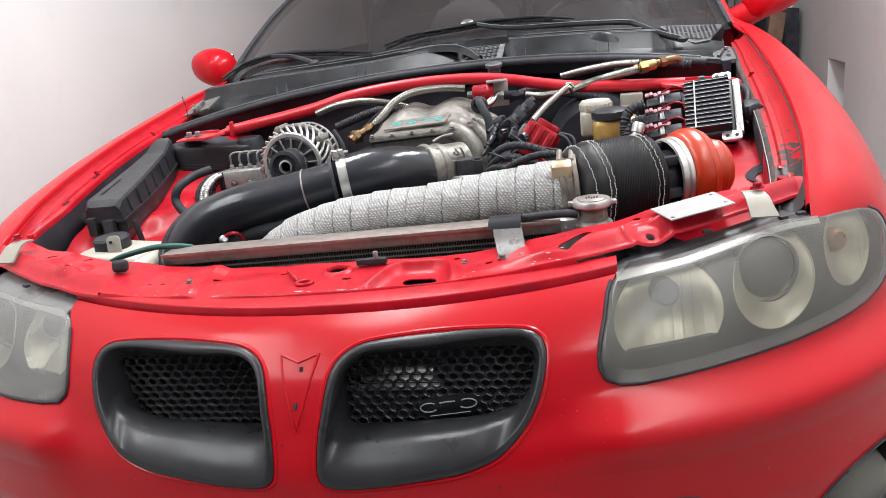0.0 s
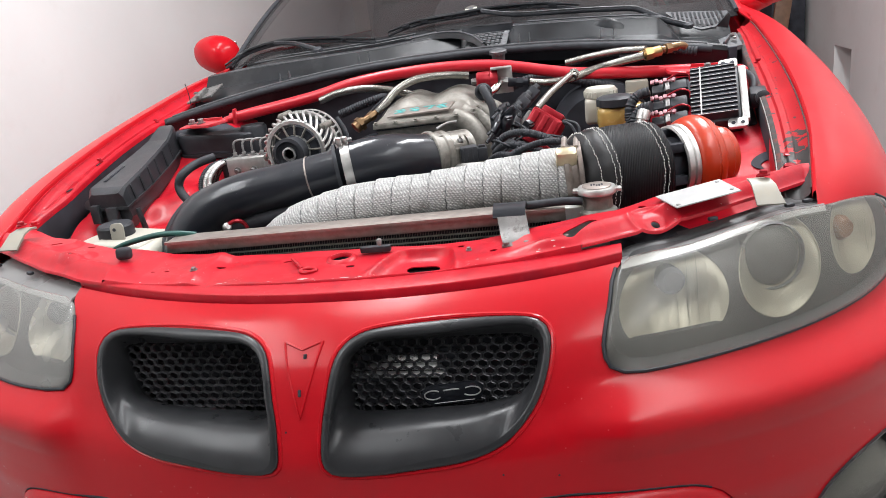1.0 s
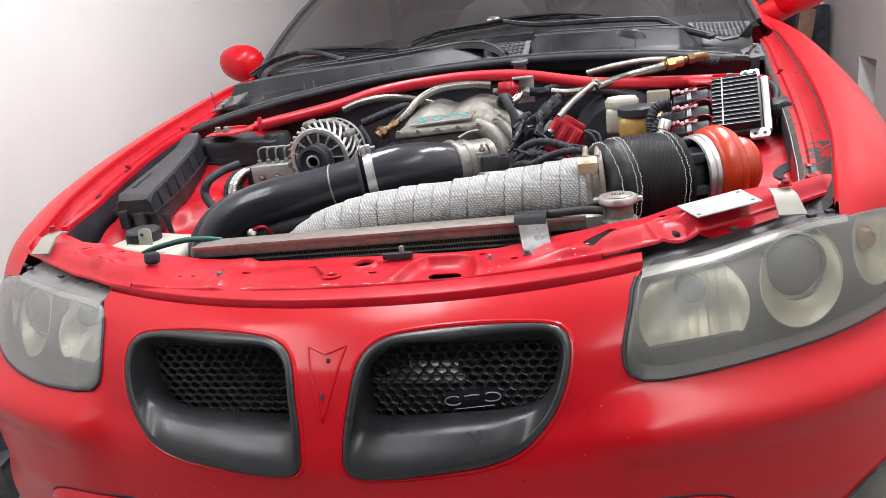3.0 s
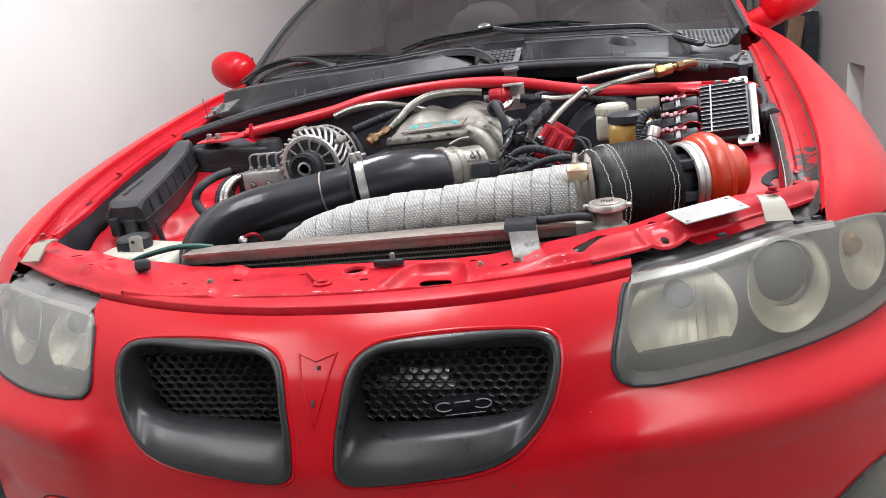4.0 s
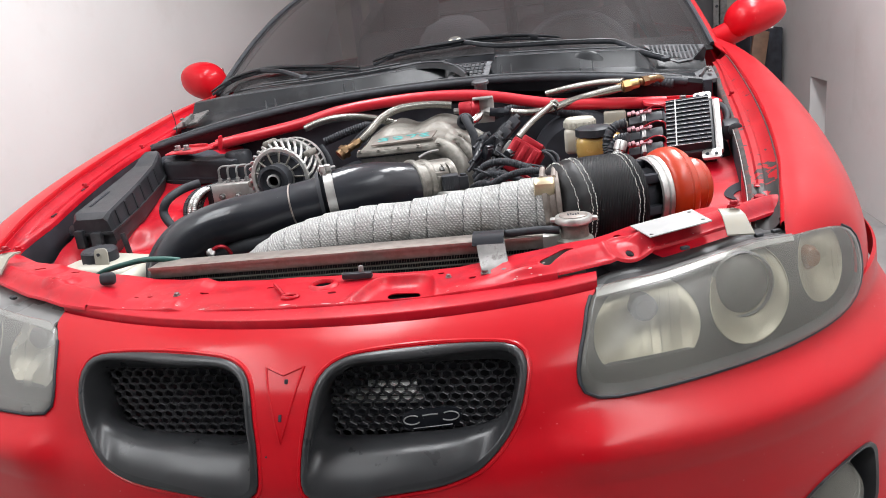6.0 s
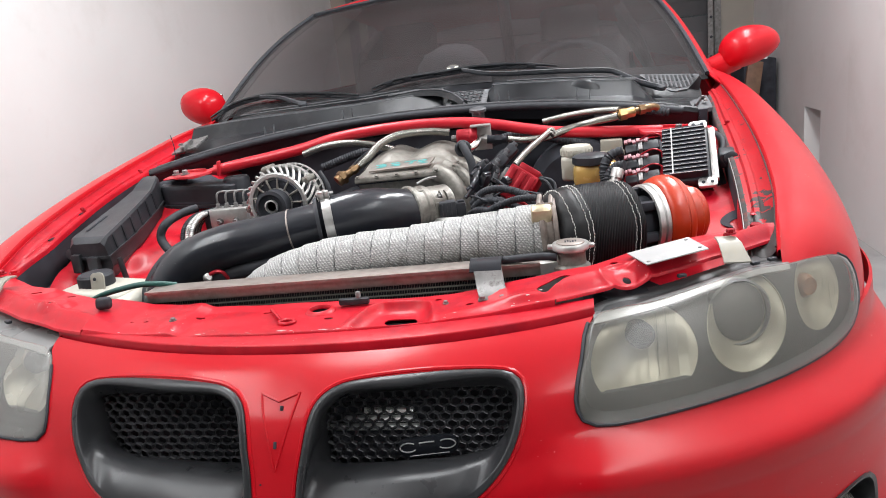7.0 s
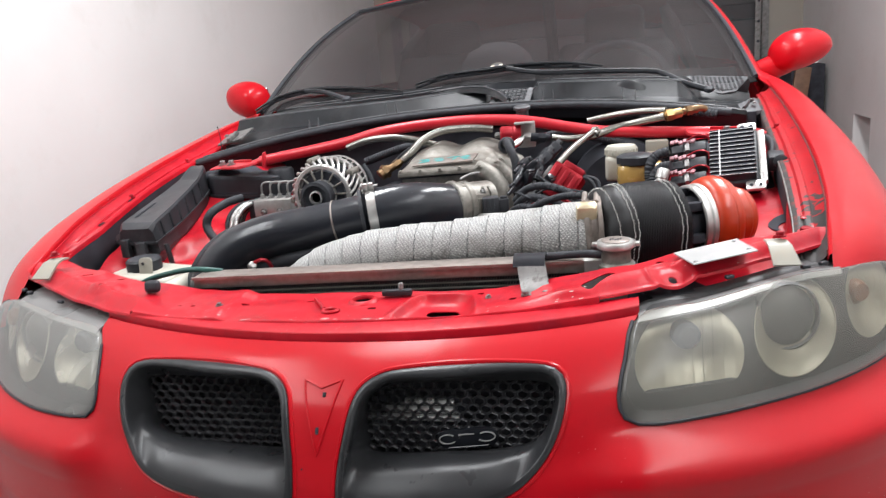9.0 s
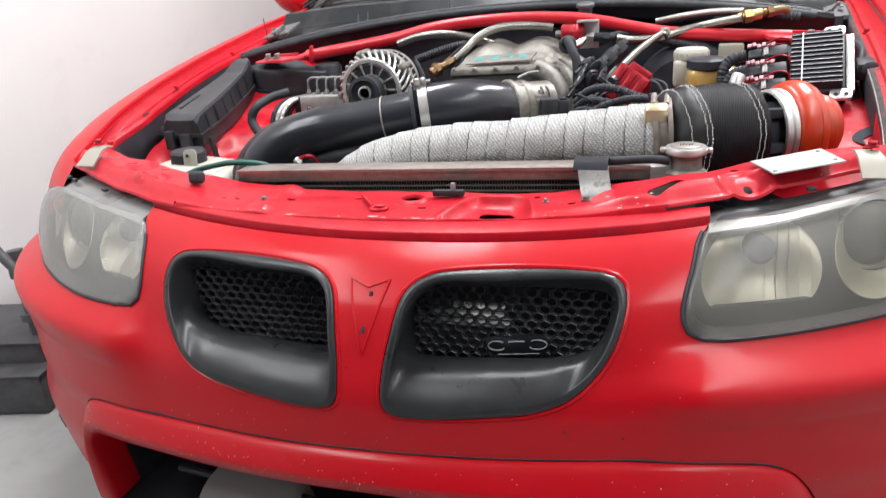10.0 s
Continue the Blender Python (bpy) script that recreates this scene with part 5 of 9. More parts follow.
    for x, y in ((-0.207, 0.128), (0.184, 0.166)):
        bolt("panel_bolt", (x, y, float(panel_z(np.array(x), np.array(y)))), (0, 0, 1), 0.0038 if x < 0 else 0.003, STEEL, thing_, 0.004)
    bolt("panel_bolt", (0.572, 0.262, 0.7505), (0, 0, 1), 0.0055, RED_ANOD, thing_, 0.006)
    bolt("panel_bolt", (-0.600, 0.300, 0.7455), (0, 0, 1), 0.0055, RED_BAY, thing_, 0.006)
    # bare chips along the worn edge
    rnd = random.Random(5)
    more = [(rnd.uniform(-0.30, 0.33), rnd.choice((rnd.uniform(0.001, 0.005), rnd.uniform(0.0, 0.022))), rnd.uniform(0.0008, 0.0038)) for _ in range(44)]
    for x, dy, w in more + [(-0.150, 0.004, 0.007), (-0.142, 0.007, 0.004), (-0.030, 0.006, 0.010), (-0.014, 0.003, 0.004), (0.030, 0.004, 0.009), (0.050, 0.002, 0.005), (0.074, 0.012, 0.004), (0.10, 0.004, 0.003), (0.30, 0.012, 0.004)]:
        bm = bmesh.new()
        ring = []
        for k in range(9):
            a = math.tau * k / 9
            r = rnd.uniform(0.45, 1.0)
            px, py = x + w * r * math.cos(a), float(panel_front(np.array(x))) + dy + 0.32 * w * r * math.sin(a)
            ring.append(bm.verts.new((px, py, float(panel_z(np.array(px), np.array(py))) + 0.0004)))
        bm.faces.new(ring)
        part("paint_chip", bm, CHIP, thing_)


front_panel()
# dark plates added as the shade seen through the panel's slots and gaps
bm = bmesh.new()
box(bm, (0.0, 0.145, 0.677), (0.74, 0.10, 0.010), (0, 0, 2.5))
for s in (-1, 1):
    box(bm, (s * 0.425, 0.185 + 0.02 * s, 0.695 if s > 0 else 0.668), (0.085, 0.07, 0.02), (0, 0, s * 30))
part("under_panel_shade", bm, DARK, car)


def stop_and_plates():
    b = thing("rubber_buffer", "black rubber bonnet buffer in the red panel", "buffer", at=(-0.337, 0.163, 0.728))
    bm = bmesh.new()
    box(bm, (0.006, -0.008, 0.004), (0.024, 0.014, 0.019), (-15, 0, 8), 0.0065, 4)
    part("pad", bm, RUBBER, b)
    t = thing("bonnet_sensor", "small black T-shaped bonnet sensor switch", "sensor", at=(0.048, 0.182, 0.704))
    bm = bmesh.new()
    box(bm, (0, 0, 0.005), (0.044, 0.010, 0.009), (0, 0, 4), 0.002)
    part("foot", bm, BLACK_PLASTIC, t)
    bm = bmesh.new()
    lathe(bm, [(0.004, 0), (0.004, 0.009), (0.003, 0.0105)], pose(0.006, 0.002, 0.008), 12)
    part("plunger", bm, STEEL, t)
    p = thing("info_plate", "blank silver aluminium plate riveted on the red panel", "plate", at=(0.487, 0.220, 0.7468))
    m = Matrix.Translation((0, 0, 0)) @ pose(0, 0, 0, 0, -3.8, 0)
    bm = bmesh.new()
    o = [(-0.053, 0.012), (-0.032, -0.050), (0.052, -0.009), (0.0355, 0.058)]
    prism(bm, o, m, 0.0015)
    part("sheet", bm, PLATE, p)
    for x, y in ((-0.029, -0.040), (0.042, 0.000), (0.030, 0.044)):
        bm = bmesh.new()
        lathe(bm, [(0.0028, 0), (0.0025, 0.001), (0.001, 0.0015)], m @ pose(x, y, 0.0015), 10)
        part("rivet", bm, STEEL, p)
    for s in (-1, 1):
        br = thing("headlamp_bracket", "cream plastic headlamp mounting bracket", "bracket", "headlamp brackets", at=(s * 0.568, 0.226, 0.748))
        bm = bmesh.new()
        rws = []
        for y, z, w in ((0.026, 0.008, 0.010), (0.012, 0.010, 0.013), (-0.002, 0.006, 0.0145), (-0.014, -0.004, 0.0155), (-0.026, -0.014, 0.017)):
            rws.append([(s * (k * w - 0.012 * y / 0.06), y, z) for k in (-1, -0.5, 0, 0.5, 1)])
        grid(bm, rws)
        thicken(bm, 0.003)
        part("arm", bm, CREAM, br)
        bolt("bracket_bolt", (s * 0.004, 0.016, 0.014), (0, 0, 1), 0.0055, RED_ANOD, br, 0.006)


stop_and_plates()


# ---- cowl, windscreen, cabin ----
def cowl_front(x):
    """The rubber-edged rim at the back of the bay."""
    a = abs(x) / 0.70
    return 1.00 - 0.08 * a * a, 0.914 - 0.070 * a ** 2.2 + 0.018 * x


def glass_base(x):
    a = abs(x) / 0.74
    return 1.26 + 0.15 * a * a, 0.957 - 0.050 * a ** 2


def cowl_ledge(x):
    a = abs(x) / 0.74
    return 1.19 + 0.05 * a * a, 0.949 - 0.048 * a ** 2 + float(np.interp(x, [-0.72, -0.53, -0.36, -0.20, -0.05, 0.04], [0, -0.008, -0.0155, -0.0175, -0.010, 0]))


def cowl_step(x):
    """1 where the raised covers stand, 0 in the open well between and beside them."""
    left = min(1.0, max(0.0, (0.045 - x) / 0.012))
    right = min(1.0, max(0.0, (x - 0.150) / 0.020)) * min(1.0, max(0.0, (0.545 - x) / 0.025))
    return max(left, right)


def cowl():
    bm = bmesh.new()
    rws = []
    for x in np.linspace(-0.72, 0.70, 237):
        y0, z0 = cowl_front(x)
        yl, zl = cowl_ledge(x)
        y1, z1 = glass_base(x)
        a = abs(x) / 0.7
        g = cowl_step(x)
        d = 0.020 * (1 - g) + 0.032 * min(1.0, max(0.0, (x - 0.545) / 0.03))
        e = min(x, 0.640)
        rws.append([(e, y0 + 0.012, z0 - 0.034 - 0.022 * a), (e, y0 - 0.004, z0 - 0.012), (e, y0, z0 - 0.003), (e, y0 + 0.008, z0), (e, y0 + 0.018, z0 - 0.004), (e, y0 + 0.024, z0 - 0.024), (e, y0 + 0.045, z0 - 0.030),
                    (x, yl - 0.046, zl - 0.038 - 0.3 * d), (x, yl - 0.021, zl - 0.008 - d), (x, yl - 0.016, zl - 0.001 - d), (x, yl - 0.010, zl + 0.001 - d), (x, yl + 0.012, zl + 0.003 - d), (x, yl + 0.018, zl - 0.004 - 0.7 * d),
                    (x, yl + 0.040, zl - 0.003 - 0.4 * d), (x, y1 + 0.02, z1 - 0.006)])
    grid(bm, rws)
    c = part("cowl_panel", bm, COWL, car, "dusty black plastic cowl under the windscreen", sharp=22)
    tube("weather_strip", [(x, cowl_front(x)[0] + 0.002, cowl_front(x)[1] - 0.012) for x in np.linspace(-0.69, 0.61, 25)], 0.009, RUBBER, c, 3)
    tube("worn_rim", [(x, cowl_front(x)[0] + 0.006, cowl_front(x)[1] - 0.001) for x in np.linspace(-0.68, 0.60, 31)], 0.0026, COWL_WORN, c, 3, 8, "grey worn rubber edge")
    # paler beads put the lit edges of the covers into colour
    for x0, x1 in ((-0.66, 0.035), (0.165, 0.530)):
        for off, dz, r in ((-0.013, 0.0, 0.0022), (0.012, 0.002, 0.0018)):
            tube("lit_cover_edge", [(x, cowl_ledge(x)[0] + off, cowl_ledge(x)[1] + dz) for x in np.linspace(x0, x1, 17)], r, COWL_WORN, c, 3, 8)
    # raised end of the long cover, curling down to the rim
    bm = bmesh.new()
    rws = []
    for q, (x, y, z) in enumerate(curve_points([(-0.10, 1.20, 0.942), (-0.03, 1.185, 0.948), (0.03, 1.15, 0.946), (0.075, 1.11, 0.934), (0.105, 1.06, 0.918)], 6)):
        rws.append([(x - 0.004, y - 0.016, z - 0.012), (x - 0.002, y - 0.010, z + 0.001), (x, y, z + 0.004), (x + 0.004, y + 0.012, z + 0.002), (x + 0.006, y + 0.018, z - 0.010)])
    grid(bm, rws)
    part("cover_end", bm, COWL, c, "curled end of the cowl cover", sharp=25)
    tube("lit_cover_end_edge", [(-0.12, 1.192, 0.9435), (-0.03, 1.178, 0.9515), (0.03, 1.143, 0.9495), (0.073, 1.103, 0.9375), (0.104, 1.052, 0.920)], 0.0022, COWL_WORN, c, 6, 8)
    # lit ridges, coloured paler grey than the covers
    for off, dz, xs in ((0.028, 0.012, (-0.58, -0.04)), (0.044, 0.018, (-0.52, -0.10)), (0.032, 0.006, (0.20, 0.50))):
        tube("lit_cover_ridge", [(x, cowl_ledge(x)[0] + off, cowl_ledge(x)[1] + dz) for x in np.linspace(*xs, 15)], 0.0020, COWL_WORN, c, 3, 8)
    # round bulge in the wall of the short cover
    bm = bmesh.new()
    lathe(bm, [(0.058, -0.012), (0.056, 0.0), (0.050, 0.004), (0.03, 0.006), (0.001, 0.007)], axis_matrix((0.395, 1.172, 0.884), (0, -1, 0.25)), 36)
    part("bulge", bm, COWL, c)
    for x in (-0.425, -0.400, -0.215, -0.190, 0.19, 0.215, 0.380, 0.410):
        bm = bmesh.new()
        y0, z0 = cowl_front(x)
        box(bm, (x, y0 + 0.075, z0 + 0.004), (0.0035, 0.016, 0.034), (-8, 0, 0), 0.001, taper=0.35)
        box(bm, (x, y0 + 0.068, z0 - 0.012), (0.010, 0.014, 0.004), (-8, 0, 0), 0.001)
        part("clip_fin", bm, COWL_WORN, c)
    # grey slotted vents in the wells
    for x0, x1, ya, za, yb, zb in ((0.062, 0.142, 1.10, 0.914, 1.19, 0.936),):
        n = int((x1 - x0) / 0.0105)
        bm = bmesh.new()
        grid(bm, [[(x0 - 0.012 + (x1 - x0 + 0.024) * w, ya + (yb - ya) * q, za + (zb - za) * q - 0.0035 - 0.02 * abs((x0 + (x1 - x0) * w) / 0.74) ** 2) for w in (0, 0.25, 0.5, 0.75, 1)] for q in (-0.25, 0.0, 0.5, 1.0, 1.2)])
        thicken(bm, 0.004)
        part("vent_plate", bm, VENT, c)
        for k in range(n):
            x = x0 + (x1 - x0) * (k + 0.5) / n
            bm = bmesh.new()
            sweep(bm, [(x, ya + (yb - ya) * q, za + (zb - za) * q - 0.02 * abs(x / 0.74) ** 2) for q in (0, 0.25, 0.5, 0.75, 1)], 0.0016, 6)
            part("vent_rib", bm, COWL, c)
        for q in (0.05, 0.36, 0.66, 0.97):
            bm = bmesh.new()
            sweep(bm, [(x0 + (x1 - x0) * w, ya + (yb - ya) * q, za + (zb - za) * q + 0.0005 - 0.02 * abs(x0 / 0.74) ** 2) for w in (0, 0.5, 1)], 0.0016, 6)
            part("vent_bar", bm, COWL, c)
    # slotted drain plate at the driver's end, sloping from the glass into the well
    def drain(u, v, out=0.0):
        x = 0.553 + 0.160 * u
        yt, zt = 1.337 + 0.048 * u, 0.9295 - 0.016 * u
        yb = float(np.interp(u, [0, 0.15, 0.30, 0.48, 0.72, 0.9, 1], [1.330, 1.29, 1.262, 1.250, 1.262, 1.32, 1.375]))
        zb = float(np.interp(u, [0, 0.15, 0.30, 0.48, 0.72, 0.9, 1], [0.926, 0.908, 0.892, 0.882, 0.885, 0.902, 0.911]))
        return (x, yt + (yb - yt) * v - 0.6 * out, zt + (zb - zt) * v + 0.8 * out)

    bm = bmesh.new()
    grid(bm, [[drain(u, v) for v in np.linspace(0, 1, 9)] for u in np.linspace(0, 1, 25)])
    thicken(bm, 0.003)
    part("vent_plate", bm, COWL_WORN, c, "dusty grey slotted drain plate", sharp=60)
    for k in range(12):
        u = 0.10 + 0.070 * k
        for v0, v1 in ((0.10, 0.44), (0.54, 0.88)):
            bm = bmesh.new()
            grid(bm, [[drain(u + w, v0 + (v1 - v0) * q, 0.0022) for w in (-0.018, 0.018)] for q in (0, 0.5, 1)])
            thicken(bm, 0.0006)
            part("vent_slot", bm, COWL, c)
    # black corner trim
    bm = bmesh.new()
    prism(bm, [(0.640, 0.872), (0.668, 0.884), (0.684, 0.900), (0.6976, 0.914), (0.702, 0.906), (0.6946, 0.872)], Matrix(((1, 0, 0, 0), (0, 0, 1, 1.268), (0, 1, 0, 0), (0, 0, 0, 1))), 0.014, 0.002)
    part("corner_trim", bm, COWL, c, "black triangular corner trim")
    # water drops and grit on the covers
    rnd = random.Random(8)
    bm = bmesh.new()
    for k in range(120):
        x = rnd.choice((rnd.uniform(-0.62, 0.03), rnd.uniform(0.17, 0.52)))
        yl, zl = cowl_ledge(x)
        q = rnd.uniform(-0.008, 0.011)
        lathe(bm, [(rnd.uniform(0.0008, 0.0022), 0), (0.0006, 0.0006)], pose(x, yl + q, zl + 0.0018), 6)
    tagged(part("grit", bm, DARK, c), kind="stuff")
    # firewall, dark
    bm = bmesh.new()
    box(bm, (0, 1.06, 0.60), (1.36, 0.02, 0.50))
    part("firewall", bm, DARK, car)
    for s in (-1, 1):
        part_hinge(s, c)


def part_hinge(s, c):
    bm = bmesh.new()
    if s > 0:
        grid(bm, [[(0.650, 1.12, 0.864), (0.671, 1.137, 0.8685), (0.694, 1.15, 0.874)], [(0.650, 1.09, 0.857), (0.673, 1.10, 0.862), (0.695, 1.11, 0.863)], [(0.652, 1.06, 0.847), (0.674, 1.065, 0.850), (0.697, 1.08, 0.8495)],
                  [(0.652, 1.058, 0.838), (0.674, 1.063, 0.841), (0.697, 1.078, 0.841)]])
        thicken(bm, 0.004)
        box(bm, (0.664, 1.09, 0.864), (0.006, 0.06, 0.010), (10, 0, -20), 0.002)
    else:
        box(bm, (s * 0.672, 1.10, 0.868), (0.07, 0.13, 0.006), (8, s * 10, s * -10), 0.002)
        box(bm, (s * 0.66, 1.06, 0.872), (0.010, 0.09, 0.014), (8, 0, s * -12), 0.003)
    hinge = part("bonnet_hinge", bm, COWL_WORN if s > 0 else STRAP, c, "worn bonnet hinge plate")
    for y in (1.095, 1.13) if s > 0 else (1.07, 1.13):
        bolt("hinge_bolt", (s * 0.682, y, 0.865 + 0.16 * (y - 1.095) if s > 0 else 0.873), (0, -0.1, 1), 0.0045 if s > 0 else 0.006, STEEL, hinge, 0.004)


cowl()


def windscreen():
    rws = []
    for t in np.linspace(0, 1, 24):
        row = []
        for u in np.linspace(-1, 1, 41):
            yb, zb = glass_base(u * 0.74)
            xt, yt, zt = u * (0.60 if u > 0 else 0.612), 2.0 + 0.11 * u * u, 1.262 - 0.03 * u * u
            bul = 0.025 * math.sin(t * math.pi)
            xt += 0.04 * u * (1 - t)
            row.append((u * 0.74 * (1 - t) + xt * t, yb + (yt - yb) * t - bul * 0.4, zb + (zt - zb) * t + bul))
        rws.append(row)
    bm = bmesh.new()
    grid(bm, rws)
    g = part("windscreen", bm, GLASS, car, "dark tinted windscreen", sharp=60)
    g.visible_shadow = False
    # black printed border and rubber edge
    edge = [rws[i][0] for i in range(24)] + rws[-1][1:] + [rws[i][-1] for i in range(22, -1, -1)]
    bm = bmesh.new()
    sweep(bm, [Vector(p) + Vector((0, 0, 0.004)) for p in edge], 0.007, 8)
    part("glass_trim", bm, RUBBER, g)
    # red pillars, roof edge
    for k, s in ((0, -1), (-1, 1)):
        bm = bmesh.new()
        rr = []
        for i in range(24):
            p = Vector(rws[i][k])
            w = 0.65 if s > 0 else 0.35
            rr.append([p + Vector((s * 0.004, 0.0, 0.001)), p + Vector((s * 0.020 * w, 0.010, 0.006 * w)), p + Vector((s * 0.045 * w, 0.04, -0.004)), p + Vector((s * 0.060 * w, 0.09, -0.03)), p + Vector((s * 0.04 * w, 0.10, -0.05))])
        grid(bm, rr if s > 0 else [r[:2] for r in rr])
        part("pillar", bm, RED, car)
        bm = bmesh.new()
        grid(bm, [[Vector(rws[i][k]) + Vector((s * 0.006, 0.010, -0.010)), Vector(rws[i][k]) + Vector((-s * 0.018, 0.014, -0.012))] for i in range(24)])
        thicken(bm, 0.003)
        part("pillar_trim", bm, CLOTH, car)
    bm = bmesh.new()
    rr = []
    for u in np.linspace(-1, 1, 31):
        p = Vector((u * 0.60, 2.0 + 0.11 * u * u, 1.262 - 0.03 * u * u))
        rr.append([p + Vector((0, 0.0, -0.002)), p + Vector((0, 0.015, 0.014)), p + Vector((0, 0.10, 0.034 - 0.01 * u * u)), p + Vector((u * 0.03, 0.40, 0.055 - 0.03 * u * u)), p + Vector((u * 0.02, 0.95, 0.02 - 0.04 * u * u)),
                   p + Vector((u * 0.02, 1.25, -0.08 - 0.04 * u * u))])
    grid(bm, rr)
    thicken(bm, 0.004)
    part("roof", bm, RED, car)


windscreen()


def cabin():
    for s in (-1, 1):
        bm = bmesh.new()
        rr = []
        for y in np.linspace(1.80, 4.6, 30):
            w = 0.905 - 0.06 * max(0, (y - 3.4)) ** 2
            rr.append([(s * (w - 0.10), y, 0.93), (s * (w - 0.04), y, 0.915), (s * w, y, 0.80), (s * w, y, 0.55), (s * (w - 0.06), y, 0.25)])
        grid(bm, rr)
        thicken(bm, 0.004)
        part("body_side", bm, RED, car)
        # rear pillar
        bm = bmesh.new()
        box(bm, (s * 0.66, 3.25, 1.08), (0.05, 0.55, 0.34), (30, s * -24, 0), 0.02)
        part("rear_pillar", bm, CLOTH, car)
    bm = bmesh.new()
    rr = []
    for x in np.linspace(-0.70, 0.70, 21):
        rr.append([(x, 1.42, 0.90), (x, 1.50, 0.935 + 0.015 * math.cos(x * 2)), (x, 1.68, 0.93), (x, 1.74, 0.88), (x, 1.74, 0.5)])
    grid(bm, rr)
    part("dashboard", bm, SOFT_BLACK, car)
    bm = bmesh.new()
    box(bm, (0, 2.9, 0.35), (1.5, 2.6, 0.04))
    box(bm, (0, 4.0, 0.75), (1.4, 1.1, 0.4))
    part("cabin_floor", bm, CLOTH, car)
    for s in (-1, 1):
        bm = bmesh.new()
        box(bm, (s * 0.37, 2.60, 0.72), (0.50, 0.16, 0.66), (-14, 0, 0), 0.06, 4)
        box(bm, (s * 0.37, 2.72, 1.10), (0.26, 0.10, 0.18), (-14, 0, 0), 0.04, 4)
        box(bm, (s * 0.37, 2.34, 0.46), (0.52, 0.55, 0.16), (6, 0, 0), 0.05, 4)
        part("seat", bm, CLOTH, car)
    bm = bmesh.new()
    w = pose(0.37, 1.86, 0.86, 65, 0, 0)
    sweep(bm, [w @ Vector((0.185 * math.cos(a), 0.185 * math.sin(a), 0)) for a in np.linspace(0, math.tau, 33)], 0.015, 10, False)
    box(bm, (0.37, 1.86, 0.86), (0.34, 0.06, 0.03), (65, 0, 0), 0.01)
    part("steering_wheel", bm, RUBBER, car)
    bm = bmesh.new()
    sweep(bm, curve_points([(0.14, 1.98, 1.24), (0.13, 2.3, 0.9), (0.10, 2.5, 0.6)], 8), 0.022, 8)
    part("roll_bar", bm, RUBBER, car)
    bm = bmesh.new()
    rng = random.Random(4)
    m = pose(0.018, 1.50, 0.945)
    rings = [[(0.115 * (1 - h ** 3.2) ** 0.5 * math.cos(a) + 0.004 * rng.uniform(-1, 1), 0.08 * (1 - h ** 3.2) ** 0.5 * math.sin(a), 0.118 * h + 0.003 * rng.uniform(-1, 1)) for a in np.linspace(0, math.tau, 25)[:-1]] for h in (0, 0.2, 0.4, 0.6, 0.8, 0.9, 0.96, 0.99, 0.999)]
    vs = [[bm.verts.new(m @ Vector(p)) for p in r] for r in rings]
    for R, Q in zip(vs, vs[1:]):
        for k in range(24):
            bm.faces.new((R[k], R[(k + 1) % 24], Q[(k + 1) % 24], Q[k]))
    bm.faces.new(vs[-1])
    tagged(part("cloth_bag", bm, BAGCLOTH), "grey crumpled cloth cap lying on the dashboard", "cap")


cabin()


def mirror(s):
    mr = tagged(new("wing_mirror"), "red painted wing mirror")
    mr.parent = car
    c = Vector((s * 0.912 if s > 0 else -0.925, 1.70, 0.957 if s > 0 else 0.945))
    bm = bmesh.new()
    r = bmesh.ops.create_uvsphere(bm, u_segments=40, v_segments=24, radius=1)
    for v in r["verts"]:
        x, y, z = v.co
        k = 1.0 - 0.18 * (x * s)
        x = x * (0.090 if s > 0 else 0.084)
        z = math.copysign(abs(z) ** 0.86, z) * (0.070 if s > 0 else 0.066) * (1.0 + 0.10 * (-v.co.x * s))
        if z < 0 and s > 0:
            z = z * 0.72 + 0.008 * v.co.x
        y = (y * 0.075 if y < 0 else y * 0.03) * k
        v.co = c + Vector((x, y, z + 0.010 * (v.co.x * s)))
    part("shell", bm, RED, mr)
    bm = bmesh.new()
    box(bm, c + Vector((0, 0.030, 0)), (0.125, 0.008, 0.075), (0, 0, 0), 0.003)
    part("mirror_glass", bm, CHROME, mr)
    tube("foot", [c + Vector((-s * 0.040, 0.0, -0.022)), c + Vector((-s * 0.080, -0.005, -0.040)), c + Vector((-s * 0.125, -0.005, -0.055))], lambda t: 0.040 - 0.006 * t, RED, mr)


mirror(-1), mirror(1)

# red sail panels between pillar foot, fender and mirror
for s in (-1, 1):
    bm = bmesh.new()
    rr = []
    for y in np.linspace(1.24, 1.74, 24):
        u = max(0.0, y - 1.41)
        ix, iz = 0.748 - 0.16 * u, min(0.906 + 0.50 * u, 0.945)
        if y < 1.41:
            ix, iz = float(np.interp(y, [1.24, 1.34, 1.41], [0.754, 0.753, 0.748])), float(np.interp(y, [1.24, 1.34, 1.41], [0.885, 0.896, 0.906]))
        ox, oz = float(np.interp(y, FY, FXI)) + 0.045, float(np.interp(y, FY, FZI)) - 0.012
        rr.append([(s * ix, y, iz), (s * (ix * 0.55 + ox * 0.45), y, iz * 0.5 + oz * 0.5), (s * ox, y, oz)])
    grid(bm, rr)
    thicken(bm, 0.004)
    part("mirror_sail", bm, RED, car, sharp=50)


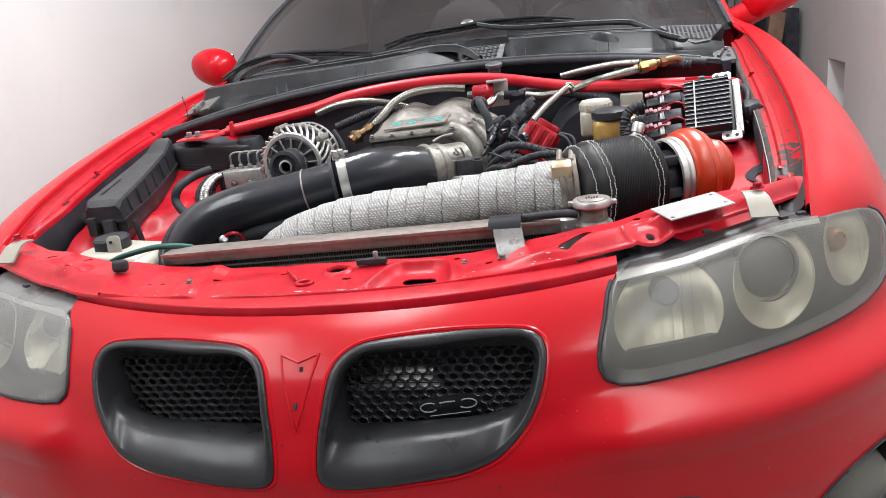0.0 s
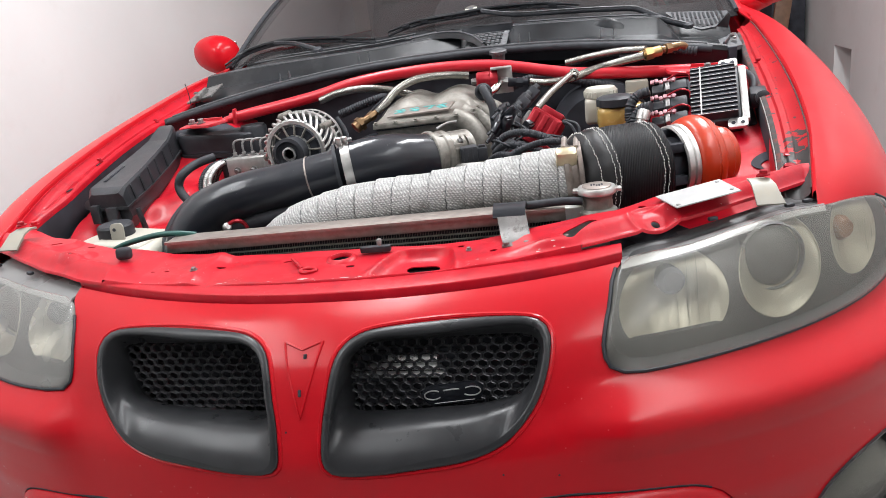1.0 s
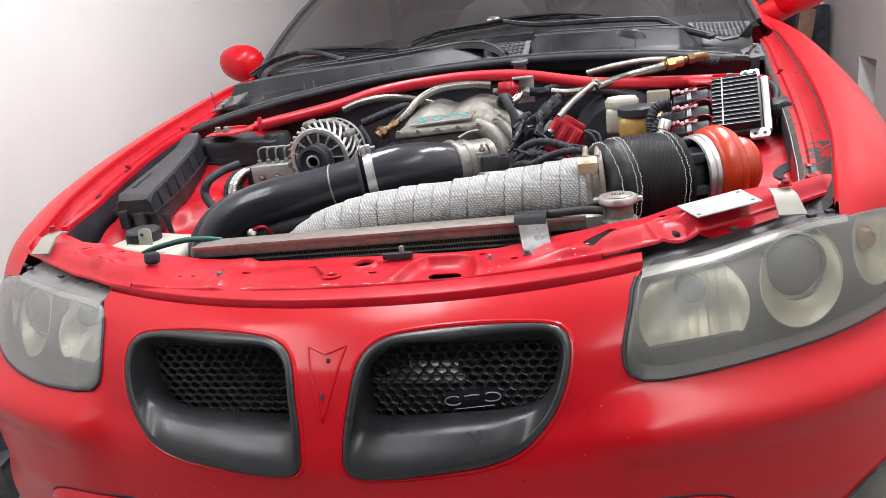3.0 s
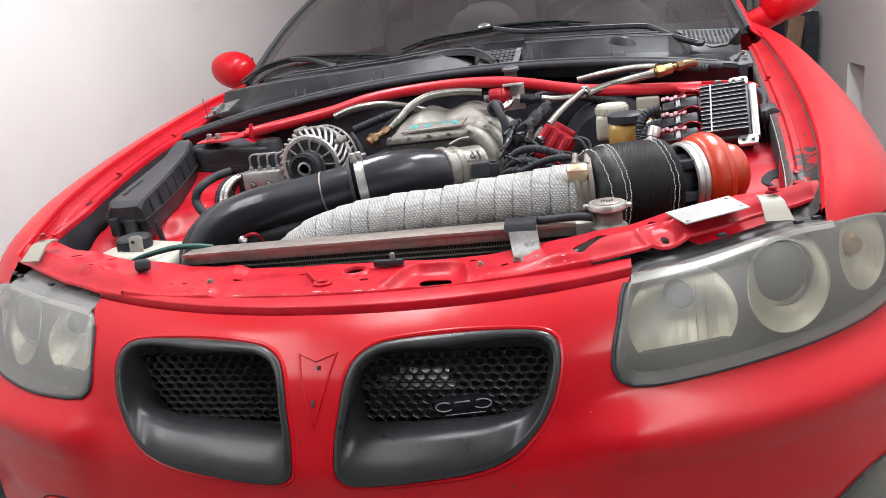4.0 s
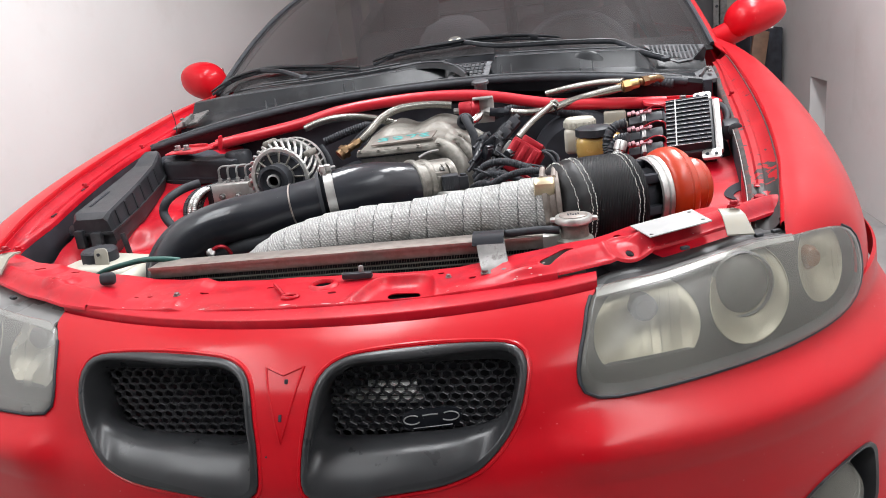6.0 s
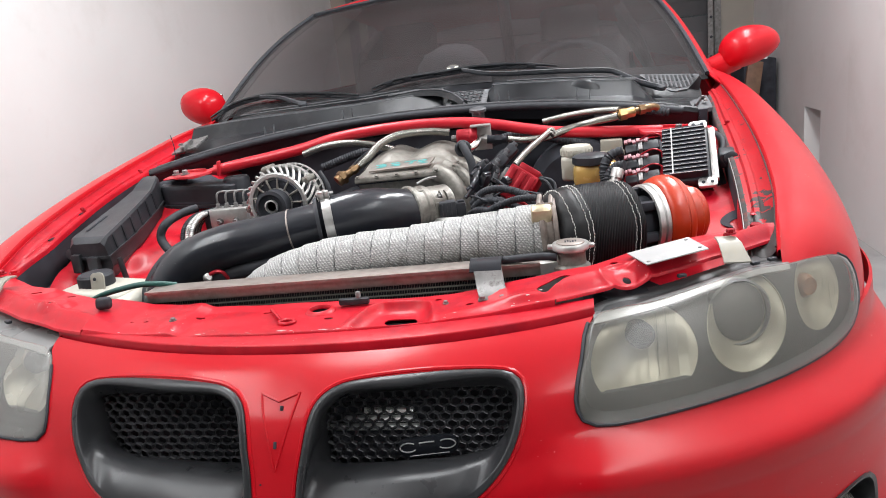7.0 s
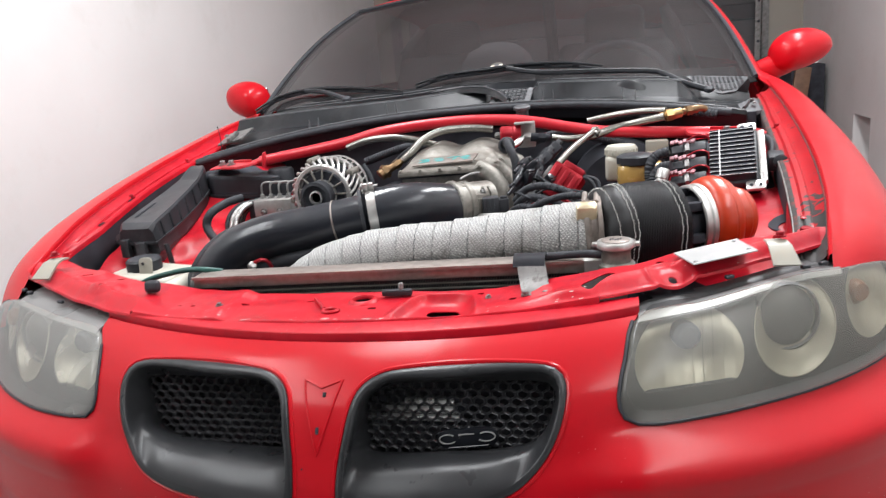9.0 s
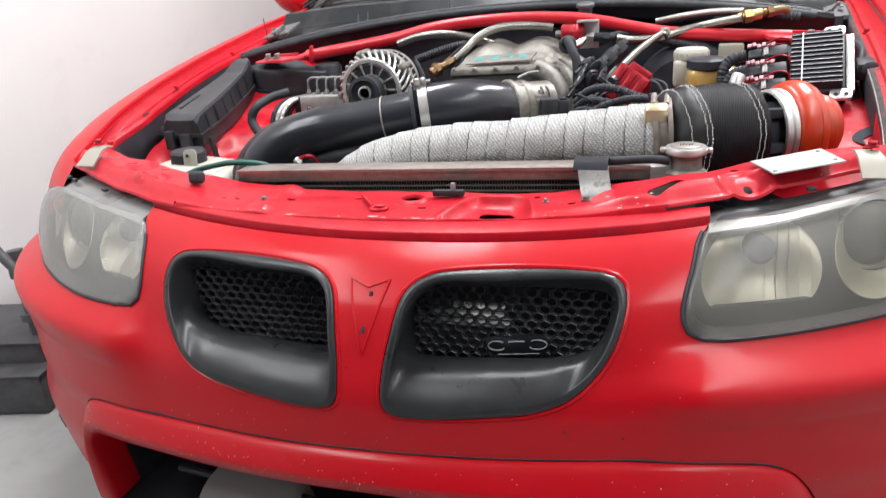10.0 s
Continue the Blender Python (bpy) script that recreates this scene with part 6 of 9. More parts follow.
def wheel(s, y):
    w = tagged(new("wheel"), "black tyre on a dark alloy wheel")
    w.parent = car
    m = axis_matrix((s * 0.77, y, 0.325), (s, 0, 0))
    bm = bmesh.new()
    lathe(bm, [(0.22, -0.11), (0.29, -0.115), (0.318, -0.10), (0.325, -0.06), (0.325, 0.06), (0.318, 0.10), (0.29, 0.115), (0.22, 0.11)], m, 48, False)
    t = part("tyre", bm, TYRE, w)
    bm = bmesh.new()
    lathe(bm, [(0.225, 0.10), (0.21, 0.06), (0.06, 0.05), (0.05, 0.08), (0.001, 0.085)], m, 32, False)
    part("rim", bm, ALU, w)


for s in (-1, 1):
    for y in (0.86, 3.65):
        wheel(s, y)


def wiper(pts, blade, claws):
    w = tagged(new("wiper"), "black windscreen wiper arm and blade")
    w.parent = car
    arm = tube("arm", pts, lambda t: 0.0085 - 0.0035 * t, RUBBER, w, 8, 10)
    tube("arm_edge", [Vector(p) + Vector((0, -0.005, 0.006)) for p in pts], lambda t: 0.0022 - 0.0006 * t, COWL_WORN, arm, 8, 6)
    bm = bmesh.new()
    lathe(bm, [(0.011, -0.004), (0.0135, 0.0), (0.012, 0.006), (0.006, 0.009), (0.001, 0.0092)], axis_matrix(Vector(pts[0]), (0, -0.35, 0.94)), 24)
    part("pivot_cap", bm, RUBBER, w)
    b = tube("blade", blade, 0.0042, RUBBER, w, 8, 8)
    up = [Vector(p) + Vector((0, -0.004, 0.009)) for p in blade]
    tube("blade_rail", up, lambda t: 0.0026 + 0.0030 * math.sin(t * math.pi), COWL, b, 8, 8)
    line = curve_points(blade, 12)
    for q in claws:
        k = int(q * (len(line) - 1))
        d = (line[min(k + 1, len(line) - 1)] - line[max(k - 1, 0)]).normalized()
        bm = bmesh.new()
        box(bm, line[k] + Vector((0, -0.002, 0.005)), (0.022, 0.010, 0.012), (20, -math.degrees(math.atan2(d.z, d.x)), math.degrees(math.atan2(d.y, d.x))), 0.002)
        part("bridge", bm, RUBBER, b)


wiper([(-0.385, 1.244, 0.940), (-0.43, 1.285, 0.951), (-0.487, 1.337, 0.962), (-0.571, 1.390, 0.968)],
      [(-0.752, 1.402, 0.912), (-0.71, 1.415, 0.934), (-0.664, 1.421, 0.950), (-0.553, 1.390, 0.965), (-0.399, 1.316, 0.961), (-0.278, 1.256, 0.952), (-0.211, 1.222, 0.944)],
      (0.20, 0.30, 0.38, 0.46, 0.56, 0.66, 0.78))
wiper([(0.596, 1.225, 0.896), (0.539, 1.246, 0.917), (0.492, 1.280, 0.941), (0.457, 1.289, 0.951), (0.333, 1.265, 0.9615), (0.170, 1.248, 0.971), (0.076, 1.276, 0.989)],
      [(-0.179, 1.247, 0.957), (-0.10, 1.275, 0.975), (0.027, 1.285, 0.982), (0.12, 1.2995, 0.986), (0.2345, 1.3075, 0.981), (0.332, 1.3035, 0.966)],
      (0.14, 0.24, 0.34, 0.46, 0.58, 0.72, 0.86))
sticker = thing("round_sticker", "small round white sticker with a grey centre on the windscreen", "sticker", at=(0.0392, 1.340, 0.999))
bm = bmesh.new()
lathe(bm, [(0.017, 0), (0.017, 0.0006)], axis_matrix((0, 0, 0), (0, -0.4, 0.9)), 28)
part("disc", bm, WHITE_TANK, sticker)
bm = bmesh.new()
lathe(bm, [(0.007, 0.0006), (0.007, 0.001)], axis_matrix((0, 0, 0), (0, -0.4, 0.9)), 20)
part("centre_mark", bm, COWL_WORN, sticker)


# ---- black steel stand on the floor ----
def stand():
    st = thing("jack_stand", "black steel jack stand on the concrete floor beside the car", "jack stand", at=(-1.27, 0.60, 0))
    for name, c, size, bevel in (("base_block", (-0.08, 0.02, 0.085), (0.30, 0.24, 0.168), 0.008), ("top_plate", (-0.08, 0.02, 0.172), (0.31, 0.25, 0.006), 0.002),
                                 ("step_block", (0.03, -0.08, 0.055), (0.17, 0.12, 0.108), 0.008), ("step_plate", (0.03, -0.08, 0.112), (0.18, 0.13, 0.006), 0.002)):
        bm = bmesh.new()
        box(bm, c, size, (0, 0, 14), bevel)
        part(name, bm, STAND_PAINT, st)
    tube("post", [(0.05, -0.01, 0.17), (0.03, 0.0, 0.40)], 0.020, STAND_PAINT, st, 2)
    tube("collar", [(0.046, -0.008, 0.215), (0.044, -0.008, 0.235)], 0.032, STAND_PAINT, st, 2)
    tube("collar", [(0.036, -0.003, 0.33), (0.034, -0.002, 0.35)], 0.027, STAND_PAINT, st, 2)
    tube("leg", [(0.06, -0.01, 0.22), (0.13, 0.02, 0.09), (0.15, 0.03, 0.0)], 0.012, STAND_PAINT, st, 3)
    tube("arm", [(0.12, -0.05, 0.32), (0.03, -0.05, 0.42), (-0.06, -0.05, 0.53)], 0.013, STAND_PAINT, st, 4)


stand()


# ---- engine bay ----
def bay_bottom():
    # added dark sheet hides the floor below the engine
    bm = bmesh.new()
    box(bm, (0, 0.66, 0.36), (1.3, 0.86, 0.02))
    part("bay_bottom", bm, DARK, car)
    bm = bmesh.new()
    box(bm, (0.02, 0.70, 0.575), (0.50, 0.56, 0.22), bevel=0.03)
    box(bm, (-0.05, 0.44, 0.55), (0.34, 0.10, 0.20), bevel=0.02)
    e = tagged(part("engine_block", bm, DARK), "grimy dark engine block deep in the bay", "engine block")
    for x in (-0.20, 0.22):
        bm = bmesh.new()
        box(bm, (x, 0.74, 0.70), (0.11, 0.46, 0.07), (0, -18 if x < 0 else 18, 0), 0.02, 3)
        tagged(part("valve_cover", bm, BLACK_PLASTIC), "black valve cover on the engine", "valve cover", "valve covers")


bay_bottom()


def radiator():
    r = thing("radiator", "aluminium radiator with a dark finned core", "radiator", at=(0.01, 0.24, 0.40))
    y0, y1, z0, z1 = 0.213, 0.236, 0.728, 0.737
    a = math.degrees(math.atan2(y1 - y0, 0.62))
    rot = (0, -math.degrees(math.atan2(z1 - z0, 0.62)), a)
    r.matrix_world = pose(0.01, 0.24, 0.40, *rot)
    m = pose(0.01, 0.24, 0.40, *rot).inverted()
    top = 0.330
    bm = bmesh.new()
    box(bm, (0, 0.008, top - 0.009), (0.615, 0.040, 0.019), bevel=0.002)
    box(bm, (0, -0.014, top - 0.001), (0.615, 0.004, 0.004))
    part("top_tank", bm, ALU_DULL, r, "brownish dull aluminium top tank")
    bm = bmesh.new()
    box(bm, (0, 0.012, 0.145), (0.60, 0.03, 0.34))
    part("core", bm, DARK, r)
    for z in (top - 0.0265, top - 0.0345, top - 0.0425):
        bm = bmesh.new()
        box(bm, (0, -0.0065, z), (0.60, 0.005, 0.0014))
        part("cooling_tube", bm, ALU, r)
    bm = bmesh.new()
    for z in (top - 0.0225, top - 0.0305, top - 0.0385):
        for k in range(150):
            x = -0.298 + 0.004 * k
            v = [bm.verts.new(p) for p in ((x, -0.0055, z - 0.003), (x + 0.0008, -0.0055, z - 0.003), (x + 0.0022, -0.0055, z + 0.003), (x + 0.0014, -0.0055, z + 0.003))]
            bm.faces.new(v)
    tagged(part("fin_strip", bm, ALU_DULL, r), kind="stuff")
    bm = bmesh.new()
    box(bm, (0.335, 0.014, 0.17), (0.07, 0.05, 0.32), bevel=0.006)
    part("side_tank", bm, ALU_BRIGHT, r)
    # filler neck and cap
    mm = m @ pose(0.357, 0.252, 0.726) @ Matrix.Diagonal((0.80, 0.80, 0.97, 1))
    bm = bmesh.new()
    lathe(bm, [(0.034, -0.006), (0.034, 0.000), (0.027, 0.004), (0.0255, 0.016), (0.027, 0.022), (0.030, 0.025)], mm, 36)
    part("filler_neck", bm, ALU, r)
    bm = bmesh.new()
    lathe(bm, [(0.031, 0.024), (0.0335, 0.026), (0.034, 0.031), (0.032, 0.034), (0.022, 0.035), (0.020, 0.0335), (0.001, 0.034)], mm, 40)
    for s in (-1, 1):
        box(bm, (mm @ Vector((s * 0.036, 0.0, 0.029))), (0.009, 0.012, 0.006), (0, 0, 0), 0.002)
    cap = part("filler_cap", bm, ALU_BRIGHT, r, "worn chrome filler cap")
    bm = bmesh.new()
    lathe(bm, [(0.0255, 0.0338), (0.0250, 0.0357), (0.0245, 0.0360)], mm, 32)
    part("cap_disc", bm, ALU_DULL, cap, "dull bronze cap disc with dark marks")
    for k in range(5):
        bm = bmesh.new()
        box(bm, mm @ Vector((-0.009 + 0.0045 * k, 0.003 * math.sin(k * 2), 0.0362)), (0.0022, 0.009 - 0.001 * (k % 3), 0.0004))
        part("cap_mark", bm, DARK, cap)


radiator()

tube("overflow_hose", [(0.337, 0.240, 0.742), (0.315, 0.240, 0.744), (0.285, 0.243, 0.742), (0.258, 0.248, 0.739)], 0.0058, RUBBER)
tagged(bpy.data.objects["overflow_hose"], "short black rubber hose on the filler neck", "hose")


def strap():
    s = thing("radiator_strap", "galvanised steel strap with a dark taped top over the radiator", "strap", at=(0.243, 0.20, 0.72))
    bm = bmesh.new()
    rws = []
    for x, y, z in ((0.237, 0.246, 0.735), (0.237, 0.232, 0.746), (0.239, 0.216, 0.744), (0.243, 0.200, 0.727), (0.247, 0.184, 0.714), (0.251, 0.166, 0.7105), (0.252, 0.150, 0.711)):
        rws.append([(x - 0.243 + k * 0.020, y - 0.20, z - 0.72) for k in (-1, -0.3, 0.3, 1)])
    grid(bm, rws)
    thicken(bm, 0.002)
    part("plate", bm, STRAP, s)
    bm = bmesh.new()
    rws = []
    for y, z in ((0.250, 0.738), (0.240, 0.748), (0.226, 0.750), (0.212, 0.745), (0.206, 0.736)):
        rws.append([(-0.006 + k * 0.0225, y - 0.20, z - 0.72) for k in (-1, -0.5, 0, 0.5, 1)])
    grid(bm, rws)
    thicken(bm, 0.003)
    part("tape", bm, GLOSS_BLACK, s)
    for dx in (-0.014, 0.013):
        bolt("strap_bolt", (0.008 + dx, -0.045, -0.008), (0, 0, 1), 0.0042, STEEL, s, 0.005)


strap()


def charge_pipe():
    c = thing("charge_pipe", "gloss black intercooler pipe with a steel clamp", "pipe", at=(-0.10, 0.40, 0.70))
    o = Vector((-0.10, 0.40, 0.70))
    ctrl = [Vector(p) - o for p in ((-0.37, 0.345, 0.50), (-0.368, 0.350, 0.60), (-0.354, 0.360, 0.676), (-0.314, 0.376, 0.725), (-0.250, 0.394, 0.748), (-0.165, 0.412, 0.758), (-0.072, 0.432, 0.771),
                                    (-0.005, 0.457, 0.776), (0.030, 0.482, 0.770), (0.059, 0.514, 0.760))]
    pts = curve_points(ctrl, 10)
    bm = bmesh.new()
    sweep(bm, pts, lambda t: 0.0390 + (0.0070 if t > 0.672 else 0) + 0.001 * max(0, 1 - abs(t - 0.672) / 0.01), 28)
    part("tube", bm, GLOSS_BLACK, c)
    # clamp
    q = Vector((-0.062, 0.4350, 0.772)) - o
    d = Vector((1, 0.32, 0.08)).normalized()
    m = axis_matrix(q, d)
    bm = bmesh.new()
    lathe(bm, [(0.0468, -0.008), (0.0482, -0.0075), (0.0482, 0.0075), (0.0468, 0.008)], m, 40, False)
    cl = part("clamp_band", bm, ALU_BRIGHT, c, "bright steel band clamp")
    bm = bmesh.new()
    for k in (-1, 1):
        box(bm, q + Vector((0.0 + k * 0.004, -0.016 + k * 0.004, 0.052)), (0.010, 0.006, 0.016), (20, 0, 0), 0.002)
    part("clamp_lug", bm, ALU_BRIGHT, cl)
    bm = bmesh.new()
    sweep(bm, [q + Vector((-0.012, -0.022, 0.052)), q + Vector((0.012, 0.0, 0.052))], 0.003, 8)
    part("clamp_screw", bm, STEEL, cl)
    q2 = Vector((-0.128, 0.4195, 0.7630)) - o
    bm = bmesh.new()
    lathe(bm, [(0.0388, -0.0015), (0.0402, -0.0012), (0.0402, 0.0012), (0.0388, 0.0015)], axis_matrix(q2, Vector((1, 0.20, 0.12))), 40, False)
    part("weld_bead", bm, ALU_DULL, c)
    # wider silicone sleeve edge
    bm = bmesh.new()
    lathe(bm, [(0.0390, -0.002), (0.0466, -0.0015), (0.0470, 0.003), (0.0465, 0.005)], axis_matrix(q + d * -0.02, d), 40, False)
    part("sleeve_edge", bm, RUBBER, c)


charge_pipe()
tube("intake_hose", [(-0.395, 0.345, 0.48), (-0.393, 0.36, 0.60), (-0.380, 0.38, 0.678), (-0.338, 0.404, 0.726), (-0.275, 0.425, 0.740), (-0.2, 0.45, 0.722)], 0.032, RUBBER, n=8, seg=20)
tagged(bpy.data.objects["intake_hose"], "matt black rubber intake hose behind the charge pipe", "hose")
tube("lower_hose", [(-0.325, 0.368, 0.60), (-0.322, 0.378, 0.650), (-0.303, 0.385, 0.680), (-0.270, 0.385, 0.692), (-0.225, 0.388, 0.704), (-0.170, 0.394, 0.711), (-0.10, 0.41, 0.712)], 0.0145, RUBBER, n=8, seg=16)
tagged(bpy.data.objects["lower_hose"], "thin black rubber hose under the charge pipe", "hose")


def wrapped_pipe():
    w = thing("wrapped_exhaust_pipe", "exhaust pipe wound with silver heat wrap tape", "exhaust pipe", at=(0.05, 0.32, 0.70))
    o = Vector((0.05, 0.32, 0.70))
    ctrl = [Vector(p) - o for p in ((-0.245, 0.33, 0.58), (-0.195, 0.314, 0.650), (-0.140, 0.306, 0.694), (-0.075, 0.307, 0.721), (0.01, 0.314, 0.736), (0.12, 0.325, 0.741), (0.22, 0.333, 0.747), (0.315, 0.338, 0.755))]
    pts = curve_points(ctrl, 60)
    fr = frames_along(pts)
    bm = bmesh.new()
    seg, run, rings = 40, 0.0, []
    rng = random.Random(2)
    width = 0.0285
    for i, (p, (t, s, u)) in enumerate(zip(pts, fr)):
        if i:
            run += (p - pts[i - 1]).length
        ring = []
        for k in range(seg):
            a = math.tau * k / seg
            ph = (run / width + k / seg) % 1.0
            turn = int(run / width + k / seg)
            lift = 0.0016 * (1 - ph) - 0.0014 * (ph > 0.94) + 0.0009 * math.sin(turn * 2.3 + a * 2)
            taper = 0.80 + 0.20 * min(1, run / 0.22)
            r = (0.0385 + 0.006 * min(1, max(0, (run - 0.40) / 0.15))) * taper + lift
            ring.append(bm.verts.new(p + (s * math.cos(a) + u * math.sin(a)) * r))
        rings.append(ring)
    for A, B in zip(rings, rings[1:]):
        for k in range(seg):
            bm.faces.new((A[k], A[(k + 1) % seg], B[(k + 1) % seg], B[k]))
    bm.faces.new(rings[-1])
    part("tape_winding", bm, WRAP, w, sharp=70)
    # frayed dark seam thread
    path, run = [], 0.0
    steps = 1400
    L = sum((b - a).length for a, b in zip(pts, pts[1:]))
    cum = [0.0]
    for a, b in zip(pts, pts[1:]):
        cum.append(cum[-1] + (b - a).length)
    for j in range(steps):
        d = L * 0.998 * j / steps
        i = int(np.searchsorted(cum, d))
        i = min(max(i, 1), len(pts) - 1)
        f = (d - cum[i - 1]) / (cum[i] - cum[i - 1])
        p = pts[i - 1].lerp(pts[i], f)
        t, s, u = fr[i]
        a = -math.tau * d / width
        taper = 0.80 + 0.20 * min(1, d / 0.22)
        r = (0.0385 + 0.006 * min(1, max(0, (d - 0.40) / 0.15))) * taper + 0.0004
        path.append(p + (s * math.cos(a) + u * math.sin(a)) * r + t * (0.0008 * math.sin(j * 1.9)))
    bm = bmesh.new()
    sweep(bm, path, lambda q: 0.00035 + 0.0002 * math.sin(q * 190), 5, True)
    part("seam_thread", bm, COWL_WORN, w)
    m = axis_matrix(Vector((0.312, 0.338, 0.757)) - o, (1, 0.06, 0.05))
    bm = bmesh.new()
    lathe(bm, [(0.040, -0.004), (0.048, 0.0), (0.048, 0.006), (0.043, 0.010), (0.043, 0.018), (0.049, 0.020), (0.049, 0.026), (0.03, 0.028)], m, 36)
    part("flange", bm, ALU_DULL, w)
    bm = bmesh.new()
    box(bm, m @ Vector((0.0, 0.0, 0.008)) + Vector((-0.004, -0.032, 0.030)), (0.031, 0.018, 0.038), (30, 0, 4), 0.005)
    part("clamp_saddle", bm, GOLD_ZINC, w, "yellow zinc clamp saddle")
    bm = bmesh.new()
    for dx in (-0.008, 0.010):
        sweep(bm, [m @ Vector((0, 0, 0.008)) + Vector((dx, -0.02, 0.044)), m @ Vector((0, 0, 0.008)) + Vector((dx, 0.022, 0.050))], 0.0045, 10)
    part("clamp_bolt", bm, ALU_DULL, w)


wrapped_pipe()


def turbo():
    t = thing("turbocharger", "turbocharger in a black ribbed blanket with an orange hose", "turbocharger", at=(0.40, 0.39, 0.70))
    o = Vector((0.40, 0.39, 0.70))
    d = Vector((1, 0.46, -0.01)).normalized()
    m = axis_matrix(Vector((0.333, 0.351, 0.745)) - o, d) @ Matrix.Diagonal((0.94, 0.94, 0.95, 1))
    bm = bmesh.new()
    rng = random.Random(7)
    prof = [(0.030, -0.012), (0.052, -0.010), (0.066, -0.002), (0.0735, 0.010), (0.0755, 0.020), (0.0725, 0.026), (0.0765, 0.034), (0.079, 0.06), (0.0785, 0.09), (0.0770, 0.104), (0.0735, 0.110), (0.0765, 0.116), (0.075, 0.126), (0.066, 0.130)]
    rings = lathe(bm, prof, m, 64)
    for ring in rings:
        for k, v in enumerate(ring):
            c = m.inverted() @ v.co
            f = 1 + 0.012 * math.sin(k * 0.9 + c.z * 60) * (1.5 if c.z < 0.02 else 0.5)
            v.co = m @ Vector((c.x * f, c.y * f, c.z))
    bl = part("blanket", bm, BLANKET, t, "black ribbed heat blanket")
    # smooth cloth end sewn on the blanket
    bm = bmesh.new()
    rings = lathe(bm, [(0.028, -0.016), (0.046, -0.0155), (0.060, -0.011), (0.0705, -0.003), (0.0765, 0.009), (0.0785, 0.019), (0.0775, 0.024), (0.0785, 0.029), (0.0780, 0.0345), (0.0755, 0.0352)], m, 64)
    for ring in rings:
        for k, v in enumerate(ring):
            c = m.inverted() @ v.co
            f = 1 + 0.010 * math.sin(k * 0.7 + c.z * 110) + 0.006 * math.sin(k * 1.9 - c.z * 60)
            v.co = m @ Vector((c.x * f, c.y * f, c.z + 0.0012 * math.sin(k * 0.8)))
    part("blanket_end", bm, SOFT_BLACK, bl, "smooth black cloth end")
    # rows of white stitching
    for h, r in ((0.0245, 0.0785), (0.0320, 0.0790), (0.1070, 0.0762), (0.1145, 0.0768), (0.003, 0.0748)):
        bm = bmesh.new()
        for k in range(96):
            a0, a1 = math.tau * k / 96, math.tau * (k + 0.70) / 96
            sweep(bm, [m @ Vector((rr * math.cos(a), rr * math.sin(a), h + 0.0007 * math.sin(k * 1.7) + 0.0010 * math.sin(k * 0.33))) for a, rr in ((a0, r - 0.0006), ((a0 + a1) / 2, r + 0.0012), (a1, r - 0.0006))], 0.00055, 5)
        part("stitching", bm, WHITE_THREAD, bl, "white zigzag stitching")
    for r, a0, n in ((0.044, 2.2, 16),):
        bm = bmesh.new()
        for k in range(n):
            a = a0 + k * 0.09
            sweep(bm, [m @ Vector((r * math.cos(b), r * math.sin(b), -0.0165)) for b in (a, a + 0.055)], 0.0009, 5)
        part("stitching", bm, WHITE_THREAD, bl)
    # dark centre section
    bm = bmesh.new()
    lathe(bm, [(0.045, 0.125), (0.045, 0.165)], m, 32)
    hub = part("centre_housing", bm, DARK, t)
    for k in range(6):
        a = math.tau * k / 6 + 0.3
        bm = bmesh.new()
        box(bm, m @ Vector((0.052 * math.cos(a), 0.052 * math.sin(a), 0.145)), (0.034, 0.014, 0.014), (0, 0, 25), 0.002)
        part("housing_lug", bm, DARK, hub)
    # dark disc stands in for the shade inside the ring's open mouth
    bm = bmesh.new()
    lathe(bm, [(0.060, 0.178), (0.050, 0.174), (0.020, 0.173), (0.001, 0.172)], m, 40)
    part("mouth_shade", bm, DARK, t)
    # compressor ring and orange hose
    bm = bmesh.new()
    lathe(bm, [(0.054, 0.178), (0.0565, 0.160), (0.060, 0.157), (0.0635, 0.159), (0.064, 0.164), (0.0615, 0.1655), (0.0615, 0.169), (0.0645, 0.171), (0.065, 0.177), (0.062, 0.181)], m, 56, False)
    part("clamp_ring", bm, ALU_BRIGHT, t, "bright machined ring")
    bm = bmesh.new()
    lathe(bm, [(0.058, 0.177), (0.066, 0.179), (0.0715, 0.186), (0.0745, 0.196), (0.0750, 0.2035), (0.0738, 0.2045), (0.0738, 0.2065), (0.0750, 0.2075), (0.0735, 0.214), (0.0695, 0.221), (0.062, 0.2255), (0.053, 0.228), (0.0500, 0.231), (0.0510, 0.238), (0.0515, 0.246), (0.0495, 0.2485), (0.0495, 0.251), (0.0475, 0.258), (0.043, 0.262), (0.03, 0.263)], m, 56)
    part("orange_hose", bm, ORANGE, t, "orange silicone hose")


turbo()


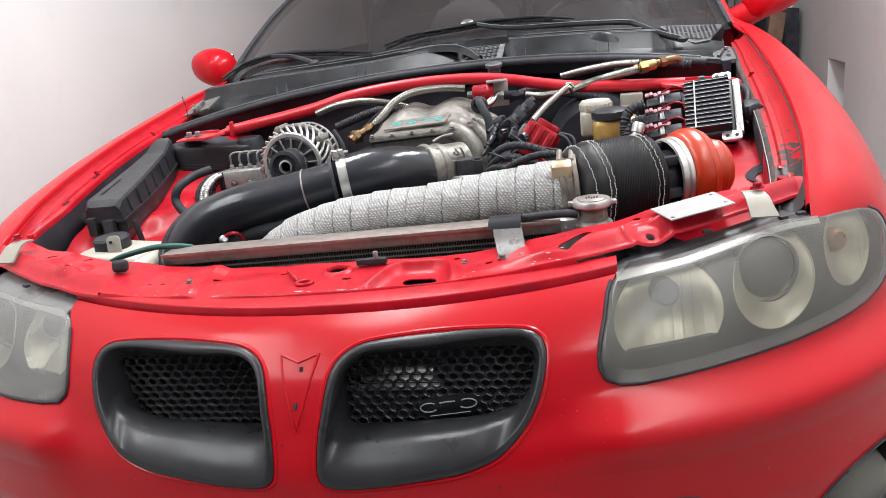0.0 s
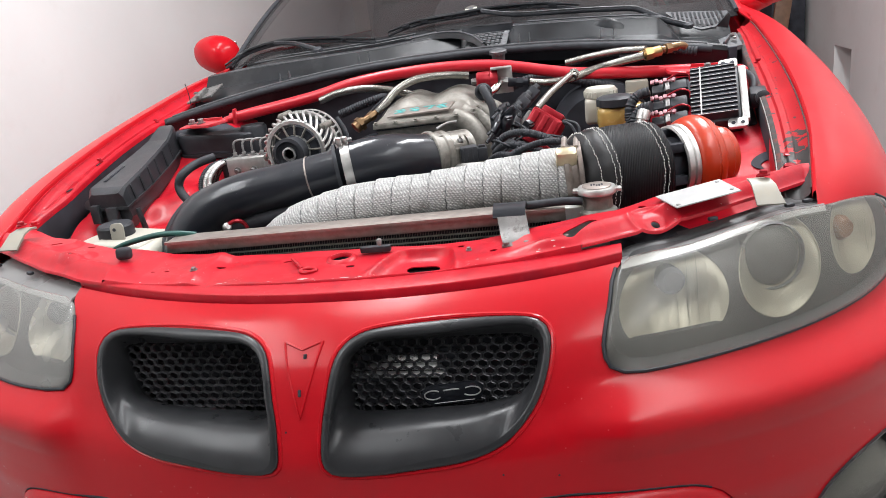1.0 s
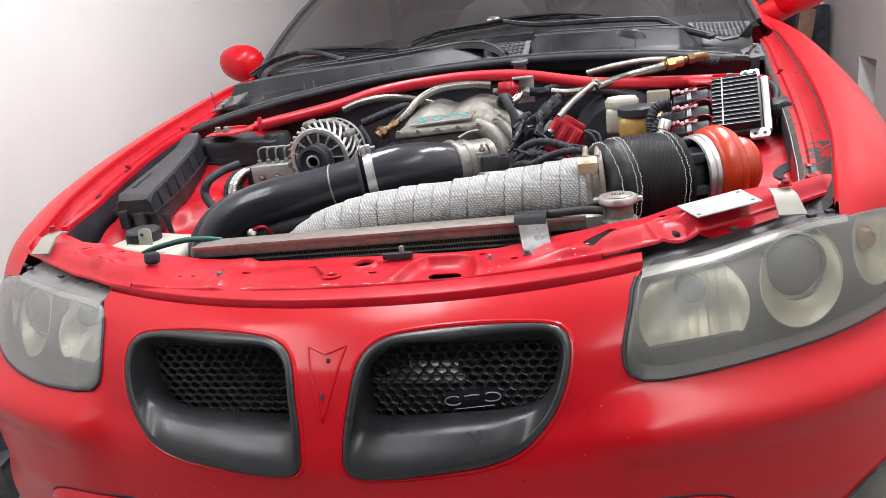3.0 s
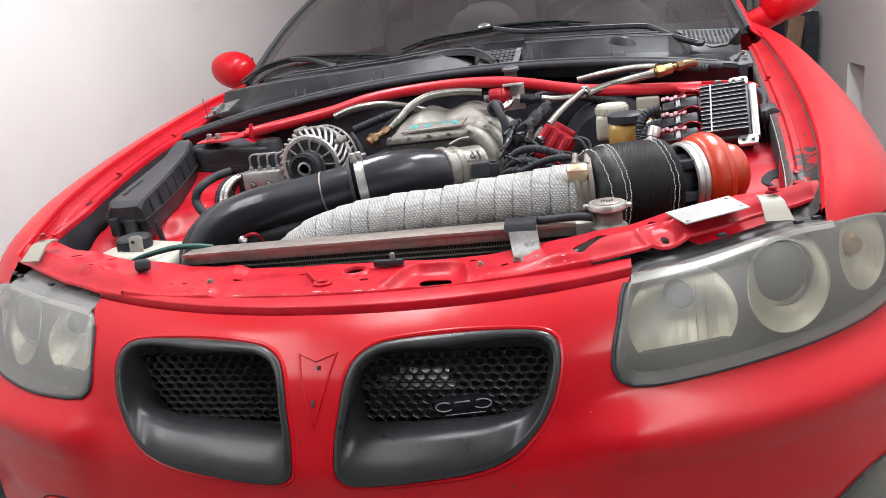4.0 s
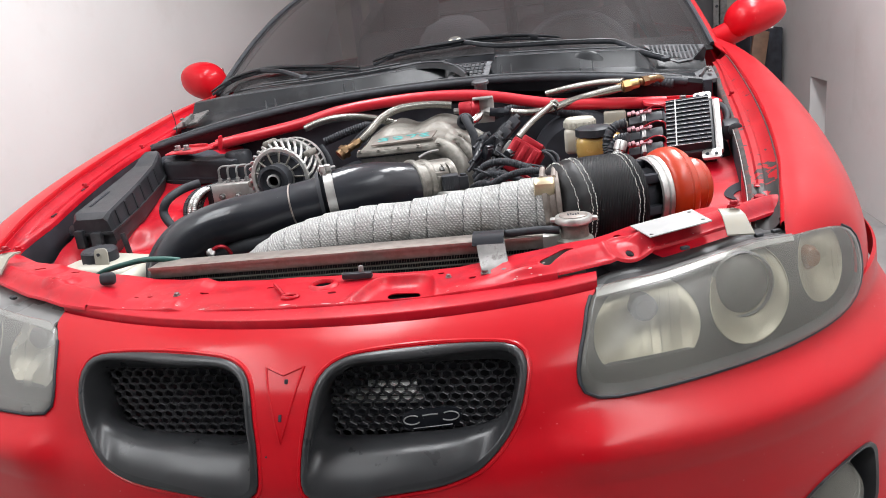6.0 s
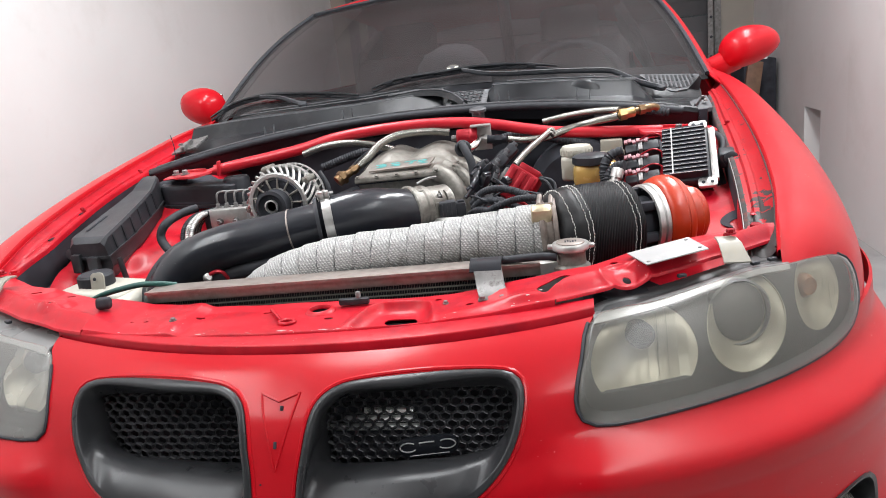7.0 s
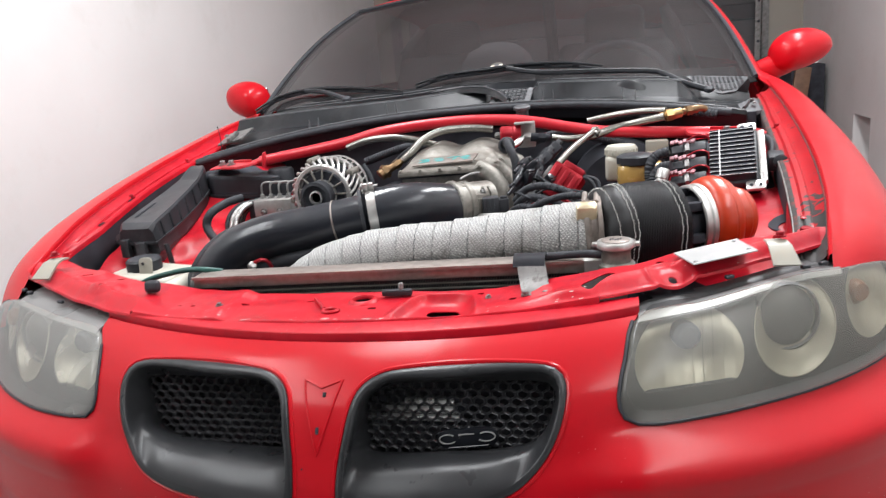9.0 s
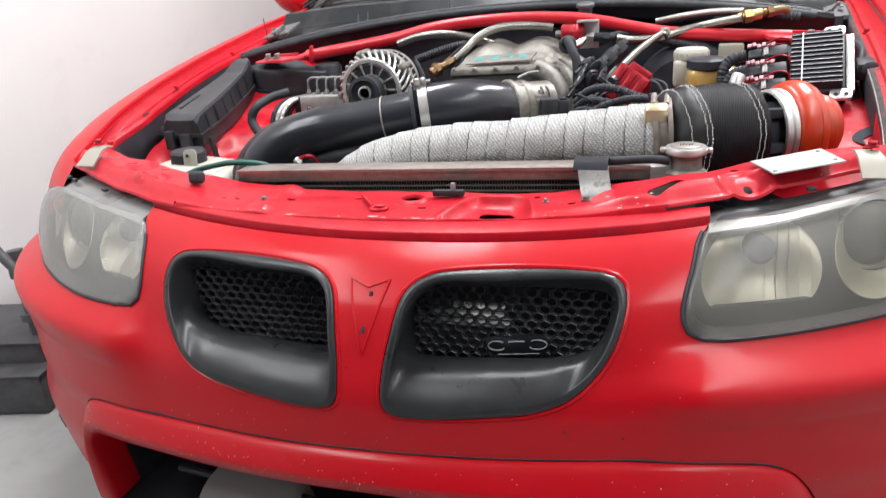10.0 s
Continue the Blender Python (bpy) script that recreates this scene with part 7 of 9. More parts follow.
def alternator():
    a = thing("alternator", "bare aluminium alternator with a black pulley", "alternator", at=(-0.190, 0.55, 0.785))
    m = axis_matrix((0, 0, 0), (0, -1, 0))
    m = pose(0, 0.0, 0.012) @ m
    bm = bmesh.new()
    lathe(bm, [(0.020, 0.030), (0.044, 0.028), (0.044, -0.06), (0.02, -0.062)], m, 32)
    part("rotor", bm, DARK, a)
    bm = bmesh.new()
    lathe(bm, [(0.049, 0.028), (0.050, 0.034), (0.056, 0.034), (0.0585, 0.031), (0.0575, 0.027)], m, 48, False)
    lathe(bm, [(0.063, -0.008), (0.0675, -0.009), (0.0675, -0.013), (0.062, -0.014)], m, 48, False)
    lathe(bm, [(0.060, -0.012), (0.0665, -0.012), (0.0665, -0.024), (0.060, -0.024)], m, 48, False)
    lathe(bm, [(0.058, -0.056), (0.0625, -0.052), (0.0625, -0.064), (0.045, -0.070), (0.010, -0.071)], m, 48, False)
    lathe(bm, [(0.018, 0.038), (0.027, 0.036), (0.029, 0.030), (0.029, 0.026)], m, 32, False)
    body = part("housing", bm, ALU_BRIGHT, a)
    bm = bmesh.new()
    for k in range(13):
        t = math.tau * k / 13
        sweep(bm, [m @ Vector((r * math.cos(t), r * math.sin(t), h)) for r, h in ((0.028, 0.032), (0.040, 0.033), (0.052, 0.031))], 0.0022, 6)
    part("spokes", bm, ALU, body)
    bm = bmesh.new()
    for k in range(30):
        t = math.tau * k / 30
        sweep(bm, [m @ Vector((r * math.cos(b), r * math.sin(b), h)) for b, h, r in ((t, 0.031, 0.057), (t + 0.10, 0.026, 0.0635), (t + 0.24, 0.010, 0.0665), (t + 0.36, -0.010, 0.0660))], 0.0027, 6)
        sweep(bm, [m @ Vector((0.062 * math.cos(b), 0.062 * math.sin(b), h)) for b, h in ((t, -0.022), (t + 0.06, -0.054))], 0.0019, 5)
    part("cooling_ribs", bm, ALU_BRIGHT, body)
    for t in (0.6, 1.9, 3.3, 4.9):
        bm = bmesh.new()
        lathe(bm, [(0.007, -0.02), (0.007, 0.022), (0.004, 0.024)], m @ pose(0.066 * math.cos(t), 0.066 * math.sin(t), 0), 12)
        part("lug", bm, ALU, body)
    bm = bmesh.new()
    lathe(bm, [(0.027, 0.034), (0.029, 0.040), (0.0275, 0.046), (0.029, 0.052), (0.0275, 0.058), (0.030, 0.064), (0.030, 0.068), (0.024, 0.070), (0.022, 0.064), (0.014, 0.062)], m, 40)
    p = part("pulley", bm, RUBBER, a, "black grooved pulley")
    bm = bmesh.new()
    lathe(bm, [(0.013, 0.060), (0.013, 0.066), (0.010, 0.067), (0.009, 0.062), (0.004, 0.062)], m, 24)
    part("pulley_nut", bm, ALU_BRIGHT, p)
    tube("rear_cable", [(0.05, 0.075, 0.05), (0.066, 0.07, 0.02), (0.07, 0.06, -0.02)], 0.006, RUBBER, a)


alternator()


def abs_block():
    b = thing("brake_block", "aluminium brake valve block with steel lines", "valve block", at=(-0.380, 0.70, 0.740))
    bm = bmesh.new()
    box(bm, (0, 0, 0), (0.085, 0.05, 0.045), (0, 0, 4), 0.003)
    part("body", bm, ALU_BRIGHT, b)
    for k in range(4):
        x = -0.030 + 0.021 * k
        bolt("port", (x, 0.0, 0.0225), (0, 0, 1), 0.005, STEEL, b, 0.008)
        tube("line", [(x, 0.0, 0.025), (x, 0.0, 0.045), (x + 0.002, 0.004, 0.054), (x + 0.012, 0.012, 0.056), (x + 0.035, 0.03, 0.05)], 0.0024, STEEL, b, 5, 8)
    for x in (-0.018, 0.020):
        bolt("face_bolt", (x, -0.0255, -0.004), (0, -1, 0), 0.0055, STEEL, b, 0.008)
    bm = bmesh.new()
    box(bm, (-0.050, 0.0, -0.005), (0.016, 0.045, 0.05), (0, 0, 4), 0.003)
    part("bracket", bm, BLACK_PLASTIC, b)
    for k in range(3):
        tube("hard_line", [(-0.045 - 0.006 * k, -0.01, 0.01), (-0.068 - 0.006 * k, -0.02, -0.01), (-0.078 - 0.006 * k, -0.03, -0.05)], 0.003, BRAID, b, 5, 8)


abs_block()


def loft(bm, sections, caps=True):
    """Skin a row of closed sections with the same number of points."""
    vs = [[bm.verts.new(p) for p in sec] for sec in sections]
    n = len(vs[0])
    for A, B in zip(vs, vs[1:]):
        for k in range(n):
            bm.faces.new((A[k], A[(k + 1) % n], B[(k + 1) % n], B[k]))
    if caps:
        bm.faces.new(vs[0][::-1])
        bm.faces.new(vs[-1])
    bmesh.ops.recalc_face_normals(bm, faces=bm.faces[:])


def fuse_box():
    o = Vector((-0.57, 0.60, 0.66))
    f = thing("fuse_box", "long black plastic fuse box with a scuffed faceted lid", "fuse box", at=o)
    # y, left x, right x, height of the lid's top, of the seam, of the foot
    ST = [(0.440, -0.592, -0.518, 0.764, 0.732, 0.690), (0.455, -0.597, -0.518, 0.770, 0.736, 0.684), (0.55, -0.606, -0.534, 0.785, 0.745, 0.690), (0.64, -0.615, -0.553, 0.799, 0.757, 0.702), (0.715, -0.623, -0.570, 0.812, 0.768, 0.722),
          (0.765, -0.630, -0.583, 0.829, 0.777, 0.735), (0.80, -0.634, -0.602, 0.836, 0.784, 0.742)]

    def at(y):
        return [float(np.interp(y, [r[0] for r in ST], [r[k] for r in ST])) for k in range(1, 6)]

    ys = np.unique(np.concatenate([np.linspace(0.440, 0.80, 22), [r[0] for r in ST]]))
    bm = bmesh.new()
    secs = []
    for i, y in enumerate(ys):
        l, r, top, seam, _ = at(y)
        e = 0.004 if 0 < i < len(ys) - 1 else 0.008
        tip = 0.0 if 0 < i < len(ys) - 1 else 0.004
        secs.append([Vector(p) - o for p in ((l - 0.002, y, seam), (l, y, top - e - tip), (l + e, y, top - tip), (l + e + 0.006, y, top - tip - 0.0012), (r - e - 0.006, y, top - tip - 0.0012), (r - e, y, top - tip), (r, y, top - e - tip), (r + 0.005, y, seam))])
    loft(bm, secs)
    lid = part("lid", bm, FUSE, f, sharp=24)
    bm = bmesh.new()
    loft(bm, [[Vector(p) - o for p in ((at(y)[0] - 0.004, y, at(y)[3] + 0.001), (at(y)[1] + 0.009, y, at(y)[3] + 0.001), (at(y)[1] + 0.009, y, at(y)[3] - 0.004), (at(y)[0] - 0.004, y, at(y)[3] - 0.004))] for y in np.linspace(0.437, 0.803, 12)])
    part("seam_rim", bm, FUSE, f)
    bm = bmesh.new()
    loft(bm, [[Vector(p) - o for p in ((at(y)[0] + 0.004, y, at(y)[3] - 0.002), (at(y)[1] + 0.002, y, at(y)[3] - 0.002), (at(y)[1] + 0.006, y, (at(y)[3] + at(y)[4]) / 2), (at(y)[1] - 0.006, y, at(y)[4]), (at(y)[0] + 0.010, y, at(y)[4]))] for y in np.linspace(0.445, 0.79, 12)])
    part("tray", bm, FUSE, f, sharp=24)
    for y in (0.475, 0.52, 0.565, 0.61, 0.66, 0.705):
        l, r, top, seam, _ = at(y)
        bm = bmesh.new()
        loft(bm, [[Vector(p) - o for p in ((r - 0.003, y - 0.003, top - 0.004), (r + 0.0022, y - 0.0022, top - 0.006), (r + 0.0022, y + 0.0022, top - 0.006), (r - 0.003, y + 0.003, top - 0.004))],
                  [Vector(p) - o for p in ((r + 0.002, y - 0.003, seam + 0.002), (r + 0.0075, y - 0.0022, seam + 0.002), (r + 0.0075, y + 0.0022, seam + 0.002), (r + 0.002, y + 0.003, seam + 0.002))]])
        part("rib", bm, FUSE, lid)
    for k, y in enumerate((0.50, 0.525, 0.55)):
        l, r, top, seam, _ = at(y)
        bm = bmesh.new()
        box(bm, Vector((l + 0.018, y, top - 0.0004)) - o, (0.005, 0.030, 0.001), (8, 0, 6))
        part("lid_mark", bm, DARK, lid)
    for x, z, w in ((-0.580, 0.722, 0.018), (-0.545, 0.716, 0.022)):
        bm = bmesh.new()
        box(bm, Vector((x, 0.436, z)) - o, (w, 0.014, 0.036), (0, 0, 4), 0.003)
        part("catch", bm, FUSE, f)
    bm = bmesh.new()
    lathe(bm, [(0.005, 0), (0.0095, 0.001), (0.0095, 0.005), (0.005, 0.006)], axis_matrix(Vector((-0.610, 0.462, 0.735)) - o, (-0.2, -1, 0.4)), 18)
    box(bm, Vector((-0.604, 0.475, 0.718)) - o, (0.010, 0.02, 0.035), (0, 0, 0), 0.003)
    part("mounting_eye", bm, FUSE, f)
    bm = bmesh.new()
    box(bm, Vector((-0.500, 0.455, 0.700)) - o, (0.006, 0.012, 0.05), (0, -8, 0), 0.002)
    part("foot_clip", bm, FUSE, f)
    d = thing("air_duct", "black plastic duct box beside the fuse box", "duct", at=(-0.485, 0.80, 0.77))
    bm = bmesh.new()
    prof = rounded_rect(0.185, 0.075, 0.030, 6)
    loft(bm, [[pose(-0.012, 0.0, 0.0, 3, 4, 6) @ Vector((x * k, y * k, z)) for x, y in prof] for z, k in ((-0.012, 0.98), (0.026, 1.0), (0.034, 0.985), (0.0365, 0.95))])
    case = part("case", bm, BLACK_PLASTIC, d, sharp=30)
    bm = bmesh.new()
    loft(bm, [[pose(-0.012, 0.0, 0.0, 3, 4, 6) @ Vector((x * k, y * k, z)) for x, y in prof] for z, k in ((-0.016, 1.0), (-0.0155, 1.035), (-0.008, 1.035), (-0.0075, 1.0))])
    part("seam_rim", bm, BLACK_PLASTIC, case)
    bm = bmesh.new()
    lathe(bm, [(0.030, -0.02), (0.031, 0.036), (0.027, 0.042), (0.01, 0.043)], pose(0.070, 0.018, 0.0), 28)
    part("drum", bm, BLACK_PLASTIC, d)
    bm = bmesh.new()
    box(bm, (-0.02, -0.036, -0.004), (0.10, 0.004, 0.006), (0, 4, 6), 0.001)
    part("clip_rail", bm, DARK, d)
    tube("corner_hose", [(-0.412, 0.615, 0.781), (-0.439, 0.59, 0.775), (-0.456, 0.556, 0.762), (-0.466, 0.548, 0.739), (-0.452, 0.540, 0.716), (-0.42, 0.53, 0.69)], 0.0088, RUBBER, None, 8, 14)
    tagged(bpy.data.objects["corner_hose"], "black rubber coolant hose curving down", "hose")


fuse_box()


def coolant_tank():
    t = thing("expansion_tank", "white plastic expansion tank with a black cap", "coolant tank", at=(-0.495, 0.362, 0.64))
    bm = bmesh.new()
    box(bm, (0, 0, 0.0), (0.19, 0.12, 0.10), (0, 0, -4), 0.018, 3)
    box(bm, (0.03, -0.002, 0.044), (0.10, 0.10, 0.03), (0, 4, -4), 0.010, 3)
    part("body", bm, WHITE_TANK, t)
    bm = bmesh.new()
    lathe(bm, [(0.028, 0.045), (0.028, 0.062), (0.0315, 0.065), (0.0315, 0.083), (0.028, 0.087), (0.001, 0.088)], pose(0.000, 0.004, -0.006), 28)
    part("cap", bm, BLACK_PLASTIC, t)
    bm = bmesh.new()
    o = rounded_rect(0.024, 0.040, 0.008)
    prism(bm, o, pose(0.022, -0.022, 0.068, 80, 0, 10), 0.004, 0.001)
    box(bm, (0.030, -0.020, 0.048), (0.04, 0.012, 0.012), (0, 20, 10), 0.003)
    tab = part("tab", bm, CREAM, t, "cream plastic lug with a hole")
    bm = bmesh.new()
    lathe(bm, [(0.003, 0), (0.003, 0.0012)], axis_matrix((0.020, -0.0268, 0.078), (0, -1, 0.15)), 12)
    part("tab_hole", bm, DARK, tab)
    tube("green_hose", [(-0.47, 0.285, 0.675), (-0.448, 0.272, 0.694), (-0.41, 0.258, 0.712), (-0.36, 0.246, 0.7255), (-0.325, 0.243, 0.7315), (-0.295, 0.248, 0.730), (-0.27, 0.256, 0.724)], 0.0046, GREEN, None, 8, 12)
    tagged(bpy.data.objects["green_hose"], "thin dark green rubber hose along the radiator", "hose")


coolant_tank()


def intake():
    t = thing("intake_manifold", "cast aluminium intake manifold with a painted lid plate", "intake manifold", at=(0.02, 0.77, 0.742))
    o = Vector((0.02, 0.77, 0.76))
    bm = bmesh.new()
    rows = []
    nx, ny = 34, 30
    for j in range(ny):
        v = j / (ny - 1)
        row = []
        for i in range(nx):
            u = i / (nx - 1)
            x = -0.072 + 0.190 * u + 0.012 * v * (u - 0.5)
            y = 0.655 + 0.035 * u + 0.22 * v
            z = 0.829 + 0.012 * v
            k = max(0, min(1, (v - 0.30) / 0.28))
            k = k * k * (3 - 2 * k)
            hump = max(math.exp(-((u - 0.24) / 0.20) ** 2), math.exp(-((u - 0.70) / 0.24) ** 2))
            z += 0.023 * k * hump - 0.012 * max(0, u - 0.9) * 8
            row.append(Vector((x, y, z)) - o)
        rows.append(row)
    grid(bm, rows)
    # walls taper in below the rim
    loop = rows[0] + [r[-1] for r in rows[1:]] + rows[-1][-2::-1] + [r[0] for r in rows[-2:0:-1]]
    c = Vector((0.025, 0.78, 0)) - o
    levels = []
    for inset, dz in ((-0.003, 0.0), (-0.006, -0.003), (-0.006, -0.010), (0.002, -0.013), (0.012, -0.045), (0.045, -0.105), (0.05, -0.13)):
        lv = []
        for p in loop:
            d = Vector((c.x - p.x, c.y - p.y, 0)).normalized()
            lv.append(p + d * inset + Vector((0, 0, dz)))
        levels.append(lv)
    vs = [[bm.verts.new(p) for p in lv] for lv in levels]
    n = len(loop)
    for A, B in zip(vs, vs[1:]):
        for k in range(n):
            bm.faces.new((A[k], A[(k + 1) % n], B[(k + 1) % n], B[k]))
    b = part("plenum", bm, ALU, t, sharp=45)
    bm = bmesh.new()
    sweep(bm, [p + Vector((0, 0, -0.0005)) for p in levels[3]] + [levels[3][0]], 0.0016, 6, False)
    part("gasket", bm, DARK, b)
    # small lid bolts on the rim
    for x, y in ((-0.070, 0.662), (-0.03, 0.664), (0.01, 0.671), (0.05, 0.678), (0.09, 0.685), (0.118, 0.72), (0.120, 0.77), (0.122, 0.82)):
        bolt("rim_bolt", Vector((x, y - (0.007 if x < 0.1 else 0), 0.8285)) - o, (0, -0.25, 1), 0.0038, ALU, t, 0.004)
    # runners on the flank
    for k in range(4):
        y = 0.70 + 0.052 * k
        tube("runner", [Vector(p) - o for p in ((0.080 + 0.011 * k, y, 0.822), (0.112 + 0.012 * k, y - 0.006, 0.806), (0.134 + 0.014 * k, y - 0.016, 0.772), (0.150 + 0.014 * k, y - 0.026, 0.715))], lambda s: 0.0195 - 0.001 * s, ALU, t, 6, 16)
    # lid plate with painted shapes
    m = pose(*(Vector((0.016, 0.722, 0.8395)) - o), 9, -1, 9)
    bm = bmesh.new()
    prism(bm, [(-0.074, -0.026), (0.052, -0.026), (0.064, 0.022), (-0.046, 0.024)], m, 0.0035, 0.001)
    pl = part("lid_plate", bm, ALU_DULL, t)
    rnd = random.Random(12)
    for x, y, L, a in ((-0.050, 0.006, 0.022, 6), (-0.046, -0.002, 0.018, 6), (-0.050, -0.010, 0.022, 6), (-0.020, 0.007, 0.020, 8), (-0.018, -0.004, 0.022, 6), (-0.016, -0.011, 0.014, 6), (0.012, 0.008, 0.028, 5), (0.014, -0.004, 0.018, 60),
                       (0.038, 0.007, 0.020, 6), (0.036, -0.003, 0.020, 6), (0.040, -0.012, 0.018, 6)):
        bm = bmesh.new()
        q = m @ pose(x, y, 0.0037, 0, 0, a + rnd.uniform(-3, 3))
        prism(bm, [(-L / 2, -0.0018), (-L / 4, -0.0027), (L / 3, -0.0024), (L / 2, -0.0014), (L / 2, 0.0016), (L / 5, 0.0025), (-L / 3, 0.0021), (-L / 2, 0.0012)], q, 0.0005)
        part("painted_bar", bm, CYAN, pl, "faded cyan paint")
    # throttle body
    tb = thing("throttle_body", "cast aluminium throttle body with a black plug", "throttle body", at=(0.100, 0.549, 0.762))
    d = Vector((0.75, 0.66, -0.05)).normalized()
    m = axis_matrix((0, 0, 0), d)
    bm = bmesh.new()
    lathe(bm, [(0.044, -0.052), (0.0465, -0.050), (0.0465, -0.044), (0.043, -0.042), (0.0415, -0.030), (0.044, -0.027), (0.044, -0.018), (0.040, -0.014), (0.040, 0.03)], m, 36)
    part("bore", bm, ALU, tb)
    bm = bmesh.new()
    prism(bm, rounded_rect(0.080, 0.078, 0.018), m @ pose(0, -0.005, 0.002), 0.007, 0.0015)
    prism(bm, rounded_rect(0.074, 0.072, 0.018), m @ pose(0, -0.005, 0.009), 0.004, 0.001)
    prism(bm, rounded_rect(0.080, 0.078, 0.018), m @ pose(0, -0.005, 0.013), 0.008, 0.0015)
    part("flange", bm, ALU, tb)
    for a in (0.785, 2.356, 3.927, 5.498):
        bolt("flange_bolt", m @ Vector((0.044 * math.cos(a), -0.005 + 0.043 * math.sin(a), 0.002)), -d, 0.005, STEEL, tb, 0.006)
    bm = bmesh.new()
    lathe(bm, [(0.010, 0), (0.010, 0.007), (0.009, 0.008)], axis_matrix((-0.022, -0.040, 0.036), -d), 20)
    box(bm, (-0.010, -0.030, 0.024), (0.016, 0.010, 0.034), (0, 0, 40), 0.003)
    part("boss", bm, ALU, tb)
    bolt("boss_bolt", Vector((-0.022, -0.040, 0.036)) - d * 0.008, -d, 0.0055, STEEL, tb, 0.005)
    bm = bmesh.new()
    box(bm, (0.014, -0.026, -0.004), (0.030, 0.022, 0.054), (0, 4, 38), 0.003)
    box(bm, (0.020, -0.034, -0.004), (0.020, 0.010, 0.040), (0, 4, 38), 0.002)
    part("motor_cover", bm, ALU, tb)
    bm = bmesh.new()
    box(bm, (0.036, -0.034, 0.002), (0.030, 0.026, 0.030), (0, 0, 14), 0.002)
    for k in range(3):
        box(bm, (0.028 + 0.008 * k, -0.0485 + 0.002 * k, 0.002), (0.0035, 0.004, 0.026), (0, 0, 14), 0.0006)
    pg = part("plug", bm, BLACK_PLASTIC, tb)
    bm = bmesh.new()
    box(bm, (0.058, -0.028, 0.001), (0.020, 0.022, 0.024), (0, 0, 14), 0.002)
    box(bm, (0.060, -0.030, 0.014), (0.012, 0.010, 0.006), (0, 0, 14), 0.001)
    part("plug_socket", bm, RUBBER, pg)
    # spring and lever
    tube("lever_rod", [(-0.02, -0.02, 0.050), (-0.004, -0.005, 0.056), (0.012, 0.008, 0.056)], 0.0025, STEEL, tb, 4, 8)


intake()
tube("bypass_pipe", [(0.118, 0.505, 0.742), (0.136, 0.480, 0.748), (0.165, 0.470, 0.750), (0.188, 0.474, 0.748)], 0.0085, ALU_BRIGHT, n=6, seg=14)
tagged(bpy.data.objects["bypass_pipe"], "short pale aluminium pipe beside the throttle body", "pipe")


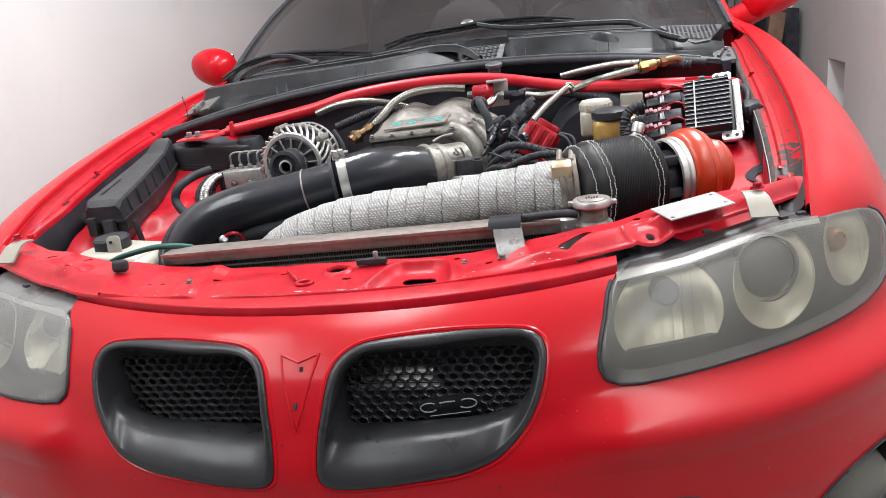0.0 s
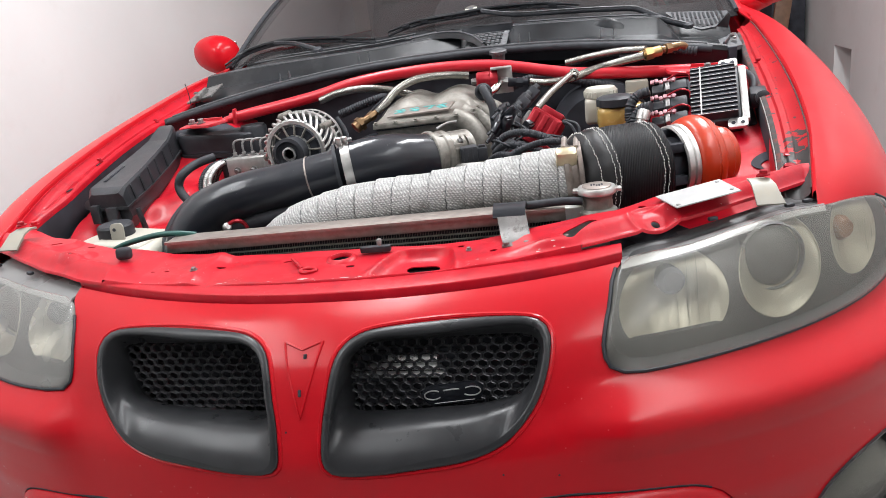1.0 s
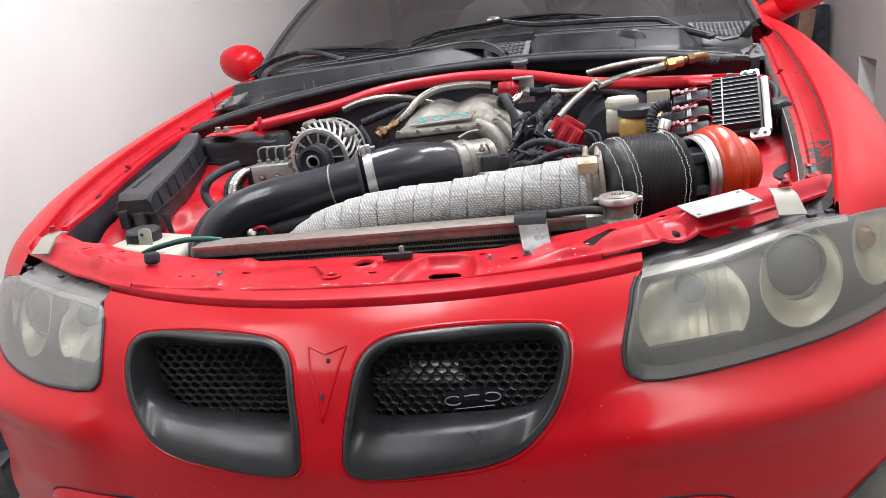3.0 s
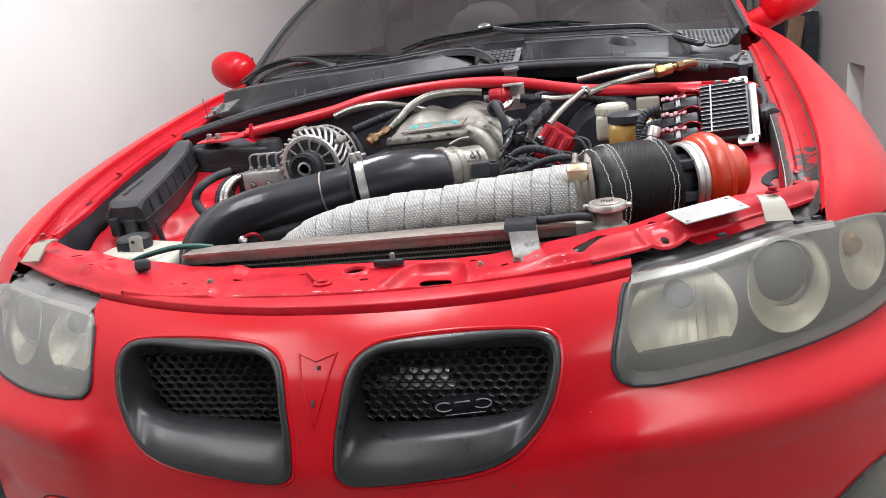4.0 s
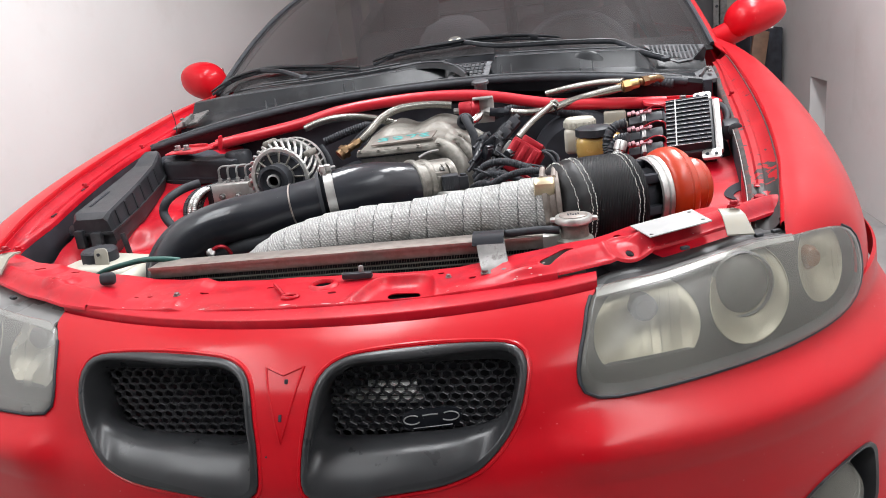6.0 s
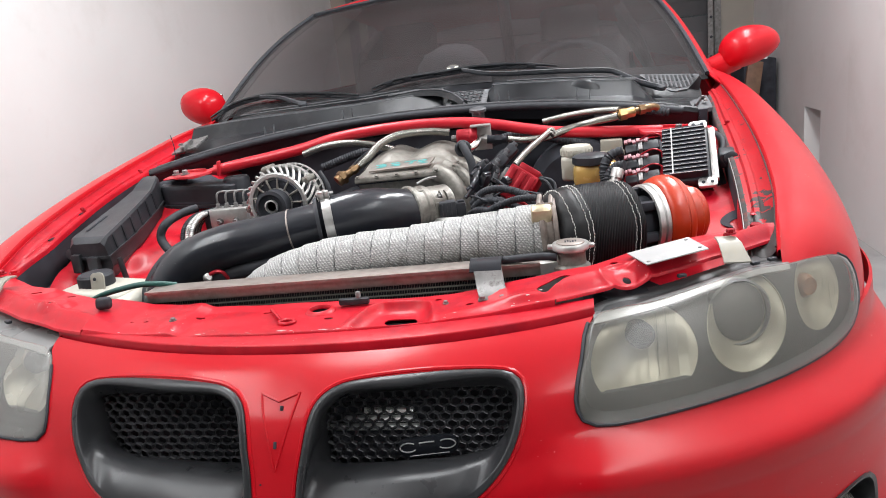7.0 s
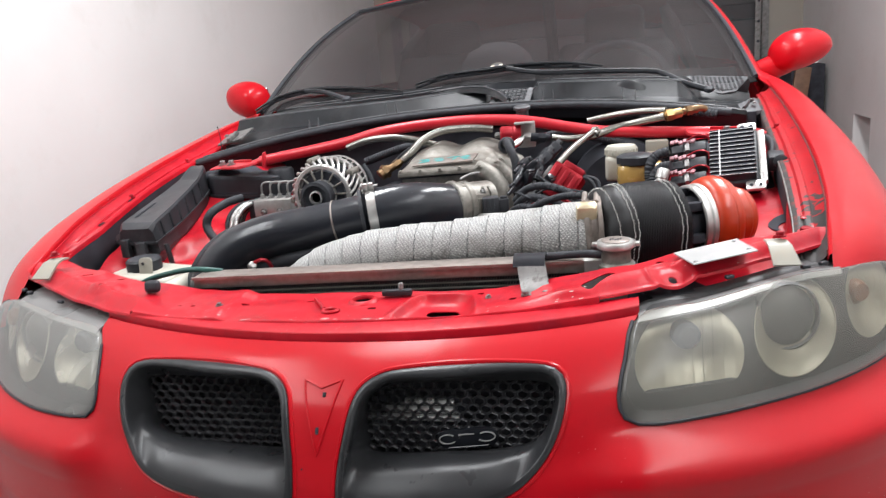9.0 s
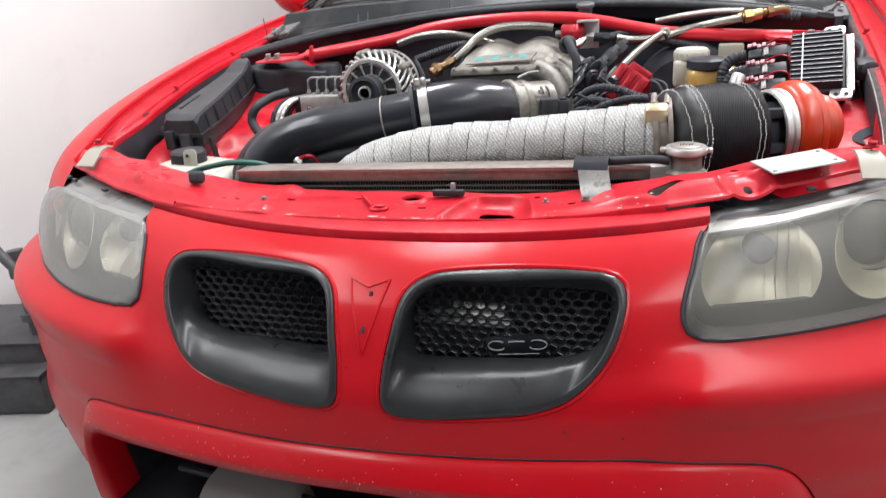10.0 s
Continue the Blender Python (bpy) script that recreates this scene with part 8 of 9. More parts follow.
def wiring():
    c = thing("coil_pack", "red ignition coil block with black connectors", "coil pack", at=(0.262, 0.645, 0.765))
    R = pose(-0.004, 0, 0.006, -22, 32, -14) @ Matrix.Diagonal((1.12, 1.0, 1.30, 1))
    bm = bmesh.new()
    box(bm, (0, 0, 0), (0.056, 0.062, 0.050), bevel=0.004)
    box(bm, (0.004, 0.0, 0.028), (0.040, 0.05, 0.012), bevel=0.003)
    for k in range(3):
        box(bm, (-0.018 + 0.018 * k, -0.032, 0.004), (0.010, 0.006, 0.034), bevel=0.0015)
    bmesh.ops.transform(bm, matrix=R, verts=bm.verts)
    part("block", bm, RED_ANOD, c)
    bm = bmesh.new()
    box(bm, (-0.032, 0.0, -0.004), (0.010, 0.045, 0.040), (0, 8, 0), 0.002)
    bmesh.ops.transform(bm, matrix=R, verts=bm.verts)
    part("bare_edge", bm, STEEL, c)
    rng = random.Random(11)
    # two banks of square black connectors with latches, and stub plugs above them
    for k in range(6):
        i, j = k % 3, k // 3
        m = pose(-0.070 + 0.017 * i + 0.016 * j, -0.010 + 0.020 * i + 0.012 * j, 0.028 + 0.016 * i + 0.010 * j, -28, 40 + rng.uniform(-5, 5), -22)
        bm = bmesh.new()
        box(bm, (0, 0, 0), (0.019, 0.020, 0.030), bevel=0.002)
        for y in (-0.006, 0.006):
            box(bm, (-0.0105, y, 0.002), (0.003, 0.004, 0.022), bevel=0.0006)
        bmesh.ops.transform(bm, matrix=m, verts=bm.verts)
        con = part("connector", bm, BLACK_PLASTIC, c)
        bm = bmesh.new()
        box(bm, (-0.004, 0, 0.018), (0.010, 0.013, 0.008), bevel=0.001)
        bmesh.ops.transform(bm, matrix=m, verts=bm.verts)
        part("latch", bm, COWL_WORN, con)
        bm = bmesh.new()
        lathe(bm, [(0.0075, -0.014), (0.0075, -0.034), (0.006, -0.036), (0.006, -0.044)], m, 14)
        part("boot", bm, RUBBER, con)
    h = thing("wiring_loom", "bundle of black corrugated looms and red wires", "wiring", at=(0.22, 0.55, 0.75))
    o = Vector((0.22, 0.55, 0.75))
    looms = [((0.176, 0.555, 0.762), (0.200, 0.545, 0.785), (0.235, 0.530, 0.792), (0.275, 0.515, 0.782), (0.300, 0.50, 0.765)),
             ((0.178, 0.550, 0.755), (0.20, 0.530, 0.772), (0.24, 0.515, 0.770), (0.28, 0.50, 0.755)),
             ((0.172, 0.540, 0.745), (0.195, 0.52, 0.757), (0.235, 0.50, 0.752), (0.27, 0.49, 0.738)),
             ((0.190, 0.530, 0.74), (0.225, 0.50, 0.765), (0.268, 0.475, 0.782), (0.305, 0.455, 0.786))]
    for k, l in enumerate(looms):
        tube("loom", [Vector(p) - o for p in l], 0.0068 - 0.0008 * (k % 2), RUBBER, h, 8, 10, ridge=0.0007, pitch=0.0045)
    for k in range(4):
        x = 0.01 * k
        tube("red_wire", [Vector(p) - o for p in ((0.20 + x, 0.54, 0.752), (0.225 + x, 0.525, 0.764 + 0.003 * k), (0.255 + x, 0.515, 0.757), (0.28 + x, 0.51, 0.74))], 0.0028, RED_ANOD, h, 6, 8)
    for k in range(9):
        bm = bmesh.new()
        p = Vector(looms[3][1]).lerp(Vector(looms[3][3]), k / 8) - o
        box(bm, p + Vector((0, 0, 0.004)), (0.007, 0.007, 0.009), (20 * k, 30, 15 * k), 0.0015)
        part("knob", bm, RUBBER, h)
    # small dark plugs and stubs crowded between manifold and coil
    for k in range(16):
        p = Vector((rng.uniform(0.165, 0.245), rng.uniform(0.60, 0.72), rng.uniform(0.765, 0.815))) - o
        m = pose(*p, rng.uniform(-50, 10), rng.uniform(10, 60), rng.uniform(-40, 20))
        w = rng.uniform(0.010, 0.018)
        bm = bmesh.new()
        box(bm, (0, 0, 0), (w, w * 1.3, 0.024), bevel=0.002)
        box(bm, (0, 0, 0.012), (w * 0.6, w * 1.5, 0.008), bevel=0.001)
        lathe(bm, [(w * 0.3, -0.012), (w * 0.3, -0.034)], pose(0, 0, 0), 10)
        bmesh.ops.transform(bm, matrix=m, verts=bm.verts)
        part("small_plug", bm, GLOSS_BLACK, h)
    for k in range(10):
        a = Vector((rng.uniform(0.16, 0.21), rng.uniform(0.56, 0.68), rng.uniform(0.74, 0.80)))
        b = Vector((rng.uniform(0.24, 0.31), rng.uniform(0.52, 0.66), rng.uniform(0.73, 0.79)))
        mid = (a + b) / 2 + Vector((rng.uniform(-0.02, 0.02), rng.uniform(-0.03, 0.03), rng.uniform(0.005, 0.03)))
        tube("thin_wire", [a - o, mid - o, b - o], rng.choice((0.0016, 0.002, 0.003)), RUBBER, h, 8, 7)
    # thick black hose end beside the manifold
    tube("vacuum_hose", [(0.138, 0.755, 0.842), (0.141, 0.735, 0.850), (0.150, 0.72, 0.836), (0.160, 0.71, 0.812), (0.162, 0.70, 0.765), (0.162, 0.69, 0.72)], 0.0085, RUBBER, None, 8, 14)
    tagged(bpy.data.objects["vacuum_hose"], "black rubber vacuum hose beside the manifold", "hose")
    bm = bmesh.new()
    sweep(bm, [Vector((0.138, 0.755, 0.842)) + Vector((0.012 * math.cos(a), -0.004, 0.012 * math.sin(a))) for a in np.linspace(0, math.tau, 25)], 0.006, 10, False)
    tagged(part("hose_collar", bm, RUBBER), "black rubber collar on a hose", "collar")
    for k in range(2):
        tube("black_cable", [(0.29 + 0.01 * k, 0.63, 0.79), (0.315 + 0.012 * k, 0.62, 0.78), (0.33, 0.60, 0.745), (0.345, 0.57, 0.70)], 0.003, RUBBER, None, 6, 8)
    for ob in [b for b in bpy.data.objects if b.name.startswith("black_cable")]:
        tagged(ob, "thin black cable hanging in the bay", "cable", "black cables")


wiring()


def strut_brace():
    s = thing("strut_brace", "red enamelled steel strut tower brace", "strut brace", at=(0.0, 0.88, 0.86))
    o = Vector((0.0, 0.88, 0.86))
    ctrl = [Vector(p) - o for p in ((-0.455, 0.80, 0.832), (-0.40, 0.825, 0.839), (-0.33, 0.835, 0.848), (-0.25, 0.845, 0.860), (-0.175, 0.858, 0.876), (-0.09, 0.875, 0.884), (0.02, 0.893, 0.887), (0.12, 0.90, 0.882),
                                    (0.19, 0.90, 0.872), (0.26, 0.895, 0.857), (0.33, 0.885, 0.845), (0.42, 0.873, 0.839), (0.555, 0.855, 0.832))]
    bm = bmesh.new()
    sweep(bm, curve_points(ctrl, 8), 0.0125, 18)
    part("tube", bm, RED_BAR, s)
    # flattened tongue on the long end
    bm = bmesh.new()
    secs = []
    for x, y, z, w, h in ((-0.440, 0.803, 0.833, 0.0125, 0.0125), (-0.462, 0.797, 0.831, 0.017, 0.008), (-0.485, 0.790, 0.829, 0.021, 0.004), (-0.53, 0.776, 0.8265, 0.021, 0.003), (-0.56, 0.766, 0.8255, 0.016, 0.003)):
        secs.append([Vector((x, y + w * math.cos(a), z + h * math.sin(a))) - o for a in (math.tau * k / 14 for k in range(14))])
    loft(bm, secs)
    part("tongue", bm, RED_BAR, s, sharp=50)
    bm = bmesh.new()
    box(bm, Vector((-0.437, 0.786, 0.838)) - o, (0.006, 0.020, 0.034), (0, 8, 12), 0.002)
    part("fork", bm, RED_BAR, s)
    for sx, x0, y0 in ((-1, -0.50, 0.762), (1, 0.585, 0.85)):
        bm = bmesh.new()
        m = pose(*(Vector((x0, y0, 0.828)) - o), 6, sx * 4, -38 if sx < 0 else 8)
        prism(bm, rounded_rect(0.16, 0.05, 0.016), m, 0.006, 0.001)
        prism(bm, rounded_rect(0.10, 0.006, 0.002), m @ pose(0, 0.02, 0.004), 0.007)
        pl = part("end_plate", bm, RED_BAR, s)
        for dx in (-0.05, 0.0):
            bolt("nut", m @ Vector((dx * (1 if sx < 0 else -1), -0.008, 0.006)), (0, 0, 1), 0.007, STEEL, s, 0.010)
    for sx in (-1, 1):
        t = thing("strut_tower_cap", "black rubber strut tower top", "strut top", "strut tops", at=(sx * 0.555, 0.84, 0.80))
        bm = bmesh.new()
        lathe(bm, [(0.075, -0.03), (0.075, 0.0), (0.06, 0.012), (0.03, 0.018), (0.001, 0.02)], pose(0, 0, 0), 36)
        part("dome", bm, DARK, t)


strut_brace()


def fuel_lines():
    n = thing("braided_fuel_line", "braided steel fuel hoses with brass fittings", "fuel line", at=(0, 0.85, 0.85))
    o = Vector((0, 0.85, 0.85))

    def run(pts, r=0.0072, m=BRAID):
        return tube("hose", [Vector(p) - o for p in pts], r, m, n, 8, 12)

    run([(-0.100, 0.775, 0.818), (-0.080, 0.79, 0.836), (-0.058, 0.815, 0.858), (-0.02, 0.845, 0.872), (0.04, 0.87, 0.872), (0.09, 0.88, 0.865)], 0.0085)
    run([(-0.245, 0.83, 0.848), (-0.20, 0.835, 0.861), (-0.14, 0.84, 0.864), (-0.08, 0.85, 0.853), (-0.03, 0.86, 0.835)], 0.0085)
    run([(0.225, 0.845, 0.842), (0.26, 0.85, 0.836), (0.31, 0.86, 0.838), (0.35, 0.875, 0.848), (0.40, 0.88, 0.858), (0.465, 0.85, 0.872)], 0.0085)
    run([(0.30, 0.95, 0.862), (0.36, 0.945, 0.872), (0.42, 0.92, 0.879), (0.47, 0.89, 0.880)], 0.0085)
    run([(0.245, 0.74, 0.80), (0.27, 0.78, 0.822), (0.30, 0.83, 0.840), (0.32, 0.87, 0.850)], 0.0075)

    def fitting(p, d, mat_, L=0.03, r=0.010):
        bm = bmesh.new()
        m = axis_matrix(Vector(p) - o, d)
        lathe(bm, [(r * 0.8, 0), (r * 0.8, L * 0.25)], m, 20)
        lathe(bm, [(r * 1.25, L * 0.25), (r * 1.25, L * 0.6)], m, 6)
        lathe(bm, [(r, L * 0.6), (r, L), (r * 0.7, L * 1.05)], m, 20)
        part("fitting", bm, mat_, n)

    fitting((-0.100, 0.776, 0.819), (-0.6, -0.5, -0.35), BRONZE, 0.036, 0.0085)
    fitting((-0.126, 0.757, 0.806), (-0.6, -0.5, -0.45), BRONZE, 0.026, 0.013)
    fitting((0.455, 0.855, 0.871), (1, 0.30, 0.12), BRASS, 0.045, 0.011)
    fitting((0.50, 0.87, 0.877), (1, 0.45, 0.10), BRONZE, 0.036, 0.009)
    tube("hose_tail", [Vector(p) - o for p in ((0.525, 0.882, 0.880), (0.535, 0.886, 0.881), (0.545, 0.890, 0.880), (0.550, 0.893, 0.876))], 0.0075, BRONZE, n, 6, 12)
    fitting((0.222, 0.845, 0.842), (-1, -0.1, 0.1), GLOSS_BLACK, 0.042, 0.0095)
    fitting((0.185, 0.842, 0.847), (-1, -0.1, 0.1), ALU_BRIGHT, 0.02, 0.0085)
    fitting((0.322, 0.872, 0.851), (-0.3, -0.8, -0.5), BRAID, 0.02, 0.010)
    # regulator
    g = thing("fuel_regulator", "red fuel pressure regulator on a bright bracket", "fuel regulator", at=(0.138, 0.832, 0.852))
    bm = bmesh.new()
    m = axis_matrix((-0.024, 0, 0.004), (1, 0.1, 0))
    lathe(bm, [(0.015, 0.0), (0.0185, 0.003), (0.0185, 0.026), (0.0175, 0.028), (0.0195, 0.031), (0.0195, 0.046)], m, 32)
    part("body", bm, RED_ANOD, g)
    bm = bmesh.new()
    lathe(bm, [(0.004, -0.012), (0.007, -0.011), (0.007, 0.001), (0.004, 0.002)], m, 6)
    part("screw", bm, STEEL, g)
    bm = bmesh.new()
    box(bm, (0.032, 0.012, 0.000), (0.040, 0.005, 0.056), (0, 0, 6), 0.001)
    box(bm, (0.030, -0.001, 0.027), (0.044, 0.03, 0.004), (0, 0, 6), 0.001)
    part("bracket", bm, ALU_BRIGHT, g)
    tube("elbow", [(0.022, -0.004, -0.004), (0.020, -0.020, -0.010), (0.008, -0.030, -0.018), (-0.006, -0.032, -0.022)], 0.0085, CHROME, g, 6, 14)


fuel_lines()


def reservoirs():
    w = thing("brake_reservoir", "white plastic brake fluid reservoir", "fluid reservoir", at=(0.372, 0.812, 0.775))
    bm = bmesh.new()
    box(bm, (0, 0, 0.0), (0.066, 0.06, 0.052), bevel=0.008, seg=3)
    part("body", bm, WHITE_TANK, w)
    bm = bmesh.new()
    lathe(bm, [(0.031, 0.024), (0.033, 0.028), (0.033, 0.040), (0.029, 0.046), (0.012, 0.048), (0.001, 0.048)], pose(0, 0, 0), 32)
    for k in range(20):
        a = math.tau * k / 20
        box(bm, (0.0325 * math.cos(a), 0.0325 * math.sin(a), 0.034), (0.004, 0.004, 0.012), (0, 0, math.degrees(a)))
    part("cap", bm, WHITE_TANK, w)
    a = thing("power_steering_reservoir", "amber translucent fluid reservoir with a black cap", "fluid reservoir", at=(0.408, 0.748, 0.772))
    bm = bmesh.new()
    box(bm, (0.002, 0, -0.004), (0.094, 0.06, 0.050), (0, 0, 4), 0.014, 3)
    part("body", bm, AMBER_TANK, a)
    bm = bmesh.new()
    box(bm, (0, 0, -0.030), (0.088, 0.066, 0.008), (0, 0, 4), 0.003)
    part("base_rim", bm, CREAM, a)
    bm = bmesh.new()
    lathe(bm, [(0.026, 0.016), (0.034, 0.020), (0.034, 0.034), (0.030, 0.038), (0.001, 0.039)], pose(-0.008, 0.0, 0), 32)
    for v in bm.verts:
        dx, dy = v.co.x + 0.008, v.co.y
        if math.hypot(dx, dy) > 0.033:
            f = 1.04 + 0.07 * (math.cos(8 * math.atan2(dy, dx)) > 0)
            v.co.x, v.co.y = -0.008 + dx * f, dy * f
    part("cap", bm, BLACK_PLASTIC, a)
    f = thing("relay_box", "small cream plastic relay box", "relay", at=(0.447, 0.85, 0.805))
    bm = bmesh.new()
    box(bm, (0, 0, 0), (0.046, 0.03, 0.036), bevel=0.003)
    box(bm, (0, -0.016, -0.010), (0.052, 0.008, 0.012), bevel=0.002)
    part("case", bm, CREAM, f)
    m = thing("brake_servo", "dark round brake servo behind the reservoirs", "brake servo", at=(0.37, 0.975, 0.70))
    bm = bmesh.new()
    lathe(bm, [(0.02, -0.06), (0.09, -0.05), (0.115, -0.02), (0.115, 0.03), (0.09, 0.06)], axis_matrix((0, 0, 0), (0, 1, 0)), 40)
    part("drum", bm, DARK, m)


reservoirs()


def ignition_module():
    t = thing("ignition_module", "black finned heat-sink module with bright edges", "ignition module", at=(0.579, 0.695, 0.803))
    y = Vector((0.08, 0.81, 0.585)).normalized()
    x = Vector((1, -0.06, 0.15))
    x = (x - y * x.dot(y)).normalized()
    z = x.cross(y)
    m = Matrix(((x.x, y.x, z.x, 0), (x.y, y.y, z.y, 0), (x.z, y.z, z.z, 0), (0, 0, 0, 1)))

    def put(bm, name, material, parent=t, label=""):
        bmesh.ops.transform(bm, matrix=m, verts=bm.verts)
        return part(name, bm, material, parent, label)

    bm = bmesh.new()
    box(bm, (0.0, 0, -0.010), (0.086, 0.138, 0.016), bevel=0.003)
    base = put(bm, "base", BLACK_PLASTIC)
    bm = bmesh.new()
    box(bm, (0.050, 0, -0.008), (0.014, 0.138, 0.012), bevel=0.003)
    put(bm, "side_rail", ALU_BRIGHT)
    bm = bmesh.new()
    box(bm, (0.0, 0, -0.030), (0.088, 0.130, 0.026), bevel=0.004)
    put(bm, "case", BLACK_PLASTIC)
    for k in range(12):
        yy = -0.060 + 0.0109 * k
        bm = bmesh.new()
        box(bm, (-0.002, yy, 0.006), (0.080, 0.0066, 0.018), bevel=0.0008, seg=1)
        fin = put(bm, "fin", DARK)
        bm = bmesh.new()
        box(bm, (-0.002, yy - 0.0022, 0.0152), (0.080, 0.0007, 0.0008))
        put(bm, "fin_edge", FIN_EDGE, fin, "bare bright edge")
    bm = bmesh.new()
    box(bm, (-0.024, 0, 0.0085), (0.0022, 0.124, 0.0150))
    put(bm, "cross_web", FIN_EDGE)
    for sx, sy in ((0.026, 1), (0.036, -1)):
        bm = bmesh.new()
        prism(bm, rounded_rect(0.034, 0.022, 0.006), pose(sx, sy * 0.078, -0.006), 0.006, 0.001)
        ear = put(bm, "ear", ALU_BRIGHT)
        for dx in (-0.008, 0.008):
            bm = bmesh.new()
            lathe(bm, [(0.0035, 0), (0.0035, 0.0008)], pose(sx + dx, sy * 0.079, 0.0003), 12)
            put(bm, "ear_hole", DARK, ear)
    for k, yy in enumerate((-0.050, -0.010, 0.034)):
        c = tagged(new("plug"), "black connector plug with a pink clip and wires")
        c.parent = t
        bm = bmesh.new()
        box(bm, (-0.070, yy, -0.004), (0.044, 0.026, 0.022), (0, 0, 4), 0.004)
        box(bm, (-0.100, yy - 0.001, -0.005), (0.028, 0.021, 0.018), (0, 0, 4), 0.003)
        put(bm, "shell", BLACK_PLASTIC, c)
        bm = bmesh.new()
        box(bm, (-0.084, yy, -0.001), (0.008, 0.029, 0.024), (0, 0, 4), 0.001)
        put(bm, "band", STEEL, c)
        for j in range(6):
            bm = bmesh.new()
            box(bm, (-0.112 + 0.008 * j, yy + 0.009 + 0.002 * math.sin(j * 2.1), 0.012 + 0.002 * math.sin(j * 3)), (0.007, 0.009, 0.005), (0, 0, 20 * math.sin(j)), 0.001)
            put(bm, "pink_clip", PINK, c)
        bm = bmesh.new()
        sweep(bm, curve_points([(-0.085, yy + 0.010, 0.013), (-0.062, yy + 0.016, 0.019), (-0.045, yy + 0.012, 0.016), (-0.043, yy + 0.004, 0.006)], 6), 0.0016, 6)
        put(bm, "red_wire", RED_ANOD, c)
    h = thing("breather_hose", "black corrugated hose with a bright metal fitting", "hose", at=(0.45, 0.67, 0.78))
    o = Vector((0.45, 0.67, 0.78))
    for pts in (((0.462, 0.70, 0.818), (0.440, 0.70, 0.812), (0.426, 0.695, 0.795), (0.424, 0.69, 0.77), (0.430, 0.68, 0.745)),
                ((0.462, 0.665, 0.795), (0.446, 0.672, 0.792), (0.432, 0.67, 0.775), (0.43, 0.66, 0.752))):
        tube("loom", [Vector(p) - o for p in pts], 0.0095, RUBBER, h, 8, 12, ridge=0.0011, pitch=0.005)
    bm = bmesh.new()
    mm = axis_matrix(Vector((0.440, 0.645, 0.764)) - o, (0.35, 0.35, 1))
    lathe(bm, [(0.008, -0.008), (0.011, -0.004), (0.0115, 0.006), (0.009, 0.008), (0.009, 0.011), (0.0120, 0.012), (0.0122, 0.028), (0.010, 0.031)], mm, 24)
    part("fitting", bm, ALU_BRIGHT, h)


ignition_module()


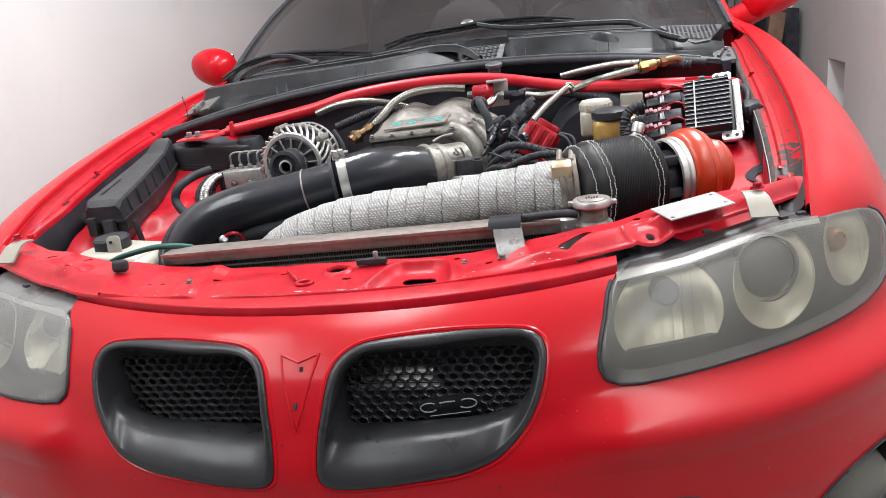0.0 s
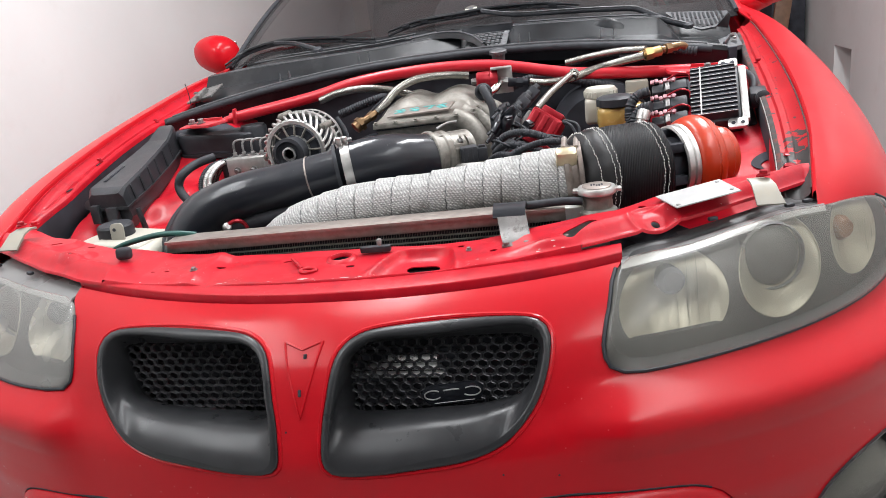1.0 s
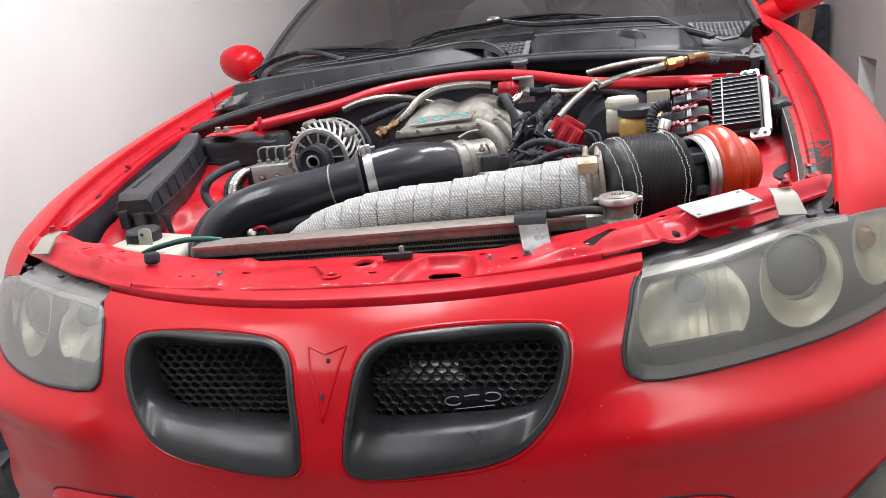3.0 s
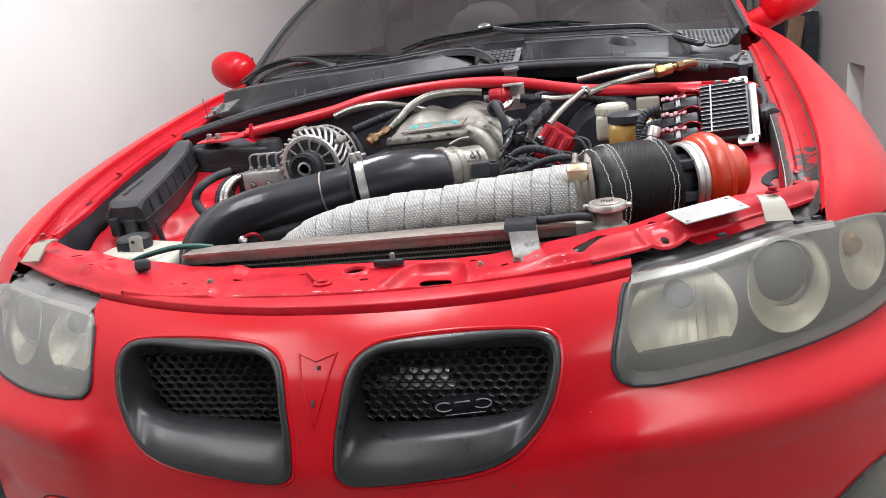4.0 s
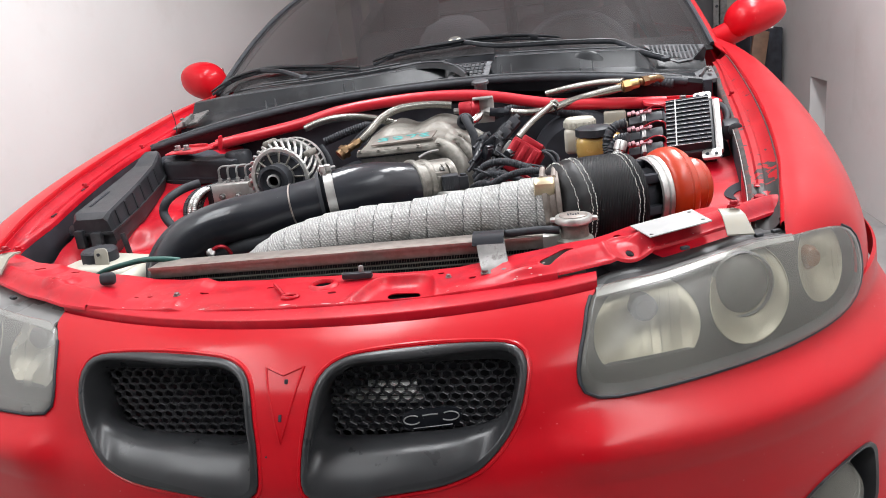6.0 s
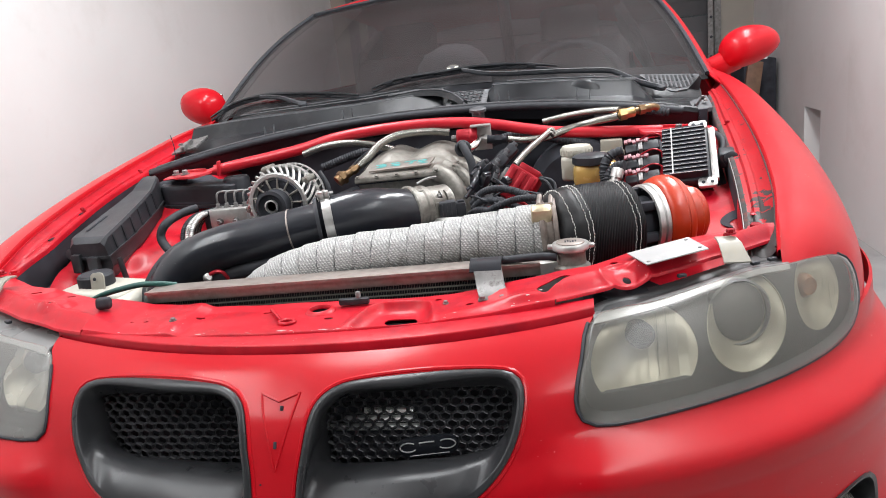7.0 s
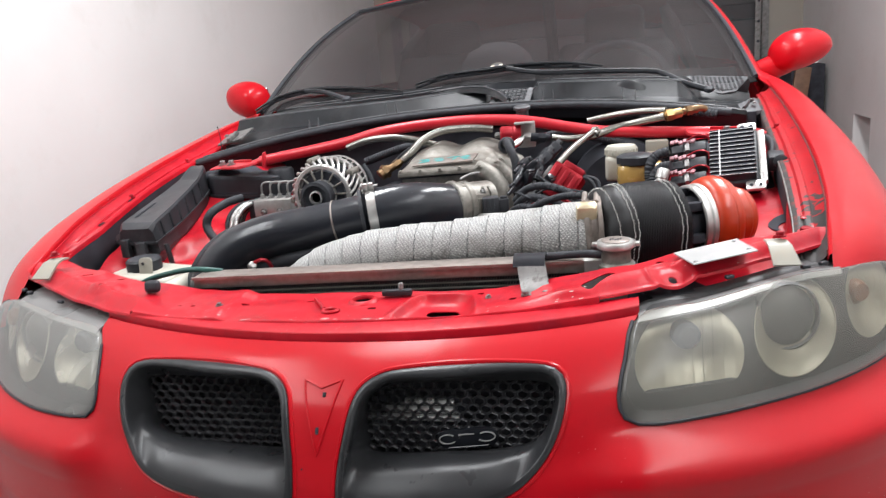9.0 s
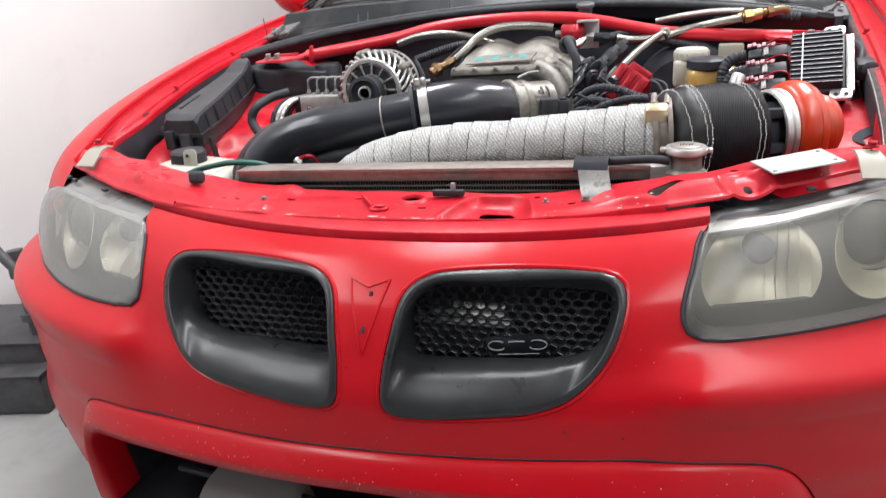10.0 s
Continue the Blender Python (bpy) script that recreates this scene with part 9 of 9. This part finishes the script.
# ---- small things in the bay ----
def bay_details():
    k = thing("module_filler", "black plug and cable on a dark filler block behind the finned module", "bracket", at=(0.615, 0.70, 0.74))
    # dark block added to fill the dark space beside the module
    bm = bmesh.new()
    box(bm, (0.012, 0.05, -0.004), (0.060, 0.15, 0.060), (14, 0, -4), 0.008, 2)
    part("dark_filler", bm, DARK, k)
    bm = bmesh.new()
    box(bm, (0.040, 0.00, 0.050), (0.030, 0.045, 0.030), (10, 0, -6), 0.005, 2)
    lathe(bm, [(0.012, 0.0), (0.013, 0.010), (0.010, 0.012)], axis_matrix((0.042, -0.022, 0.052), (0.1, -1, 0.1)), 18)
    part("plug", bm, BLACK_PLASTIC, k)
    tube("cable", [(0.035, 0.02, 0.055), (0.044, 0.06, 0.075), (0.035, 0.11, 0.085), (0.01, 0.15, 0.09)], 0.006, RUBBER, k, 6, 10)
    w = thing("thin_wire", "thin dark wire standing up beside the bonnet hinge", "wire", at=(-0.665, 1.0, 0.845))
    tube("strand", [(0, 0, 0), (0.001, 0.002, 0.03), (-0.002, 0.0, 0.062)], 0.0011, RUBBER, w, 5, 6)
    q = thing("hose_clip", "small worn screw clip beside the wrapped pipe", "clip", at=(-0.268, 0.345, 0.706))
    bm = bmesh.new()
    lathe(bm, [(0.006, 0), (0.0075, 0.003), (0.0075, 0.009), (0.005, 0.011)], axis_matrix((0, 0, 0), (0.8, -0.5, 0.4)), 14)
    part("screw_head", bm, ALU_BRIGHT, q)
    tube("band", [(0.004, -0.002, 0.004), (0.016, 0.004, 0.010), (0.026, 0.012, 0.006), (0.030, 0.02, -0.008)], 0.0035, RED_ANOD, q, 5, 8)
    c = thing("oil_filler", "small dull grey filler neck behind the strut brace", "filler", at=(0.150, 0.955, 0.898))
    bm = bmesh.new()
    lathe(bm, [(0.014, -0.03), (0.015, 0.0), (0.020, 0.002), (0.020, 0.008), (0.017, 0.010), (0.001, 0.0105)], pose(0, 0, 0, 8, 0, 0), 24)
    part("body", bm, COWL_WORN, c)
    b = thing("corrugated_conduit", "pale ribbed conduit bundle beside the brake block", "conduit", at=(-0.43, 0.66, 0.73))
    o = Vector((-0.43, 0.66, 0.73))
    for k in range(3):
        tube("conduit", [Vector(p) - o for p in ((-0.415 - 0.010 * k, 0.70, 0.756), (-0.436 - 0.010 * k, 0.67, 0.752), (-0.448 - 0.010 * k, 0.64, 0.730), (-0.446 - 0.010 * k, 0.62, 0.69))], 0.0052, ALU_BRIGHT if k < 2 else RUBBER, b, 8, 10,
             ridge=0.0006, pitch=0.004)
    for k, pts in enumerate((((-0.555, 0.44, 0.71), (-0.52, 0.42, 0.70), (-0.49, 0.43, 0.67), (-0.47, 0.45, 0.62)), ((-0.56, 0.47, 0.70), (-0.53, 0.45, 0.68), (-0.51, 0.46, 0.64)), ((-0.42, 0.56, 0.70), (-0.38, 0.53, 0.715), (-0.33, 0.52, 0.70), (-0.29, 0.53, 0.66)))):
        tube("loom_branch", pts, 0.006 + 0.002 * (k % 2), RUBBER, None, 8, 10, ridge=0.0007, pitch=0.0045)
    # dark hoses behind the manifold, under the brace
    for k, pts in enumerate((((-0.24, 0.93, 0.80), (-0.12, 0.95, 0.83), (0.0, 0.96, 0.815), (0.12, 0.95, 0.80)), ((-0.16, 0.90, 0.79), (-0.10, 0.89, 0.83), (-0.06, 0.91, 0.82), (-0.04, 0.93, 0.76)), ((0.16, 0.93, 0.82), (0.24, 0.94, 0.84), (0.33, 0.95, 0.82), (0.40, 0.95, 0.80)),
                             ((0.42, 0.98, 0.86), (0.50, 0.96, 0.872), (0.58, 0.94, 0.860)))):
        tube("loom_branch", pts, 0.010, RUBBER, None, 8, 12, ridge=0.0008, pitch=0.006)
    for ob in [b_ for b_ in bpy.data.objects if b_.name.startswith("loom_branch")]:
        tagged(ob, "black corrugated wiring loom branch in the bay", "wiring", "loom branches")


bay_details()
